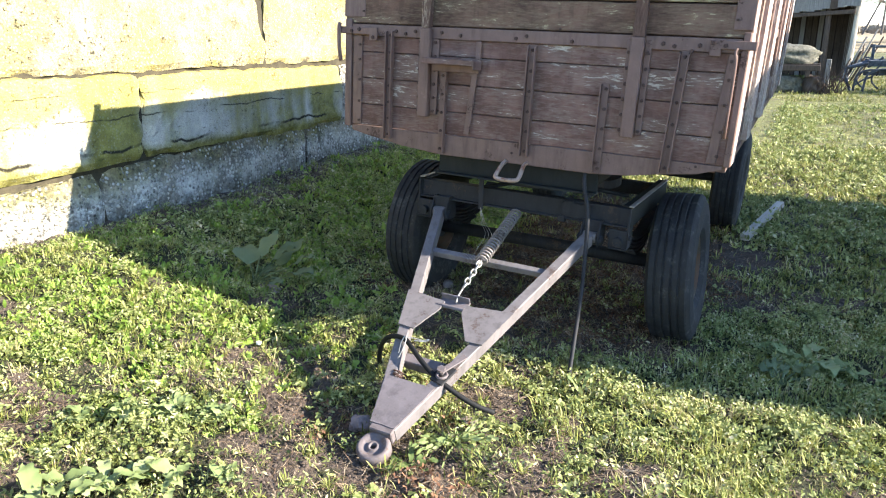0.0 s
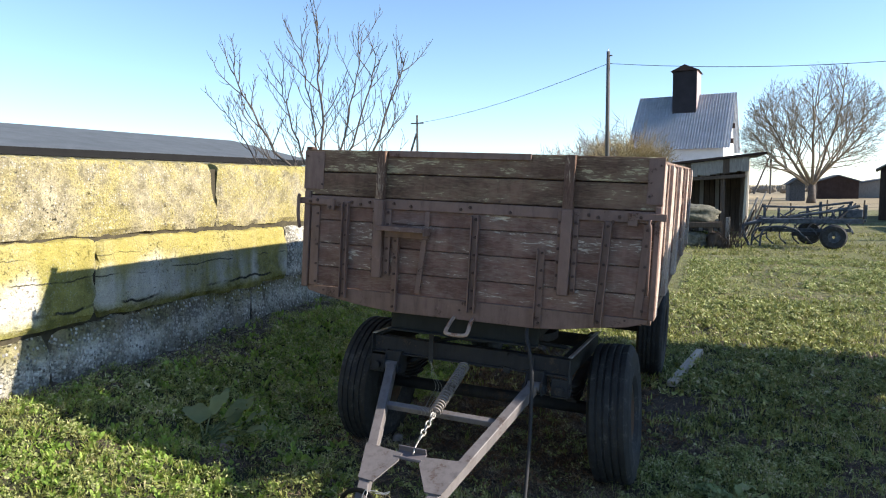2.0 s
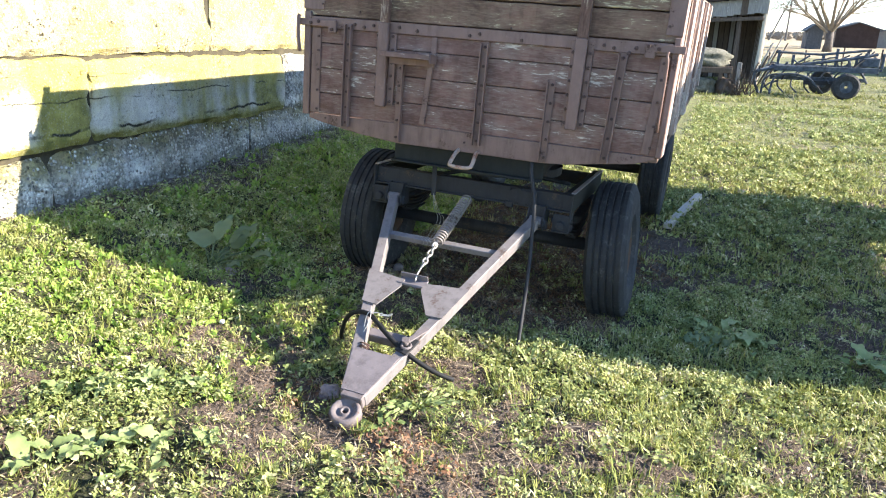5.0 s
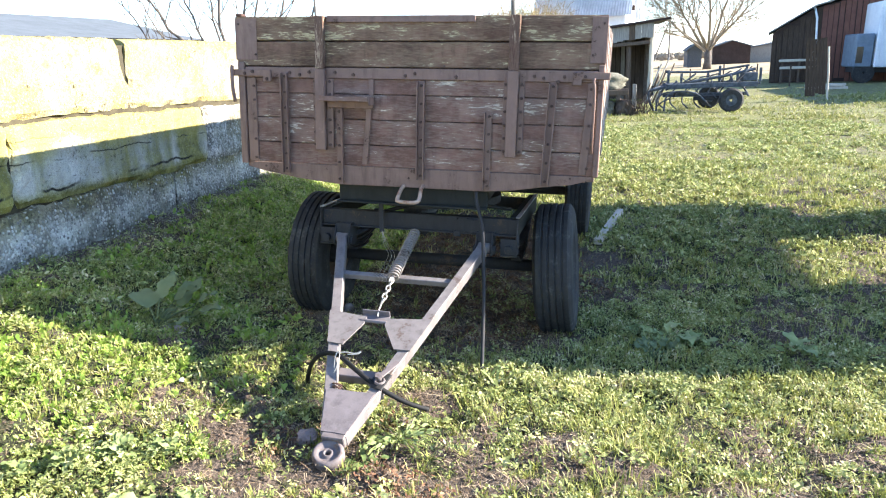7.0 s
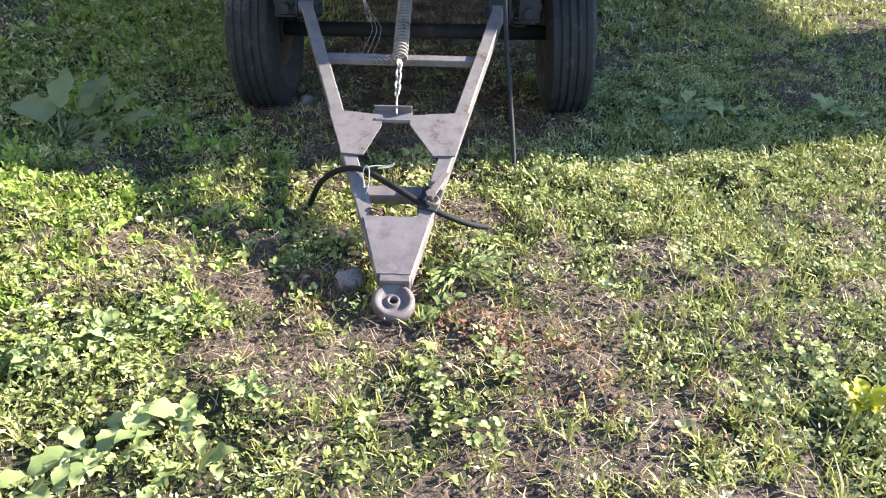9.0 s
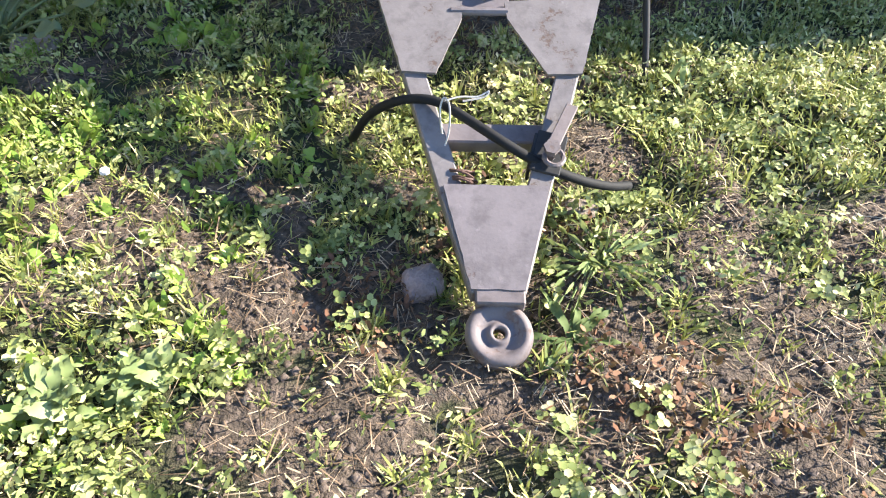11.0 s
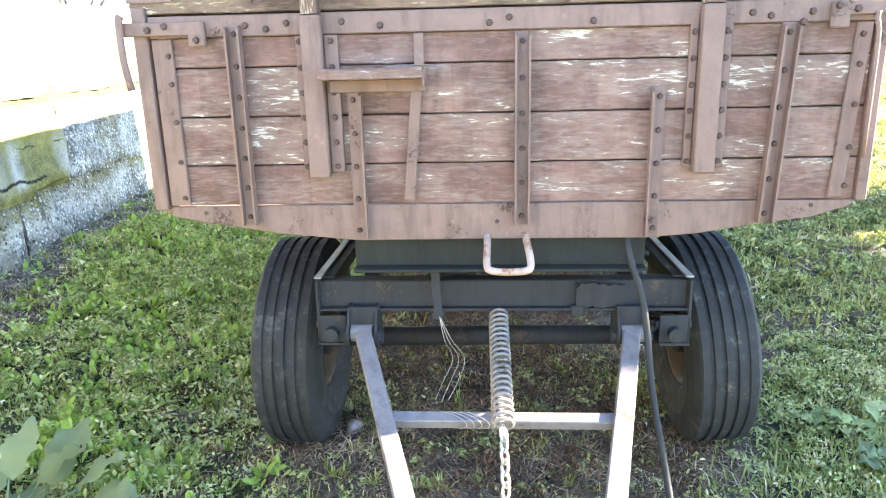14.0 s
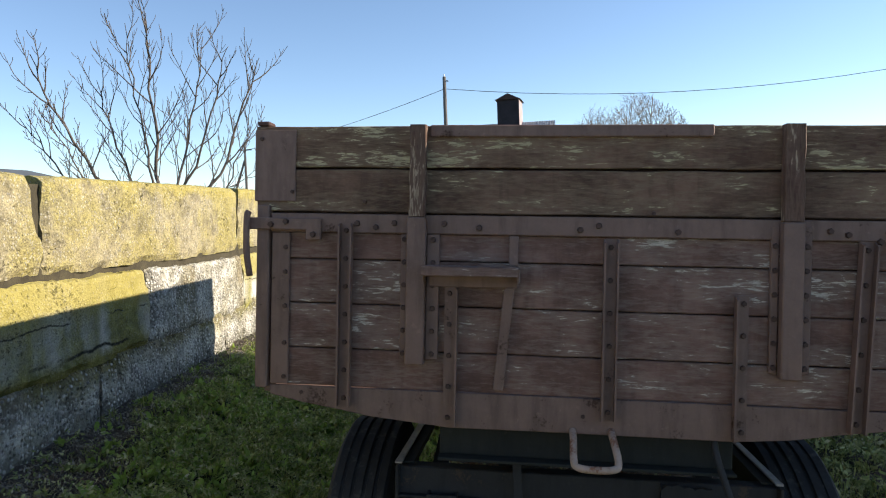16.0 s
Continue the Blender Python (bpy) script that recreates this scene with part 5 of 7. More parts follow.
def fan_tree(place, label, seed):
    """A young tree of bare stems that fan out low down, each with alternate shoots that curve upwards."""
    rnd = random.Random(seed)
    x, y = place
    root = thing("tree", label, "tree", m=pose(x, y, float(ground_z(x, y)) - 0.05, 0, 0, 20.3))
    bm = bmesh.new()
    add_tube(bm, [(0, 0, -0.1), (0.03, 0.02, 0.6), (0.02, 0.0, 1.25)], [0.17, 0.14, 0.12], 9)
    part("trunk", bm, BARK, root, smooth=True)

    def shoot(bm, at, way, length, radius, depth):
        d, p, pts = Vector(way).normalized(), Vector(at), [Vector(at)]
        for k in range(6):
            d = (d + Vector((rnd.uniform(-0.2, 0.2), rnd.uniform(-0.2, 0.2), 0.16 + rnd.uniform(-0.10, 0.14)))).normalized()
            p = p + d * (length / 6)
            pts.append(p.copy())
        add_tube(bm, pts, [max(0.0055, radius * (1 - 0.13 * k)) for k in range(7)], 5, caps=False)
        if depth:
            branch(bm, pts, length, radius, depth)

    def branch(bm, pts, length, radius, depth, first=0.25):
        count = 11 if depth == 2 else 6
        turn = rnd.uniform(0, 6.28)
        for k in range(count):
            f = first + (0.95 - first) * (k + rnd.uniform(0.2, 0.8)) / count
            i = min(int(f * (len(pts) - 1)), len(pts) - 2)
            at = pts[i].lerp(pts[i + 1], f * (len(pts) - 1) - i)
            d = (pts[i + 1] - pts[i]).normalized()
            side = d.orthogonal().normalized()
            turn += 2.4 + rnd.uniform(-0.5, 0.5)
            side.rotate(Matrix.Rotation(turn, 3, d))
            side.y *= 0.75
            shoot(bm, at, d * 0.75 + side * rnd.uniform(0.55, 0.85), length * rnd.uniform(0.20, 0.40) * (1.15 - 0.5 * f), radius * 0.45, depth - 1)

    # reach to the side, depth, height of the tip, bow, radius
    for dx, dy, top, bow, r in ((-2.75, 0.5, 3.70, 0.85, 0.036), (-2.20, -0.6, 4.75, 0.6, 0.048), (-1.35, 0.9, 4.6, 0.45, 0.040), (-0.45, -0.3, 5.5, 0.2, 0.034), (-0.15, 0.2, 5.75, 0.02, 0.050),
                               (0.95, 0.6, 5.5, 0.40, 0.038), (1.50, -0.5, 5.0, 0.50, 0.040), (2.15, 0.3, 4.95, 0.70, 0.046), (2.05, -0.8, 3.5, 0.85, 0.030), (-1.9, -1.0, 3.6, 0.7, 0.030)):
        bm = bmesh.new()
        mid = Vector((dx * (0.42 + 0.20 * bow), dy * 0.5, 1.0 + (top - 1.0) * (0.46 - 0.15 * bow)))
        way = [Vector((dx * 0.02, dy * 0.02, 0.95)), Vector((dx * 0.14, dy * 0.17, 1.0 + (top - 1.0) * 0.15)), mid, Vector((dx * 0.84, dy * 0.8, top * 0.80)), Vector((dx, dy, top))]
        pts = [p + Vector((rnd.uniform(-0.05, 0.05), rnd.uniform(-0.05, 0.05), rnd.uniform(-0.03, 0.03))) for p in spline(way, 4)]
        add_tube(bm, pts, [max(0.007, 1.1 * r * (1 - 0.9 * k / len(pts))) for k in range(len(pts))], 7, caps=False)
        branch(bm, pts, (pts[-1] - pts[0]).length, r * 0.8, 2, 0.34)
        part("stem", bm, BARK, root, smooth=True)


fan_tree((-7.95, 11.85), "young leafless tree whose stems fan out behind the block wall", 5)


def round_tree(place, wide, tall, seed, label):
    """A broad old tree: a short trunk, limbs that fan out, twigs that fill one rounded crown."""
    rnd = random.Random(seed)
    x, y = place
    root = thing("tree", label, "tree", m=pose(x, y, float(ground_z(x, y)) - 0.1))
    fork = Vector((0, 0, 1.9))
    part("trunk", tube([(0, 0, 0), (0.06, 0.02, 0.9), (0.0, 0.0, 2.1)], [0.46, 0.36, 0.34], 12), BARK, root, smooth=True)
    middle, half = Vector((0, 0, 0.52 * tall)), Vector((wide / 2, wide / 2, 0.48 * tall))

    def room(p, d):
        """How far the crown reaches from p along d."""
        q = Vector(((p.x - middle.x) / half.x, (p.y - middle.y) / half.y, (p.z - middle.z) / half.z))
        e = Vector((d.x / half.x, d.y / half.y, d.z / half.z))
        b, c, a = q.dot(e), q.dot(q) - 1, e.dot(e)
        return max(0.0, (-b + math.sqrt(max(0.0, b * b - a * c))) / a)

    def limb(bm, at, way, radius, depth, reach):
        d, p = way.normalized(), at.copy()
        length = min(room(p, d) * rnd.uniform(0.72, 1.10), reach)
        if length < 0.25:
            return
        pts = [p.copy()]
        n = 6 if depth > 1 else 4
        for k in range(n):
            d = (d + Vector((rnd.uniform(-1, 1), rnd.uniform(-1, 1), rnd.uniform(-0.8, 1.0))) * 0.13).normalized()
            p = p + d * (length / n)
            pts.append(p.copy())
        add_tube(bm, pts, [max(0.014, radius * (1 - 0.85 * k / n)) for k in range(n + 1)], 6 if depth > 1 else 3, caps=False)
        if not depth:
            return
        count = (0, 5, 7, 9)[depth]
        turn = rnd.uniform(0, 6.28)
        for k in range(count):
            f = 0.26 + 0.70 * (k + rnd.random()) / count
            i = min(int(f * n), n - 1)
            e = (pts[i + 1] - pts[i]).normalized()
            side = e.orthogonal().normalized()
            turn += 2.4 + rnd.uniform(-0.6, 0.6)
            side.rotate(Matrix.Rotation(turn, 3, e))
            limb(bm, pts[i].lerp(pts[i + 1], f * n - i), e * 0.85 + side * rnd.uniform(0.45, 0.8) + Vector((0, 0, 0.08)), radius * 0.45 * (1.1 - 0.4 * f), depth - 1, length * rnd.uniform(0.42, 0.68))

    for k in range(13):
        bm = bmesh.new()
        a = 2.4 * k
        lean = 0.12 + 1.25 * math.sqrt((k + 0.5) / 13)
        limb(bm, fork + Vector((0.12 * math.cos(a), 0.12 * math.sin(a), rnd.uniform(-0.3, 0.2))), Vector((math.cos(a) * lean, math.sin(a) * lean, 1.0)), rnd.uniform(0.12, 0.18), 3, 30.0)
        part("limb", bm, TWIG, root, "bare leafless limb", True)


round_tree((10.25, 73.0), 14.0, 13.6, 11, "large round leafless tree beyond the yard fence")


def shrub(x, y, size, seed, mat, label):
    rnd = random.Random(seed)
    root = thing("shrub", label, "shrub", "far shrubs", pose(x, y, float(ground_z(x, y)) - 0.05))
    size *= 0.78
    bm = bmesh.new()
    for k in range(14):
        a = rnd.uniform(0, 6.283)
        grow(bm, rnd, (0.3 * math.cos(a), 0.3 * math.sin(a), 0), (math.cos(a) * 0.45, math.sin(a) * 0.45, 1), size * rnd.uniform(0.55, 0.95), 0.06, 3, 0.6, 0.15, 4, least=0.022)
    part("crown", bm, mat, root)


for k, (x, y, s) in enumerate(((-15.2, 92, 7.6), (-13.9, 88, 7.9), (-8.6, 74, 6.5), (-6.7, 71, 6.6), (-12.6, 96, 7.4), (-10.1, 90, 7.2), (-5.6, 76, 5.8))):
    warm = k in (2, 3, 6)
    shrub(x, y, s, 30 + k, OLIVE_TWIG if warm else RED_TWIG, "ochre leafless shrub beside the house" if warm else "red-brown leafless shrub behind the yard")


# ---- far buildings ----
def wavy_sheet(w, d, pitch, depth, nx_per=4):
    """A corrugated sheet in x, y; the waves run along y."""
    bm = bmesh.new()
    n = int(w / pitch * nx_per)
    rows = []
    for y in (0, d):
        rows.append([bm.verts.new((w * k / n, y, depth * math.sin(2 * math.pi * k / nx_per))) for k in range(n + 1)])
    for k in range(n):
        bm.faces.new((rows[0][k], rows[0][k + 1], rows[1][k + 1], rows[1][k]))
    got = bmesh.ops.solidify(bm, geom=bm.faces[:], thickness=0.02)
    return bm


def house():
    """Steep corrugated roof with a tall sheet-clad tower; x along the ridge, the front to -y."""
    # far off and large: a mill-like house
    far = Matrix.Translation((2.0, -3.5, 1.02)) @ Matrix.Scale(2.6, 4) @ Matrix.Translation((-1.56, 3.5, -1.72))
    m = far @ pose(-3.15, 38.4, -0.12, 0, 0, -6.0)
    root = thing("house", "white house with a steep grey corrugated roof and dark tower", "house", m=m)
    w, d, eave, ridge = 4.9, 6.6, 4.45, 7.52
    bm = bmesh.new()
    add_prism(bm, [(0, 0), (d, 0), (d, eave), (d / 2, ridge - 0.1), (0, eave)], w, Matrix(((0, 0, 1, 0), (1, 0, 0, 0), (0, 1, 0, 0), (0, 0, 0, 1))))
    part("wall", bm, WHITEWASH, root)
    slope = math.hypot(d / 2 + 0.35, (ridge - eave) * (d / 2 + 0.35) / (d / 2))
    ang = math.degrees(math.atan2(ridge - eave, d / 2))
    for s in (0, 1):
        bm = wavy_sheet(w + 0.7, slope, 0.15, 0.02)
        lay = Matrix.Translation((-0.35, -0.35, eave - 0.35 * (ridge - eave) / (d / 2) + 0.03)) @ pose(0, 0, 0, ang)
        if s:
            lay = Matrix.Translation((w + 0.35, d + 0.35, eave - 0.35 * (ridge - eave) / (d / 2) + 0.03)) @ pose(0, 0, 0, 0, 0, 180) @ pose(0, 0, 0, ang)
        bmesh.ops.transform(bm, matrix=lay, verts=bm.verts)
        part("roof", bm, SLATE, root, "grey corrugated roof sheets")
    for y0, z0 in ((d * 0.25, 5.35), (d * 0.12, 4.45)):
        part("gable_beam", box(w + 0.0, w + 0.42, y0, y0 + 0.3, z0, z0 + 0.28, 0.01), BROWN_SHEET, root)
    tower = part("tower", box(1.80, 3.15, d / 2 - 1.25, d / 2 + 0.5, 6.0, 8.84, 0.02), TOWER_SHEET, root, "dark grey sheet-clad roof tower")
    bm = bmesh.new()
    add_prism(bm, [(1.68, 8.84), (3.28, 8.84), (2.475, 9.21)], 2.1, Matrix.Translation((0, d / 2 + 0.7, 0)) @ pose(0, 0, 0, 90))
    part("tower_cap", bm, BROWN_SHEET, tower)
    # right face of the tower, paler and pinker than its front
    part("tower_side", box(3.152, 3.17, d / 2 - 1.25, d / 2 + 0.5, 6.6, 8.82, 0.0), PINK_SHEET, tower)
    win = part("window", box(1.2, 2.2, -0.03, 0.03, 1.4, 2.6, 0.01), WHITEWASH, root)
    part("pane", box(1.28, 2.12, -0.04, -0.032, 1.48, 2.52, 0.0), GLASS_DARK, win)


house()


def lean_to():
    """Open lean-to: posts, a sloping board roof edge, boards behind."""
    root = thing("lean_to_shed", "open grey board lean-to shed with crooked posts", "shed", m=pose(-2.2, 23.4, -0.12, 0, 0, 2))
    w = 4.7
    bm = bmesh.new()
    add_prism(bm, [(-0.1, 2.40), (w + 0.55, 2.94), (w + 0.55, 3.01), (-0.1, 2.48)], 3.8, Matrix.Translation((0, 3.2, 0)) @ pose(0, 0, 0, 90))
    part("roof", bm, BROWN_SHEET, root)
    n = 22
    for k in range(n):
        x = w * k / n
        z = 2.36 + 0.5 * x / w
        part("fascia_board", box(x, x + w / n - 0.002, -0.42 + 0.012 * (k % 2), -0.40, z - 0.50 + 0.02 * (k % 3), z + 0.02, 0.004), GREY_BOARD if k % 6 else OLD_BOARD, root)
    part("back_wall", box(-0.1, w - 0.1, 2.95, 3.05, -0.05, 2.4, 0.0), BROWN_SHEET, root)
    part("end_wall", box(w - 0.028, w, -0.1, 3.0, -0.05, 2.6, 0.0), BROWN_SHEET, root)
    part("beam", box(0, w, -0.38, -0.30, 2.0, 2.13, 0.01, Matrix.Translation((0, 0, -0.12)) @ pose(0, 0, 0, 0, -3.0, 0)), OLD_BOARD, root)
    rnd = random.Random(4)
    for k in range(24):
        x = w * k / 24
        part("wall_board", box(x, x + w / 24 - rnd.uniform(0.01, 0.05), 2.9, 2.93, -0.05, 2.35 + 0.5 * x / w, 0.004), OLD_BOARD if rnd.random() < 0.7 else GREY_BOARD, root)
    for k in range(14):
        y = -0.2 + 3.1 * k / 14
        part("end_board", box(w - 0.06, w - 0.03, y, y + 0.18, 0.0, 2.75, 0.004), OLD_BOARD if k % 3 else GREY_BOARD, root)
    for x, lean in ((0.1, 0), (2.4, 1.5), (3.9, -1), (4.62, 1.0)):
        bm = bmesh.new()
        add_tube(bm, [(x, -0.2, -0.1), (x + lean * 0.03, -0.22, 1.2), (x + lean * 0.05, -0.2, 2.3 + 0.09 * x)], [0.10, 0.085, 0.08], 8)
        part("post", bm, LUMBER if x > 4.5 else OLD_BOARD, root)
    # old bars and poles leant against the corner post
    for k in range(7):
        x = 4.35 + 0.09 * k
        top = 0.75 + 0.22 * (k * 3 % 5)
        part("leaning_pole", tube(spline([(x, -0.75 + 0.05 * k, 0.0), (x + 0.22 * top, -0.60, top * 0.55), (x + 0.40 * top, -0.45, top)], 3), 0.022 + 0.010 * (k % 3), 6), GREY_BOARD if k % 2 else OLD_BOARD, root)


lean_to()


def boulder(name, x, y, z, sx, sy, sz, seed, mat, label, category, squash=0.6):
    bm = bmesh.new()
    bmesh.ops.create_icosphere(bm, subdivisions=4, radius=1.0)
    for v in bm.verts:
        c = v.co.copy()
        p = 4.0
        r = 1.0 / (abs(c.x) ** p + abs(c.y) ** p + abs(c.z) ** p) ** (1 / p)
        c = c * (1 + (r - 1) * squash)
        c *= 1 + (0.20 if squash > 0.7 else 0.10) * noise.noise(c * 2.0 + Vector((seed, 0, 0))) + (0.10 if squash > 0.7 else 0.05) * noise.noise(c * 6.0 + Vector((seed, 0, 0)))
        v.co = Vector((c.x * sx, c.y * sy, c.z * sz))
    ob = part(name, bm, mat, None, label, True)
    tagged(ob, category=category)
    ob.matrix_world = pose(x, y, z, seed * 7 % 8, seed * 5 % 9, seed * 31 % 40)
    return ob


boulder("stone_block", 0.72, 18.35, 0.12, 0.44, 0.36, 0.25, 1.2, MOSS_STONE, "mossy rough stone block lying in the grass", "stone", 0.95)
boulder("stone_block", -0.35, 18.45, 0.10, 0.40, 0.36, 0.24, 3.3, MOSS_STONE, "mossy stone block at the end of the pile", "stone", 0.95)
boulder("stone_block", 0.50, 18.45, 0.93, 0.98, 0.42, 0.26, 4.4, MOSS_STONE, "lichen-covered stone slab resting on the pile", "stone", 0.95)
boulder("stone_block", 1.46, 18.40, 0.10, 0.24, 0.32, 0.25, 7.1, OLD_BOARD, "small dark stone block beside the pile", "stone", 0.85)
pile = thing("timber_stack", "short stack of old timbers between the stones", "timber", m=pose(0.1, 18.4, -0.12))
for k in range(5):
    part("timber", box(-0.65, 1.50 - 0.1 * (k % 3), -0.36 + 0.16 * k, -0.24 + 0.16 * k, 0.62 + 0.02 * (k % 2), 0.77 + 0.02 * (k % 2), 0.01), OLD_BOARD, pile)
for x in (-0.1, 1.15):
    part("timber", box(x, x + 0.12, -0.36, 0.42, 0.46, 0.62, 0.01), OLD_BOARD, pile)
part("timber", box(1.62, 1.74, -0.2, -0.08, 0.0, 0.92, 0.01), GREY_BOARD, pile)
brush = thing("brush_heap", "tangle of dead twigs beside the stone pile", "brushwood", m=pose(1.9, 18.3, -0.12))
rnd = random.Random(31)
bm = bmesh.new()
for k in range(60):
    a = Vector((rnd.uniform(-0.28, 0.30), rnd.uniform(-0.3, 0.3), 0.0))
    e = a + Vector((rnd.uniform(-0.35, 0.35), rnd.uniform(-0.2, 0.2), rnd.uniform(0.25, 0.95)))
    add_tube(bm, [a, a.lerp(e, 0.5) + Vector((rnd.uniform(-0.1, 0.1), 0, 0.05)), e], [0.014, 0.010, 0.005], 4, caps=False)
part("twig_tangle", bm, OLD_BOARD, brush)


def implement():
    """A towed seeder frame on rubber wheels, drawbar to the left."""
    root = thing("farm_implement", "blue-grey towed farm implement with rubber wheels", "farm machine", m=pose(4.28, 19.1, -0.12, 0, 0, 4))
    frame_bar = part("frame", box(-1.55, 1.1, -0.06, 0.06, 0.72, 0.86, 0.01), BLUE_GREY, root)
    part("rear_bar", box(-1.5, 1.0, 1.1, 1.22, 0.72, 0.86, 0.01), BLUE_GREY, root)
    for x in (-1.45, -0.5, 0.5):
        part("cross_bar", box(x, x + 0.1, 0.0, 1.2, 0.74, 0.84, 0.01), BLUE_GREY, root)
    for pts in ([(-2.0, 0.3, 0.66), (-1.3, 0.2, 0.80), (-0.4, 0.1, 0.84)], [(-2.0, 0.3, 0.64), (-1.5, 0.9, 0.78), (-0.9, 1.1, 0.82)], [(-0.8, 0.2, 0.9), (0.4, 0.3, 1.08), (1.1, 0.4, 1.22)]):
        part("draw_tube", tube(spline(pts, 4), 0.045, 8), BLUE_GREY, root)
    for x, y in ((0.30, -0.30), (0.0, 1.5)):
        bmw = part("wheel", lathe([(0.05, -0.05), (0.17, -0.06), (0.17, 0.06), (0.05, 0.05)], 18), BLUE_GREY, root)
        bmw.matrix_local = pose(x, y, 0.35, 0, 0, 90)
        part("tyre", lathe([(0.17, -0.09), (0.30, -0.11), (0.35, -0.07), (0.36, 0.0), (0.35, 0.07), (0.30, 0.11), (0.17, 0.09)], 28), RUBBER, bmw)
    for k in range(6):
        x = -1.5 + 0.36 * k
        pts = [(x, 0.55, 0.76), (x - 0.16, 0.55, 0.55), (x - 0.2, 0.52, 0.28), (x - 0.02, 0.5, 0.08)]
        part("tine", tube(spline(pts, 4), 0.022, 6), BLUE_GREY, root)
    for k in range(4):
        part("hopper_stand", box(0.55 + 0.22 * k, 0.62 + 0.22 * k, 0.3, 0.36, 0.84, 1.15 + 0.1 * (k % 2), 0.008), BLUE_GREY, root)
    for k in range(5):
        pts = [(-0.4 + 0.3 * k, 0.5, 0.84), (-0.5 + 0.32 * k, 0.45, 1.0 + 0.05 * (k % 2)), (-0.2 + 0.3 * k, 0.4, 1.06 + 0.06 * k)]
        part("lever", tube(spline(pts, 3), 0.022, 5), BLUE_GREY, root)
    part("spring_arch", tube(spline([(-1.62, -0.2, 0.06), (-1.55, -0.2, 0.50), (-1.2, -0.2, 0.64), (-0.7, -0.2, 0.56), (-0.4, -0.2, 0.3)], 4), 0.03, 6), BLUE_GREY, root)
    part("spring_arch", tube(spline([(-1.8, 0.2, 0.04), (-1.75, 0.2, 0.45), (-1.45, 0.2, 0.60), (-0.9, 0.2, 0.55)], 4), 0.03, 6), BLUE_GREY, root)
    for x, h in ((-1.4, 0.42), (-1.0, 0.30), (-0.2, 0.36), (0.15, 0.5), (0.95, 0.44)):
        part("upright", box(x, x + 0.07, 0.9, 0.98, 0.84, 0.84 + h, 0.008), BLUE_GREY, root)
    part("upper_bar", tube([(-1.45, 0.95, 1.2), (-0.2, 0.94, 1.16), (1.05, 0.94, 1.32)], 0.035, 6), BLUE_GREY, root)
    part("lower_bar", box(-1.6, 0.9, 0.3, 0.38, 0.45, 0.55, 0.01), BLUE_GREY, root)
    part("axle_beam", box(-0.7, 0.6, 0.15, 0.27, 0.34, 0.46, 0.01), DARK_STEEL, root)
    rnd = random.Random(77)
    for k in range(26):
        a = Vector((rnd.uniform(-1.9, 1.1), rnd.uniform(0.0, 1.1), rnd.uniform(0.35, 0.95)))
        b = a + Vector((rnd.uniform(-0.45, 0.45), rnd.uniform(-0.15, 0.15), rnd.uniform(-0.3, 0.3)))
        part("brace", tube([a, a.lerp(b, 0.5) + Vector((0, 0, rnd.uniform(-0.05, 0.05))), b], rnd.uniform(0.015, 0.04), 6), BLUE_GREY if k % 3 else DARK_STEEL, root)
    part("tool_box", box(0.70, 1.15, 0.2, 0.6, 0.88, 1.12, 0.02), BLUE_GREY, root)
    pts = [(-2.05, 0.3, 0.66), (-1.98, 0.3, 0.3), (-1.85, 0.3, 0.03)]
    part("stand", tube(pts, 0.04, 6), BLUE_GREY, root)


implement()


def long_roof_building():
    root = thing("long_barn", "long low barn with a plain dark grey roof", "barn", m=Matrix.Translation((1.46, -3.6, 1.80)) @ Matrix.Scale(3.4, 4) @ Matrix.Translation((-1.46, 3.6, -1.80)) @ pose(-16.3, 1.0, -0.28, 0, 0, -5.5))
    ln = 20.0
    bm = bmesh.new()
    add_prism(bm, [(0, 0), (-8.4, 0), (-8.4, 3.0), (-4.2, 4.0), (0, 3.0)], ln, Matrix(((1, 0, 0, 0), (0, 0, 1, 0), (0, 1, 0, 0), (0, 0, 0, 1))))
    part("wall", bm, WHITEWASH, root, "whitewashed barn wall")
    for s in (0, 1):
        bm = bmesh.new()
        a, b = ((0.2, 3.10), (-4.2, 4.10)) if s == 0 else ((-8.9, 3.10), (-4.2, 4.10))
        add_prism(bm, [a, (a[0], a[1] + 0.12), (b[0], b[1] + 0.12), b], ln + 0.8, Matrix(((1, 0, 0, 0), (0, 0, 1, -0.4), (0, 1, 0, 0), (0, 0, 0, 1))))
        part("roof", bm, DARK_ROOF, root)
    # near-black strip that stands for the dark gap under the eave
    part("fascia", box(0.203, 0.27, -0.4, ln + 0.4, 3.00, 3.21, 0.01), BLACK_GAP, root)
    part("vent_pipe", tube([(-4.1, 8.5, 4.3), (-4.1, 8.5, 4.85)], 0.05, 8), POLE, root)


long_roof_building()


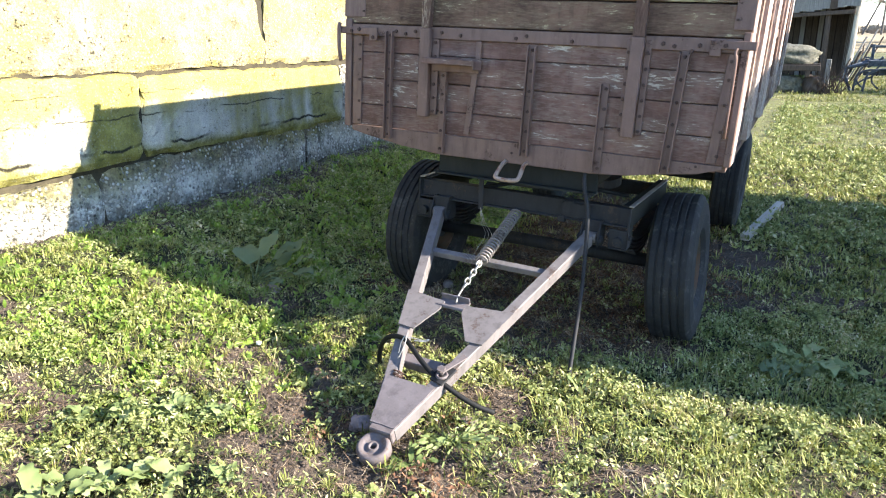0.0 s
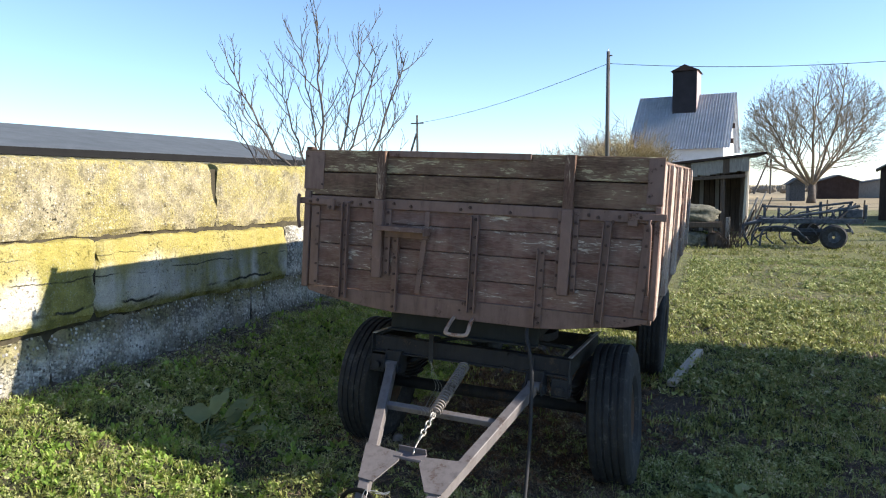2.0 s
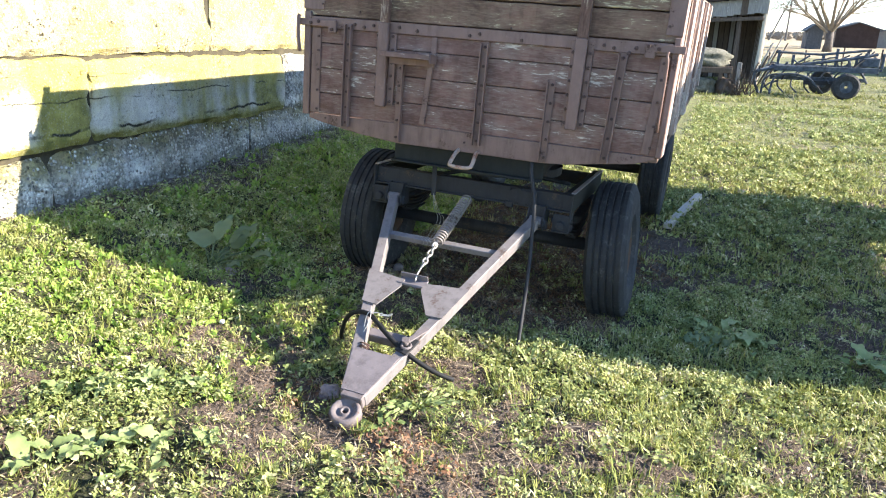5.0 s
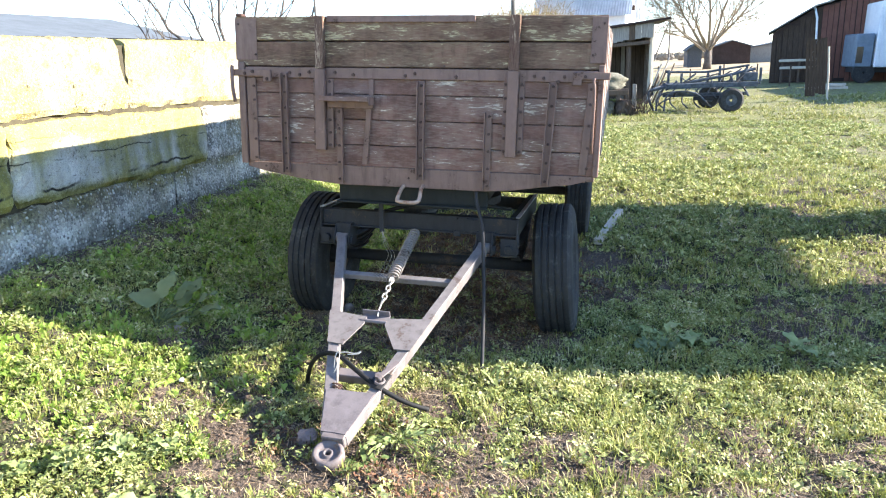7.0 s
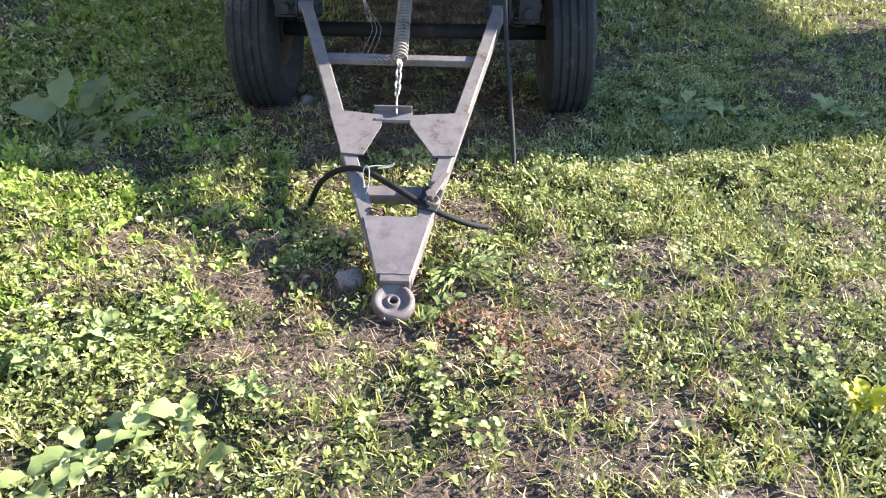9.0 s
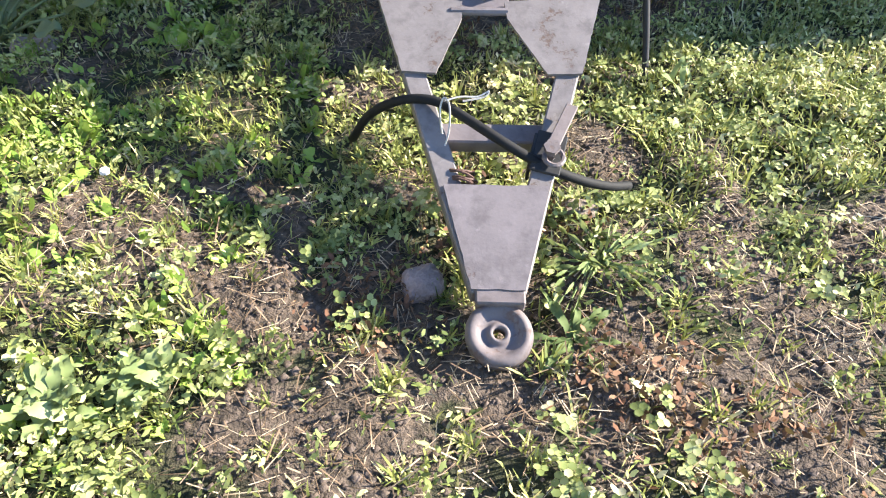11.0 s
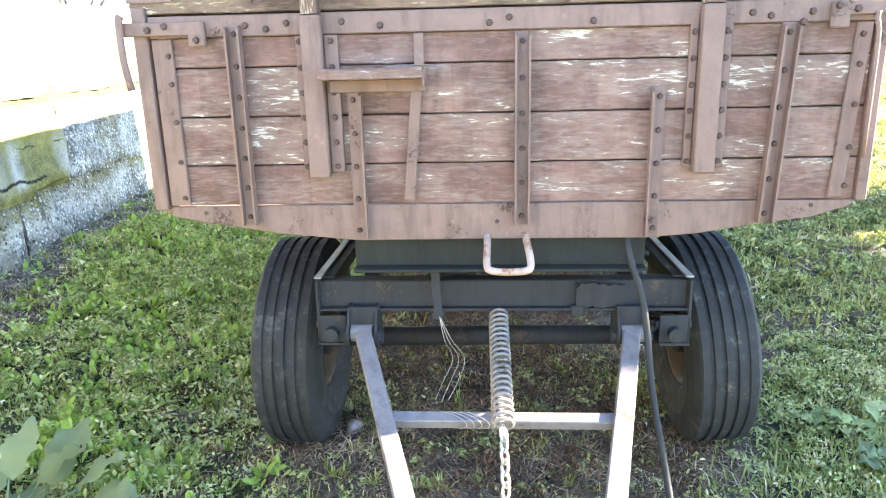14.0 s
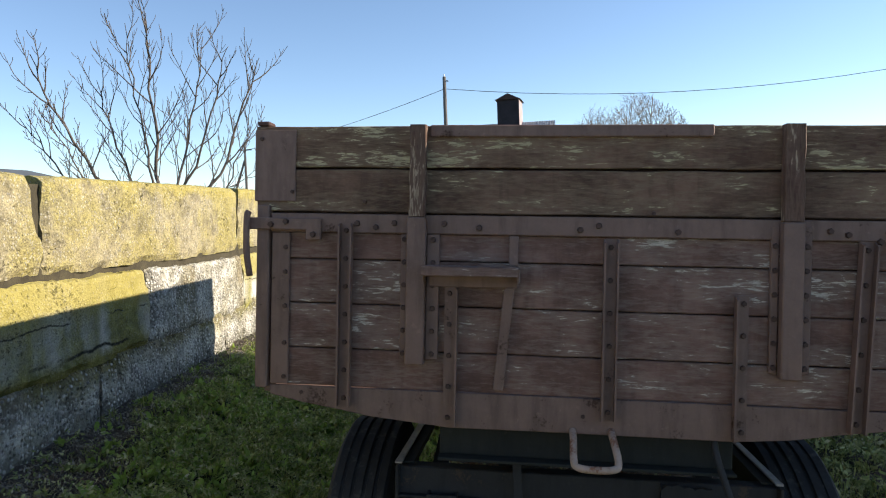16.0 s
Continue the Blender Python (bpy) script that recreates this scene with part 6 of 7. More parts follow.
def brown_shed():
    root = thing("board_shed", "dark brown board shed with a steep lean-to roof", "shed", m=pose(9.2, 37.2, -0.12, 0, 0, -11))

    def top(x):
        return 2.65 + 0.59 * x if x < 1.87 else 3.75 + 0.277 * (x - 1.87)

    bm = bmesh.new()
    add_prism(bm, [(0, 0), (6.4, 0), (6.4, top(6.4) - 0.1), (1.87, top(1.87) - 0.1), (0, top(0) - 0.1)], 6.0, Matrix.Translation((0, 6, 0)) @ pose(0, 0, 0, 90))
    part("wall", bm, BROWN_SHEET, root)
    rnd = random.Random(21)
    for k in range(25):
        x = 0.25 * k
        low = rnd.uniform(0, 0.25) if k < 14 else 0.0
        part("board", box(x, x + 0.25 - rnd.uniform(0.01, 0.05), -0.04, -0.012, low, top(x) - rnd.uniform(0.05, 0.15) - (rnd.uniform(0, 0.3) if k < 8 else 0), 0.004), BRICK_RED if k >= 9 else TARRED_BOARD, root)
    bm = bmesh.new()
    add_prism(bm, [(-0.2, top(-0.2)), (1.87, top(1.87)), (6.6, top(6.6)), (6.6, top(6.6) + 0.08), (1.87, top(1.87) + 0.08), (-0.2, top(-0.2) + 0.08)], 6.8, Matrix.Translation((0, 6.4, 0)) @ pose(0, 0, 0, 90))
    part("roof", bm, GREY_BOARD, root, "weathered grey sheet roof")
    win = part("window", box(4.2, 5.15, -0.10, -0.05, 2.85, 3.5, 0.01), BLUE_PAINT, root)
    part("pane", box(4.28, 5.07, -0.115, -0.102, 2.92, 3.43, 0.0), PALE_PANEL, win)
    part("gutter_pipe", tube([(1.95, -0.14, 1.2), (2.05, -0.14, 1.9), (2.0, -0.14, 3.2), (1.85, -0.14, 3.75)], 0.055, 6), PALE_PANEL, root)
    for z, x0, x1 in ((0.72, 0.45, 2.2), (1.08, 0.4, 2.25)):
        part("rail", box(x0, x1, -0.9, -0.78, z, z + 0.13, 0.02), LUMBER, root)
    for x in (0.5, 1.3, 2.1):
        part("rail_post", box(x, x + 0.1, -0.78, -0.7, 0.0, 1.25 + 0.1 * math.sin(x * 5), 0.01), OLD_BOARD, root)


brown_shed()


def board_screen():
    root = thing("board_screen", "tall dark weathered board screen with a pale post", "screen", m=pose(7.62, 23.0, -0.12, 0, -3, -8))
    rnd = random.Random(8)
    for k in range(6):
        part("board", box(0.105 * k, 0.105 * k + 0.10, -0.02 - 0.012 * (k % 2), 0.0, rnd.uniform(0.12, 0.22), 2.05 + rnd.uniform(-0.05, 0.05), 0.004), TARRED_BOARD, root)
    for z in (0.45, 1.7):
        part("rail", box(0.0, 0.63, 0.003, 0.05, z, z + 0.08, 0.005), OLD_BOARD, root)
    part("post", tube([(0.69, 0.0, -0.1), (0.70, 0.0, 1.0), (0.68, 0.0, 1.75)], 0.035, 8), LUMBER, root)
    planks = thing("plank_pile", "low pile of pale sawn planks by the wagon", "planks", m=pose(9.2, 29.5, -0.12, 0, 0, 6))
    for k in range(6):
        part("plank", box(0.1 * (k % 3), 1.7 - 0.15 * (k % 2), 0.22 * (k % 3), 0.22 * (k % 3) + 0.2, 0.12 * (k // 3), 0.12 * (k // 3) + 0.10, 0.006), LUMBER, planks)


board_screen()


def side_barn():
    """Unseen barn, added to close the sunny side and shade the ground before the wagon."""
    root = thing("shade_barn", "added plain board barn, out of view, shading the far yard", "barn", m=pose(16.5, 24.3, -0.12))
    bm = bmesh.new()
    add_prism(bm, [(0, 0), (8, 0), (8, 3.2), (4, 5.6), (0, 3.2)], 9.0, Matrix.Translation((0, 9, 0)) @ pose(0, 0, 0, 90))
    part("wall", bm, OLD_BOARD, root)
    for s in (-1, 1):
        bm = bmesh.new()
        add_prism(bm, [(4, 5.65), (4 + 4.4 * s, 3.01), (4 + 4.4 * s, 3.12), (4, 5.77)], 9.6, Matrix.Translation((0, 9.3, 0)) @ pose(0, 0, 0, 90))
        part("roof", bm, DARK_ROOF, root)


side_barn()


def van_body():
    root = thing("wagon", "pale grey box wagon with a faded blue cab", "wagon", m=pose(12.3, 34.0, -0.12, 0, 1.5, -2))
    body = part("box_body", box(0.80, 6.6, 0, 2.4, 0.75, 3.75, 0.04), PALE_PANEL, root)
    for k in range(13):
        part("panel_rib", box(0.95 + 0.44 * k, 0.99 + 0.44 * k, -0.03, -0.004, 0.8, 3.7, 0.004), PALE_PANEL, body)
    part("cab", box(-0.05, 0.74, 0.1, 2.3, 0.75, 2.3, 0.06), BLUE_PAINT, root)
    part("windscreen", box(0.02, 0.30, 0.08, 0.098, 0.95, 1.7, 0.0), GLASS_DARK, root)
    part("underframe", box(0.1, 6.5, 0.4, 2.0, 0.5, 0.74, 0.02), DARK_STEEL, root)
    for x in (0.45, 4.0, 5.2):
        w = part("wheel", lathe([(0.05, -0.1), (0.26, -0.12), (0.48, -0.12), (0.5, 0.0), (0.48, 0.12), (0.26, 0.12), (0.05, 0.1)], 24), RUBBER, root)
        w.matrix_local = pose(x, 0.25, 0.5, 0, 0, 90)


van_body()


def yard_fence():
    root = thing("yard_fence", "low wire fence on thin posts along the field", "fence", m=pose(1.8, 33.0, -0.12))
    for k in range(6):
        part("post", tube([(k * 1.5, 0, -0.1), (k * 1.5 + 0.03 * math.sin(k * 5), 0, 1.08 + 0.1 * math.sin(k * 2.3))], 0.035, 6), OLD_BOARD, root)
    for k in range(6):
        part("strand", tube([(0, -0.04, 0.15 + 0.16 * k), (3.7, -0.04, 0.13 + 0.16 * k), (7.5, -0.04, 0.15 + 0.16 * k)], 0.005, 4), WIRE, root)


yard_fence()


def far_sheds():
    for x, y, w, h, mat, lab in ((13.6, 96, 4.6, 2.9, BROWN_SHEET, "low dark farm shed beyond the field"), (18.6, 100, 9, 2.6, GREY_BOARD, "pale low farm shed beyond the field"), (31, 104, 12, 3.2, BROWN_SHEET, "low brown farm shed beyond the field"), (9.3, 83, 1.5, 2.5, BLUE_GREY, "small grey tank hut near the big tree")):
        root = thing("far_shed", lab, "shed", "far sheds", pose(x, y, -0.12))
        bm = bmesh.new()
        add_prism(bm, [(0, 0), (w, 0), (w, h * 0.75), (w * 0.5, h), (0, h * 0.75)], 5.0, Matrix.Translation((0, 5, 0)) @ pose(0, 0, 0, 90))
        part("wall", bm, mat, root)
        bm = bmesh.new()
        add_prism(bm, [(-0.3, h * 0.72), (w * 0.5, h), (w + 0.3, h * 0.72), (w + 0.3, h * 0.76), (w * 0.5, h + 0.15), (-0.3, h * 0.76)], 5.6, Matrix.Translation((0, 5.3, 0)) @ pose(0, 0, 0, 90))
        part("roof", bm, DARK_ROOF, root)


far_sheds()


def hedge():
    """Far scrub along the horizon, too fine to count."""
    bm = bmesh.new()
    rnd = random.Random(9)
    for k in range(2600):
        a = rnd.uniform(-1.15, 0.75)
        d = rnd.uniform(150, 300)
        x, y = d * math.sin(a), d * math.cos(a)
        h = rnd.uniform(1.0, 2.4) * (0.6 + 0.6 * abs(math.sin(a * 9)))
        p = Vector((x, y, -0.2))
        for q in range(3):
            e = p + Vector((rnd.uniform(-1.2, 1.2), rnd.uniform(-1, 1), h * rnd.uniform(0.5, 1)))
            add_tube(bm, [p, p.lerp(e, 0.5) + Vector((rnd.uniform(-0.4, 0.4), 0, 0)), e], [0.35, 0.5, 0.08], 4, caps=False)
    ob = part("far_scrub", bm, TWIG, None, "brown scrub along the far edge of the fields")
    tagged(ob, category="scrub", kind="stuff")


hedge()


def power_line():
    z = -0.15
    pole_a = thing("power_pole", "tall grey power pole behind the yard", "pole", "power poles", pose(-6.35, 50.6, z))
    part("shaft", tube([(0, 0, 0), (0, 0, 12.05)], [0.19, 0.13], 10), POLE, pole_a, smooth=True)
    part("lamp_arm", tube([(0.08, 0, 11.75), (0.32, -0.1, 11.7)], 0.05, 6), POLE, pole_a)
    part("insulator", tube([(0.0, 0, 12.05), (0, 0, 12.25)], 0.05, 6), WHITEWASH, pole_a)
    bx, by = -35.0, 80.0
    pole_b = thing("power_pole", "far power pole with a slanted brace leg", "pole", "power poles", pose(bx, by, z))
    part("shaft", tube([(0, 0, 0), (0, 0, 11.3)], [0.2, 0.14], 8), POLE, pole_b)
    part("brace", tube([(-3.2, 0, 0), (-0.1, 0, 9.0)], [0.18, 0.13], 8), POLE, pole_b)
    part("cross_arm", box(-0.9, 0.9, -0.06, 0.06, 10.2, 10.35, 0.01), POLE, pole_b)
    pole_c = thing("power_pole", "thin far power pole over the fields", "pole", "power poles", pose(11.8, 150.0, z))
    part("shaft", tube([(0, 0, 0), (0, 0, 10.0)], [0.2, 0.14], 8), POLE, pole_c)
    part("brace", tube([(-3.0, 0, 0), (-0.1, 0, 8.0)], [0.18, 0.13], 8), POLE, pole_c)

    def wire(a, b, sag):
        pts = [Vector(a).lerp(Vector(b), k / 14) - Vector((0, 0, sag * 4 * (k / 14) * (1 - k / 14))) for k in range(15)]
        ob = part("overhead_wire", tube(pts, 0.022, 5), WIRE, None, "thin black overhead wire between poles")
        tagged(ob, category="wire", group="overhead wires")

    wire((-6.35, 50.6, 11.15 + z), (bx, by, 10.3 + z), 0.6)
    wire((-6.35, 50.6, 11.15 + z), (36.0, 56.0, 12.75), 1.6)


power_line()


# ---- added harvester, unseen but for a tyre, shaped to shade the yard ----
def harvester():
    root = thing("shade_harvester", "added harvester that shades the yard, only a tyre in view", "harvester", m=pose(5.20, 0.21, -0.12))
    bm = bmesh.new()
    add_prism(bm, [(0.85, 1.15), (2.0, 1.15), (2.2, 1.40), (3.85, 1.40), (4.1, 1.15), (5.25, 1.15), (5.35, 2.0), (5.25, 2.95), (3.3, 3.05), (0.95, 2.95), (0.80, 2.2)], 1.4, Matrix(((0, 0, 1, -0.7), (1, 0, 0, 0), (0, 1, 0, 0), (0, 0, 0, 1))))
    bmesh.ops.bevel(bm, geom=bm.edges[:], offset=0.03, segments=1, affect="EDGES")
    body = part("body", bm, TRACTOR_PAINT, root, "added red sheet body, out of view, shaped to the shadow")
    for y in (1.4, 2.3, 3.2, 4.1):
        part("side_panel", box(-0.73, -0.704, y, y + 0.8, 1.55, 2.6, 0.01), TRACTOR_PAINT, body)
    part("cab", box(-0.65, 0.65, 4.35, 5.45, 2.4, 3.25, 0.05), BROWN_SHEET, root)
    part("cab_window", box(-0.66, -0.652, 4.5, 5.3, 2.6, 3.1, 0.0), GLASS_DARK, root)
    part("ladder", box(-0.80, -0.74, 3.92, 4.0, 0.5, 1.6, 0.01), DARK_STEEL, root)
    part("drive_axle", box(-0.80, 0.80, 3.85, 4.05, 0.45, 0.65, 0.02), DARK_STEEL, root)
    part("rear_axle", box(-0.6, 0.6, 1.55, 1.66, 0.45, 0.58, 0.01), DARK_STEEL, root)
    part("rear_stay", box(-0.1, 0.1, 1.5, 1.7, 0.55, 1.2, 0.01), DARK_STEEL, root)
    part("drive_stay", box(-0.4, 0.4, 3.8, 4.1, 0.62, 1.42, 0.01), DARK_STEEL, root)
    for s in (-1, 1):
        for y, r, w, out in ((3.95, 0.54, 0.36, 0.80), (1.6, 0.50, 0.28, 0.68)):
            x = out * s
            rim = part("wheel", lathe([(0.05, 0.0), (r * 0.5, 0.02), (r * 0.55, -w * 0.4), (r * 0.58, -w * 0.4), (r * 0.58, w * 0.4), (r * 0.5, 0.05), (0.05, 0.05)], 28), RIM, root)
            rim.matrix_local = pose(x, y, r, 0, 0, (0 if s > 0 else 180) - (20 if y > 2 else 0))
            bm = lathe([(r * 0.58, -w * 0.42), (r * 0.85, -w * 0.5), (r * 0.95, -w * 0.47), (r * 0.955, -w * 0.24), (r * 0.955, -w * 0.02), (r * 0.955, w * 0.02), (r * 0.955, w * 0.24), (r * 0.95, w * 0.47), (r * 0.85, w * 0.5), (r * 0.58, w * 0.42)], 108)
            for v in bm.verts:
                # slanting lugs, those of one half between those of the other
                turn = math.atan2(v.co.z, v.co.y) * 18 / (2 * math.pi) + (0.5 if v.co.x > 0 else 0.0) + abs(v.co.x) / w
                if math.hypot(v.co.y, v.co.z) > r * 0.94 and turn % 1.0 < 0.45:
                    v.co.y, v.co.z = v.co.y * 1.05, v.co.z * 1.05
            part("tyre", bm, RUBBER, rim, "lugged black drive tyre")


harvester()


# ---- loose things on the grass ----
boulder("stone", -1.47, -0.22, 0.115, 0.080, 0.055, 0.030, 2.7, STONE, "flat pale stone in the grass beside a dock plant", "stone", 0.5)
boulder("stone", -0.11, -1.21, 0.060, 0.050, 0.048, 0.050, 5.7, MAUVE_STONE, "mauve-brown field stone beside the drawbar", "stone", 0.6)
boulder("stone", -0.59, 0.55, 0.03, 0.035, 0.028, 0.035, 8.7, STONE, "small pale stone by the front tyre", "stone", 0.5)
boulder("stone", 0.27, -0.95, 0.048, 0.046, 0.030, 0.013, 3.9, PALE_CHIP, "pale beige chip of stone under the hose end", "stone", 0.5)
boulder("stone", -0.98, -0.86, 0.125, 0.013, 0.012, 0.010, 6.6, WHITEWASH, "tiny white pebble on bare soil", "stone", 0.4)
stick = part("lumber_offcut", rough_board(-0.035, 0.035, -0.02, 0.03, 0.0, 1.27, 3.0, 0.004, "z"), LUMBER, None, "pale squared timber offcut lying in the shade")
tagged(stick, category="timber")
stick.matrix_world = Matrix.Translation((1.07, 2.78, -0.03)) @ pose(0, 0, 0, -88.5, 0, -10.0)


def leaf_mesh(bm, base, heading, length, width, rise, droop, fold=0.25, wave=0.0, rnd=random):
    """A broad leaf: midrib from base along heading, lifted by rise and drooping at its tip."""
    f = Vector((math.cos(heading), math.sin(heading), 0))
    s = Vector((-f.y, f.x, 0))
    n = 10
    rows = []
    for k in range(n + 1):
        t = k / n
        w = (1 + 0.16 * math.sin(k * 2.5 + heading * 3)) * width * (math.sin(math.pi * min(1, 0.12 + t * 0.88)) ** 0.8) * (1 - 0.25 * t) if 0 < k < n else width * (0.15 if k == 0 else 0.03)
        c = base + f * (length * t * (1 - 0.12 * t * droop)) + Vector((0, 0, length * (rise * t - droop * t * t)))
        j = wave * math.sin(t * 13 + heading * 5)
        rows.append((bm.verts.new(c + s * w + Vector((0, 0, fold * w + j))), bm.verts.new(c), bm.verts.new(c - s * w + Vector((0, 0, fold * w - j)))))
    for a, b in zip(rows, rows[1:]):
        bm.faces.new((a[0], a[1], b[1], b[0]))
        bm.faces.new((a[1], a[2], b[2], b[1]))


def rosette(x, y, count, length, width, rise, droop, seed, mat, name, label, category):
    rnd = random.Random(seed)
    z = float(soil_z(x, y))
    root = thing(name, label, category, m=pose(x, y, z + (0.03 if name in ("broadleaf_weed", "yellowing_weed") else 0.01)))
    for k in range(count):
        bm = bmesh.new()
        a = 2 * math.pi * k / count + rnd.uniform(-0.35, 0.35)
        ln = length * rnd.uniform(0.6, 1.1)
        loose = length * (0.75 if name == "broadleaf_weed" else 0.12) * rnd.random()
        base = Vector((loose * math.cos(a * 3.7), loose * math.sin(a * 3.7), 0.0))
        leaf_mesh(bm, base, a, ln, ln * width * rnd.uniform(0.8, 1.2), rise * rnd.uniform(0.6, 1.25), droop * rnd.uniform(0.7, 1.3), 0.3, ln * 0.05, rnd)
        part("leaf", bm, mat, root, smooth=True)


def burdock(x, y, seed, size=1.0, turn=0.0):
    """A dock with a few large stalked leaves."""
    rnd = random.Random(seed)
    root = thing("dock_plant", "large-leaved grey-green dock plant in the grass", "plant", m=pose(x, y, float(soil_z(x, y))))
    for a, stalk, ln, lift in [(q[0] + turn, q[1] * size, q[2] * size, q[3] * size) for q in ((2.55, 0.06, 0.20, 0.09), (1.75, 0.08, 0.16, 0.13), (1.15, 0.14, 0.19, 0.07), (0.85, 0.09, 0.14, 0.10), (0.42, 0.19, 0.14, 0.09), (0.12, 0.22, 0.17, 0.06), (-0.25, 0.13, 0.11, 0.03), (1.45, 0.05, 0.12, 0.03))]:
        f = Vector((math.cos(a), math.sin(a), 0))
        foot, tip = Vector((0, 0, 0)), f * stalk + Vector((0, 0, lift))
        bm = tube([foot, foot.lerp(tip, 0.5) + Vector((0, 0, 0.015)), tip], [0.007, 0.006, 0.004], 5)
        leaf_mesh(bm, tip, a + rnd.uniform(-0.2, 0.2), ln, ln * rnd.uniform(0.34, 0.46), rnd.uniform(0.35, 0.95), rnd.uniform(0.2, 0.45), rnd.uniform(0.05, 0.3), 0.012, rnd)
        part("leaf", bm, DOCK, root, smooth=True)


burdock(-1.60, -0.20, 3, 1.22)
burdock(1.46, 0.28, 5, 0.55, 0.6)
for k, (x, y, c, ln) in enumerate(((-0.80, -1.56, 46, 0.080), (-0.64, -1.50, 34, 0.075), (-0.93, -1.68, 30, 0.080), (-1.12, -1.80, 24, 0.08), (-0.30, -1.80, 18, 0.07))):
    rosette(x, y, c, ln, 0.23, 1.0, 0.7, 40 + k, WEED, "broadleaf_weed", "small-leaved weed in a dense sunlit cushion", "weed")
for k, (x, y, c, ln) in enumerate(((-0.62, -2.02, 11, 0.135), (-0.48, -1.90, 9, 0.125), (-0.72, -2.16, 10, 0.13), (-0.40, -2.06, 7, 0.11))):
    rosette(x, y, c, ln, 0.24, 0.85, 0.55, 50 + k, WEED, "broadleaf_weed", "broad-leaved weed with large pale wavy leaves", "weed")
for k, (x, y, c, ln) in enumerate(((0.22, -1.36, 6, 0.16), (0.30, -1.05, 9, 0.10), (0.62, -0.50, 6, 0.12), (0.43, -0.36, 6, 0.10), (0.75, -0.55, 5, 0.09))):
    rosette(x, y, c + 8, ln * 0.80, 0.075, 0.42, 0.30, 60 + k, DANDELION, "dandelion_rosette", "dandelion rosette of narrow toothed leaves", "weed")
for k, (x, y, c, ln) in enumerate(((1.55, 0.55, 8, 0.22), (1.70, 0.48, 7, 0.2), (1.42, 0.62, 6, 0.18), (2.3, 0.45, 7, 0.2)  )):
    rosette(x, y, c + 4, ln * 0.75, 0.25, 0.65, 0.5, 80 + k, WEED, "broadleaf_weed", "low broad-leaved weed in the turf", "weed")


rosette(0.30, -1.15, 46, 0.17, 0.013, 0.42, 0.30, 91, WEED, "grass_tuft", "spidery tuft of thin pale grass blades", "grass")
rosette(0.62, -0.42, 9, 0.095, 0.10, 1.2, 0.5, 92, WEED, "broadleaf_weed", "small upright green weed beside the prop rod", "weed")
rosette(1.40, -1.77, 8, 0.085, 0.40, 1.1, 0.5, 97, YELLOW_LEAF, "yellowing_weed", "small weed with bright yellow leaves", "weed")


# ---- turf ----
def quads_to_mesh(name, verts, per, faces_per, mat, label, category):
    """verts: (count, per, 3); faces_per: index lists within one piece."""
    count = len(verts)
    me = bpy.data.meshes.new(name)
    me.vertices.add(count * per)
    me.vertices.foreach_set("co", verts.astype(np.float32).ravel())
    offs = (np.arange(count) * per)[:, None]
    loops, starts, pos = [], [], 0
    width = sum(len(f) for f in faces_per)
    flat = np.concatenate([np.array(f) for f in faces_per])[None, :] + offs
    local = np.cumsum([0] + [len(f) for f in faces_per[:-1]])
    me.loops.add(flat.size)
    me.loops.foreach_set("vertex_index", flat.ravel())
    me.polygons.add(count * len(faces_per))
    me.polygons.foreach_set("loop_start", ((np.arange(count) * width)[:, None] + local[None, :]).ravel())
    me.update(calc_edges=True)
    me.materials.append(mat)
    return tagged(new(name, me), label, category, kind="stuff")


def scatter(rs, n, x0, x1, y0, y1, keep):
    x, y = rs.uniform(x0, x1, n), rs.uniform(y0, y1, n)
    ok = (x > -2.70 - 0.096 * (y - 0.05)) & (rs.rand(n) < keep(x, y))
    return x[ok], y[ok]


def blades(rs, x, y, h0, h1, w0, w1, lean=0.55):
    n = len(x)
    z = soil_z(x, y) - 0.004
    a = rs.uniform(0, 2 * np.pi, n)
    h, w = rs.uniform(h0, h1, n) * (0.55 + 0.9 * L2.at(x + 9, y)), rs.uniform(w0, w1, n)
    l = h * np.abs(rs.normal(0, lean, n))
    d = np.stack([np.cos(a), np.sin(a), np.zeros(n)], 1)
    s = np.stack([-np.sin(a), np.cos(a), np.zeros(n)], 1)
    p = np.stack([x, y, z], 1)
    up = np.array([0, 0, 1.0])
    mid = p + d * (l * 0.35)[:, None] + up * (h * 0.58)[:, None]
    tip = p + d * l[:, None] + up * (h * np.clip(1 - 0.25 * l / h, 0.4, 1))[:, None]
    sw = s * w[:, None]
    return np.stack([p - sw, p + sw, mid + sw * 0.8, mid - sw * 0.8, tip], 1)


def leaflets(rs, x, y, r0, r1, h0, h1):
    """Round leaflets on unseen stalks, each tilted its own way."""
    n = len(x)
    z = soil_z(x, y) + rs.uniform(h0, h1, n)
    r = rs.uniform(r0, r1, n)
    a = rs.uniform(0, 2 * np.pi, n)
    t = rs.normal(0, 0.7, n)
    d = np.stack([np.cos(a) * np.cos(t), np.sin(a) * np.cos(t), np.sin(t)], 1)
    t2 = rs.normal(0, 0.7, n)
    s = np.stack([-np.sin(a) * np.cos(t2), np.cos(a) * np.cos(t2), np.sin(t2)], 1)
    p = np.stack([x, y, z], 1)
    r = r[:, None]
    return np.stack([p - d * r * 1.15, p - d * r * 0.2 + s * r * 0.52, p + d * r * 0.75 + s * r * 0.40, p + d * r * 1.05 - s * r * 0.10, p - d * r * 0.2 - s * r * 0.52], 1)


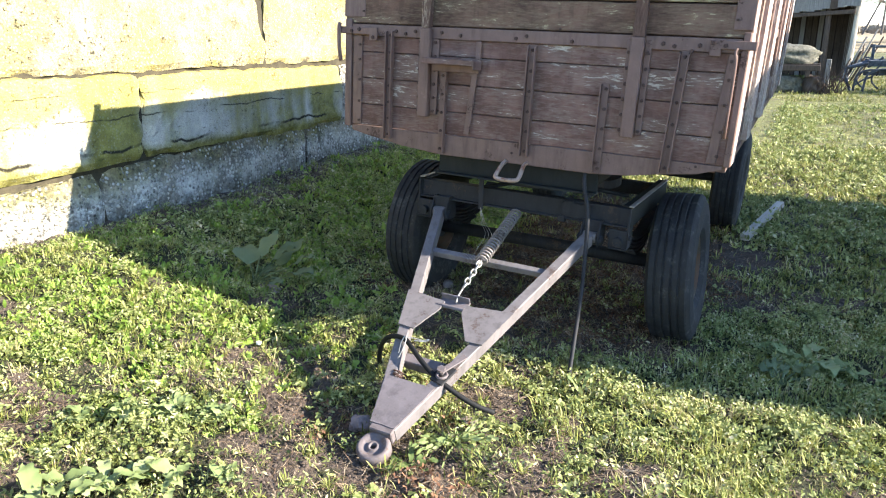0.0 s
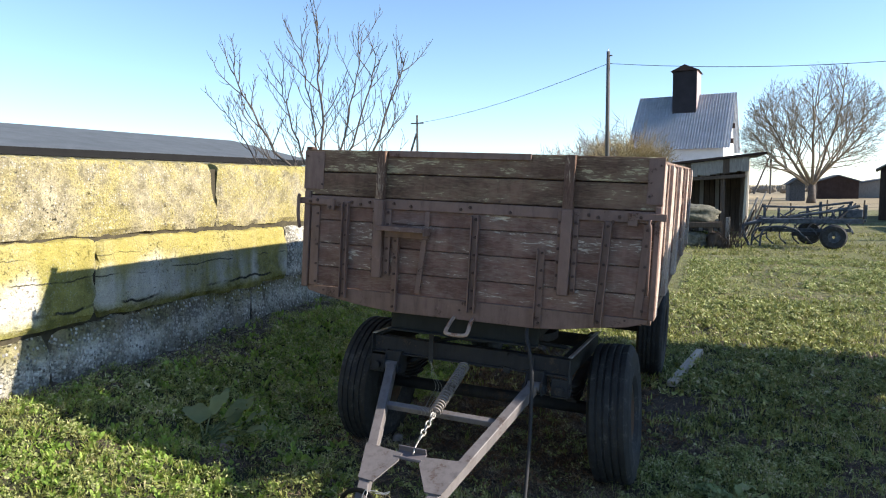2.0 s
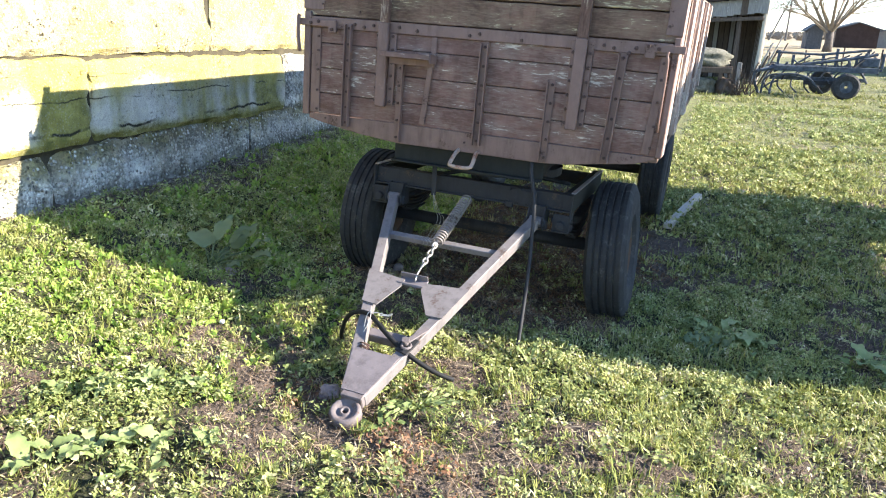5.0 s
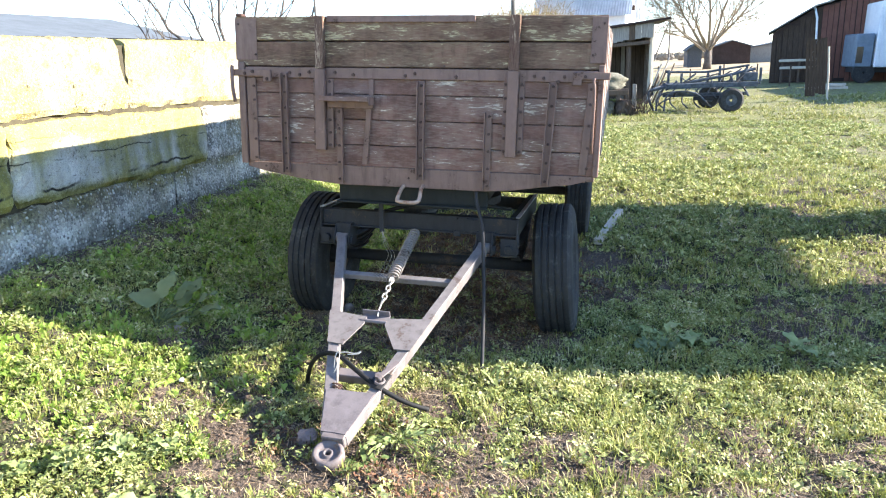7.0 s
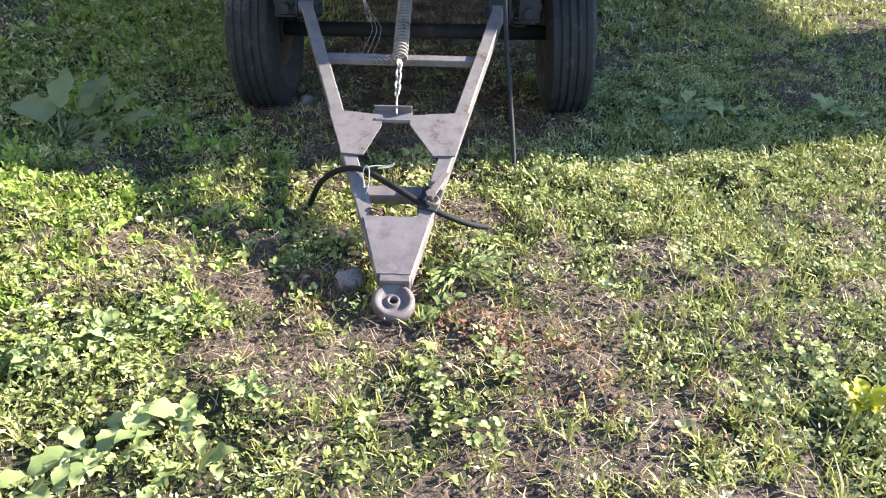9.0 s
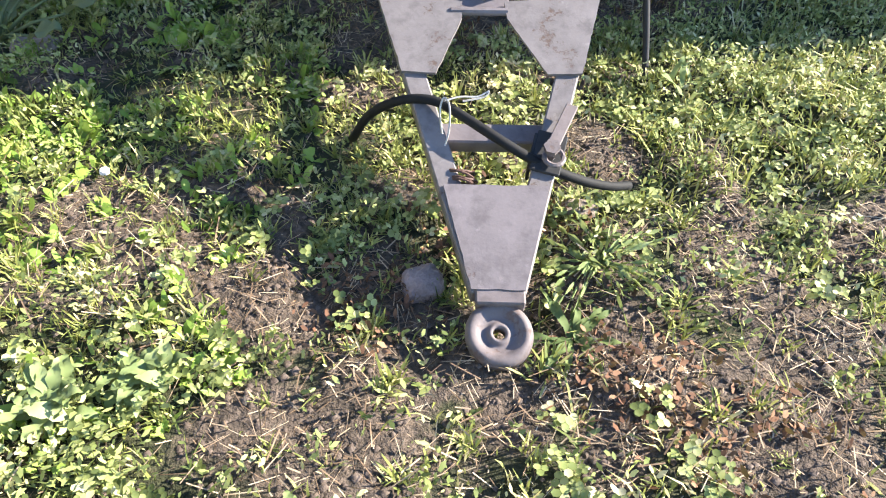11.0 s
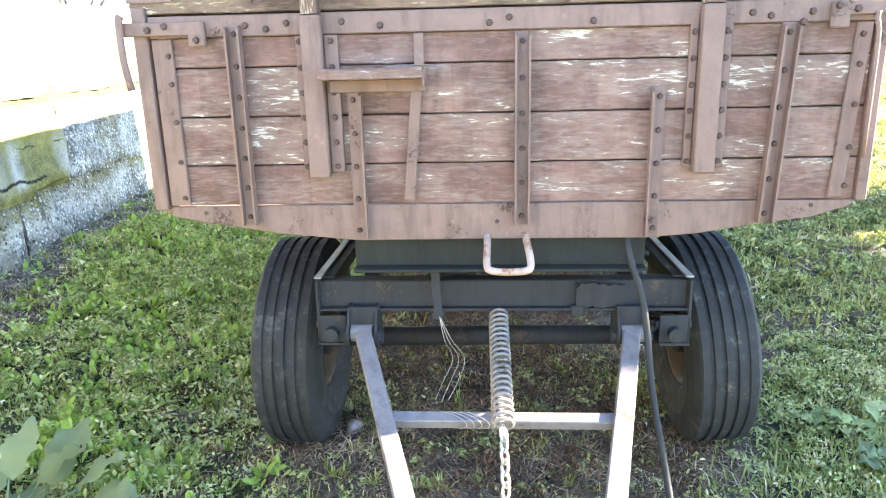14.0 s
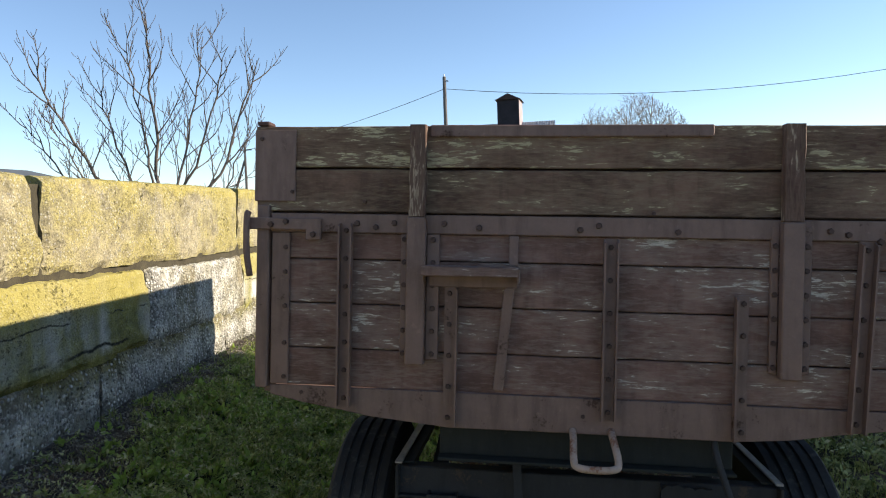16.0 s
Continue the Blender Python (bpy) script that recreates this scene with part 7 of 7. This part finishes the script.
def trefoils(rs, x, y, r0, r1, h0, h1):
    """Clover: three round leaflets on one stalk, each a shallow dish of six sides."""
    n = len(x)
    z = soil_z(x, y) + rs.uniform(h0, h1, n)
    r, turn = rs.uniform(r0, r1, n), rs.uniform(0, 2 * np.pi, n)
    tx, ty = rs.normal(0, 0.30, n), rs.normal(0, 0.30, n)
    out = []
    for k in range(3):
        a = turn + k * 2 * np.pi / 3
        cx, cy = r * 1.05 * np.cos(a), r * 1.05 * np.sin(a)
        ring = [np.stack([cx, cy], 1)] + [np.stack([cx + r * np.cos(a + q * np.pi / 3), cy + r * np.sin(a + q * np.pi / 3)], 1) for q in range(6)]
        ring = np.stack(ring, 1)
        up = ring[:, :, 0] * tx[:, None] + ring[:, :, 1] * ty[:, None] + z[:, None]
        up[:, 1:] += (0.18 * r)[:, None]
        out.append(np.stack([ring[:, :, 0] + x[:, None], ring[:, :, 1] + y[:, None], up], 2))
    return np.concatenate(out)


def arcs(rs, x, y, length, width, lift, droop, az, waist=0.55):
    """Arching leaves: each from its foot along az, lifted and drooping, widest at 0.45 of its length."""
    n = len(x)
    d = np.stack([np.cos(az), np.sin(az), np.zeros(n)], 1)
    s = np.stack([-np.sin(az), np.cos(az), rs.normal(0, 0.25, n)], 1)
    p = np.stack([x, y, soil_z(x, y) - 0.003], 1)
    up = np.array([0, 0, 1.0])
    out = []
    for t, w in ((0.0, waist), (0.45, 1.0), (0.78, 0.75), (1.0, 0.0)):
        c = p + d * (length * t * np.cos(lift) * (1 - 0.1 * t))[:, None] + up * (length * (t * np.sin(lift) - droop * t * t))[:, None]
        if w:
            out += [c - s * (width * w)[:, None], c + s * (width * w)[:, None]]
        else:
            out.append(c)
    return np.stack(out, 1)


def bunches(rs, x, y, least, most, l0, l1, w0, w1, lift, droop, spread=0.012, waist=0.55):
    """Tufts and rosettes: leaves that spring from one foot all round."""
    per = rs.randint(least, most, len(x))
    n = per.sum()
    size = np.repeat(0.6 + 0.7 * rs.rand(len(x)), per)
    bx, by = np.repeat(x, per) + rs.normal(0, spread, n), np.repeat(y, per) + rs.normal(0, spread, n)
    length = rs.uniform(l0, l1, n) * size
    return arcs(rs, bx, by, length, rs.uniform(w0, w1, n) * size, np.clip(rs.normal(lift, 0.30, n), 0.12, 1.5), rs.uniform(0.5, 1.2, n) * droop, rs.uniform(0, 2 * np.pi, n), waist)


ARC_FACES = [[0, 1, 3, 2], [2, 3, 5, 4], [4, 5, 6]]
BLADE_FACES = [[0, 1, 2, 3], [3, 2, 4]]
LEAF_FACES = [[0, 4, 3, 2, 1]]


def make_turf():
    rs = np.random.RandomState(7)
    kind = lambda x, y: ease((L1.at(x - 5, y + 2) - 0.35) / 0.3)   # where clover outgrows the grass
    near = (-2.9, 3.4, -2.7, 1.6)
    x, y = scatter(rs, 42000, *near, lambda x, y: (1 - bareness(x, y)) * (1 - 0.75 * kind(x, y)))
    v = [blades(rs, x, y, 0.015, 0.052, 0.0014, 0.0036, 0.8)]
    # longer blades towards the open side of the drawbar
    x, y = scatter(rs, 20000, 0.05, 3.4, -2.7, 1.2, lambda x, y: (1 - 0.9 * bareness(x, y)) * ease((x - 0.05) / 0.6) * ease((L2.at(x + 3, y + 4) - 0.25) / 0.35))
    v.append(blades(rs, x, y, 0.035, 0.085, 0.0018, 0.0042, 0.75))
    x, y = scatter(rs, 60000, -4.2, 6.5, 1.6, 8.5, lambda x, y: 1 - bareness(x, y))
    v.append(blades(rs, x, y, 0.03, 0.08, 0.003, 0.008, 0.75))
    x, y = scatter(rs, 20000, 3.4, 6.5, -2.7, 1.6, lambda x, y: 1 - bareness(x, y))
    v.append(blades(rs, x, y, 0.03, 0.08, 0.003, 0.006))
    x, y = scatter(rs, 40000, -2.6, 6.5, -6.5, -2.7, lambda x, y: 1 - bareness(x, y))
    v.append(blades(rs, x, y, 0.02, 0.06, 0.002, 0.005))
    quads_to_mesh("grass", np.concatenate(v), 5, BLADE_FACES, BLADE, "short green grass round the trailer", "grass")
    x, y = scatter(rs, 95000, -9, 17, 8.5, 34, lambda x, y: (0.3 + 0.7 * ease((0.35 * L4.at(x, y) + 0.4 * L1.at(x, y) + 0.25 * L2.at(x, y) - 0.42) / 0.16)) * np.clip(1.25 - y / 40, 0.2, 1))
    v = blades(rs, x, y, 0.020, 0.050, 0.003, 0.009, 0.9)
    quads_to_mesh("far_grass", v, 5, BLADE_FACES, LAWN, "short yellowish grass over the far yard", "grass")
    open_ground = lambda x, y: (1 - 0.85 * bareness(x, y))
    x, y = scatter(rs, 7600, -2.9, 3.4, -2.7, 1.6, lambda x, y: open_ground(x, y) * (0.35 + 0.65 * ease((L2.at(x + 4, y + 2) - 0.3) / 0.3)))
    v = [bunches(rs, x, y, 10, 30, 0.030, 0.085, 0.0014, 0.0030, 0.95, 0.35, 0.010, 0.7)]
    x, y = scatter(rs, 5200, -3.3, 5.5, 1.6, 5.5, open_ground)
    v.append(bunches(rs, x, y, 8, 20, 0.035, 0.10, 0.0020, 0.0042, 0.9, 0.35, 0.016, 0.7))
    x, y = scatter(rs, 1400, -2.6, 4.5, -5.0, -2.7, open_ground)
    v.append(bunches(rs, x, y, 8, 20, 0.035, 0.09, 0.002, 0.004, 0.9, 0.35, 0.016, 0.7))
    quads_to_mesh("grass_tufts", np.concatenate(v), 7, ARC_FACES, BLADE, "small arching tufts of green grass", "grass")
    x, y = scatter(rs, 8500, 0.9, 11.0, 4.5, 17.0, lambda x, y: 0.10 + 0.90 * ease((0.5 * L1.at(x + 2, y + 5) + 0.3 * L2.at(x, y) + 0.2 * L4.at(x, y) - 0.42) / 0.16))
    v = [bunches(rs, x, y, 6, 14, 0.05, 0.13, 0.005, 0.010, 0.75, 0.35, 0.035, 0.7)]
    x, y = scatter(rs, 4200, -1.0, 16.0, 16.0, 26.0, lambda x, y: 0.10 + 0.90 * ease((0.5 * L1.at(x + 2, y + 5) + 0.3 * L2.at(x, y) + 0.2 * L4.at(x, y) - 0.42) / 0.16))
    v.append(bunches(rs, x, y, 5, 10, 0.07, 0.18, 0.009, 0.016, 0.75, 0.35, 0.06, 0.7))
    quads_to_mesh("lawn_tufts", np.concatenate(v), 7, ARC_FACES, LAWN, "coarse yellowish tufts over the open lawn", "grass")
    x, y = scatter(rs, 5200, -2.9, 3.4, -2.7, 1.6, lambda x, y: open_ground(x, y) * (0.25 + 0.75 * kind(x, y)))
    v = [bunches(rs, x, y, 5, 12, 0.016, 0.052, 0.0035, 0.0085, 0.60, 0.30, 0.006, 0.3)]
    quads_to_mesh("leafy_weeds", np.concatenate(v), 7, ARC_FACES, CLOVER, "small leafy weed rosettes among the grass", "weed")
    x, y = scatter(rs, 5600, -3.3, -0.8, -0.2, 4.6, lambda x, y: (1 - bareness(x, y)) * (0.10 + 0.90 * np.maximum(ease((y - 0.7) / 0.9), ease((L2.at(x + 5, y + 9) - 0.50) / 0.2))))
    v = [bunches(rs, x, y, 5, 11, 0.035, 0.10, 0.008, 0.019, 0.85, 0.30, 0.014, 0.35)]
    x, y = scatter(rs, 1700, -2.6, -0.45, -1.7, -0.25, lambda x, y: (1 - bareness(x, y)) * (0.15 + 0.85 * ease((L2.at(x + 8, y + 3) - 0.32) / 0.25)))
    v.append(bunches(rs, x, y, 5, 11, 0.025, 0.065, 0.005, 0.012, 0.85, 0.30, 0.012, 0.35))
    quads_to_mesh("lush_weeds", np.concatenate(v), 7, ARC_FACES, LUSH, "lush green weeds between the wall and the trailer", "weed")
    x, y = scatter(rs, 40000, *near, lambda x, y: (1 - bareness(x, y)) * (0.22 + 0.78 * kind(x, y)) * ease((L2.at(x + 1, y + 7) + 0.5 * L3.at(x, y) - 0.40) / 0.35))
    v = [leaflets(rs, x, y, 0.003, 0.0085, 0.006, 0.04)]
    x, y = scatter(rs, 14000, -2.9, -0.85, -0.2, 4.2, lambda x, y: (1 - 0.8 * bareness(x, y)) * ease((L2.at(x + 2, y + 3) - 0.25) / 0.3))
    v.append(leaflets(rs, x, y, 0.008, 0.019, 0.015, 0.075))
    # tufts: domes of leaflets
    bx, by = scatter(rs, 3000, -3.3, -0.85, 1.6, 4.6, lambda x, y: 1 - 0.9 * bareness(x, y))
    ex, ey = scatter(rs, 2000, 1.0, 4.5, 1.6, 4.6, lambda x, y: (1 - 0.9 * bareness(x, y)) * 0.8)
    cx, cy = scatter(rs, 9500, *near, lambda x, y: (1 - 0.93 * bareness(x, y)) * (0.45 + 0.55 * kind(x, y)))
    gx, gy = scatter(rs, 1400, -2.6, 6.5, -6.5, -2.7, lambda x, y: 1 - 0.9 * bareness(x, y))
    hx, hy = scatter(rs, 2000, 3.4, 6.5, -2.7, 1.6, lambda x, y: 1 - 0.9 * bareness(x, y))
    cx, cy = np.concatenate([cx, bx, ex, gx, hx]), np.concatenate([cy, by, ey, gy, hy])
    big = rs.rand(len(cx)) ** 1.4
    per = (7 + 33 * big).astype(int)
    size = np.repeat(0.014 + 0.070 * big, per)
    q = np.sqrt(rs.rand(per.sum()))
    a = rs.uniform(0, 2 * np.pi, per.sum())
    x, y = np.repeat(cx, per) + q * size * np.cos(a), np.repeat(cy, per) + q * size * np.sin(a)
    ok = x > -2.68 - 0.096 * (y - 0.05)
    tuft = leaflets(rs, x, y, 0.0040, 0.0115, 0.0, 0.020)
    tuft[:, :, 2] += (np.sqrt(1 - 0.96 * q ** 2) * size * 0.85)[:, None]
    v.append(tuft[ok])
    x, y = scatter(rs, 60000, -4.2, 6.5, 1.6, 8.5, lambda x, y: (1 - bareness(x, y)) * (0.25 + 0.75 * kind(x, y)) * ease((L2.at(x + 1, y + 7) + 0.5 * L3.at(x, y) - 0.40) / 0.35))
    v.append(leaflets(rs, x, y, 0.010, 0.022, 0.01, 0.06))
    # coarse tufts over the open lawn
    tx, ty = scatter(rs, 5200, 0.9, 9.0, 2.4, 15.0, lambda x, y: 0.15 + 0.85 * ease((L1.at(x + 2, y + 5) - 0.35) / 0.25))
    big = rs.rand(len(tx)) ** 1.5
    a, q = rs.uniform(0, 2 * np.pi, (len(tx), 18)), np.sqrt(rs.rand(len(tx), 18))
    wide = (0.03 + 0.10 * big)[:, None]
    x, y = (tx[:, None] + q * wide * np.cos(a)).ravel(), (ty[:, None] + q * wide * np.sin(a)).ravel()
    tuft = leaflets(rs, x, y, 0.012, 0.030, 0.0, 0.03)
    tuft[:, :, 2] += (np.sqrt(1 - 0.96 * q ** 2) * wide * 0.7).ravel()[:, None]
    v.append(tuft)
    bx, by = scatter(rs, 1900, *near, lambda x, y: (1 - 0.85 * bareness(x, y)) * ease((L2.at(x + 6, y + 1) - 0.30) / 0.3))
    per = rs.randint(5, 16, len(bx))
    spread = np.repeat(0.012 + 0.003 * per, per)
    a, q = rs.uniform(0, 2 * np.pi, per.sum()), np.sqrt(rs.rand(per.sum()))
    t3 = trefoils(rs, np.repeat(bx, per) + q * spread * np.cos(a), np.repeat(by, per) + q * spread * np.sin(a), 0.0045, 0.0095, 0.014, 0.045)
    quads_to_mesh("trefoils", t3, 7, [[0, 1, 2], [0, 2, 3], [0, 3, 4], [0, 4, 5], [0, 5, 6], [0, 6, 1]], CLOVER, "patches of round-leaved clover in the turf", "clover")
    quads_to_mesh("clover", np.concatenate(v), 5, LEAF_FACES, CLOVER, "low clover and small-leaved weeds among the grass", "clover")
    x, y = scatter(rs, 130000, *near, lambda x, y: 0.14 + 0.75 * bareness(x, y))
    x2, y2 = scatter(rs, 40000, -0.8, 0.9, 0.2, 3.6, lambda x, y: 0.1 + 0.7 * bareness(x, y))
    x3, y3 = scatter(rs, 24000, 0.9, 6.0, 1.6, 7.5, lambda x, y: 0.5 + 0.4 * bareness(x, y))
    x4, y4 = scatter(rs, 60000, -2.6, 6.5, -6.5, -2.7, lambda x, y: 0.3 + 0.5 * bareness(x, y))
    x, y = np.concatenate([x, x2, x3, x4]), np.concatenate([y, y2, y3, y4])
    n = len(x)
    a, ln = rs.uniform(0, np.pi, n), 0.004 + 0.036 * rs.rand(n) ** 2.4
    z = soil_z(x, y) + 0.003 + 0.030 * rs.rand(n) ** 2
    d = np.stack([np.cos(a), np.sin(a), rs.normal(0, 0.35, n)], 1) * ln[:, None]
    s = np.stack([-np.sin(a), np.cos(a), rs.normal(0, 0.3, n)], 1) * rs.uniform(0.0005, 0.0014, n)[:, None]
    p = np.stack([x, y, z], 1)
    quads_to_mesh("straw", np.stack([p - d - s, p + d - s, p + d + s, p - d + s], 1), 4, [[0, 1, 2, 3]], STRAW, "dry straw and dead grass on the soil", "straw")
    withered = lambda x, y: np.clip(sum(ease(1.4 - np.hypot(x - cx, y - cy) / r) for cx, cy, r in ((0.33, -1.42, 0.16), (0.52, -1.62, 0.20), (0.22, -0.95, 0.12), (-0.05, -1.02, 0.12), (-0.22, -1.25, 0.16), (0.85, -1.75, 0.18), (0.0, -0.75, 0.10), (0.0, 0.35, 0.45), (0.35, 0.6, 0.40), (0.0, 1.2, 0.75), (0.05, 2.2, 0.85), (0.05, 3.2, 0.85), (0.95, 1.5, 0.30), (-1.0, 0.35, 0.22), (-1.45, 0.75, 0.25))) * ease((L3.at(x + 9, y) - 0.25) / 0.3), 0, 1)
    x, y = scatter(rs, 90000, -1.8, 1.4, -2.0, 3.8, withered)
    quads_to_mesh("dead_leaves", leaflets(rs, x, y, 0.004, 0.013, 0.004, 0.035), 5, LEAF_FACES, DEAD_LEAF, "withered red-brown leaves on the bare patches", "leaves")
    # grey litter along the wall
    x, y = scatter(rs, 60000, -3.6, -1.6, -1.5, 5.5, lambda x, y: ease(1.2 - (x - (-2.75 - 0.096 * (y - 0.05)) + 0.25 * (L2.at(x, y) - 0.5)) / (0.20 + 0.40 * ease((y + 0.2) / 1.4))))
    quads_to_mesh("wall_litter", leaflets(rs, x, y, 0.004, 0.014, 0.002, 0.022), 5, LEAF_FACES, LITTER, "grey-brown dry litter and grit along the wall", "litter")
    x, y = scatter(rs, 60000, *near, lambda x, y: 0.10 + 0.8 * bareness(x, y))
    n = len(x)
    r = (0.003 + 0.010 * rs.rand(n) ** 2)[:, None]
    p = np.stack([x, y, soil_z(x, y) + 0.002], 1)
    e = [p + r * np.array(q) for q in ((1, 0, 0), (0, 1, 0), (-1, 0, 0), (0, -1, 0), (0.2, 0.1, 0.8))]
    quads_to_mesh("soil_crumbs", np.stack(e, 1), 5, [[0, 1, 4], [1, 2, 4], [2, 3, 4], [3, 0, 4]], SOIL, "crumbs of soil and grit on bare patches", "soil")


make_turf()
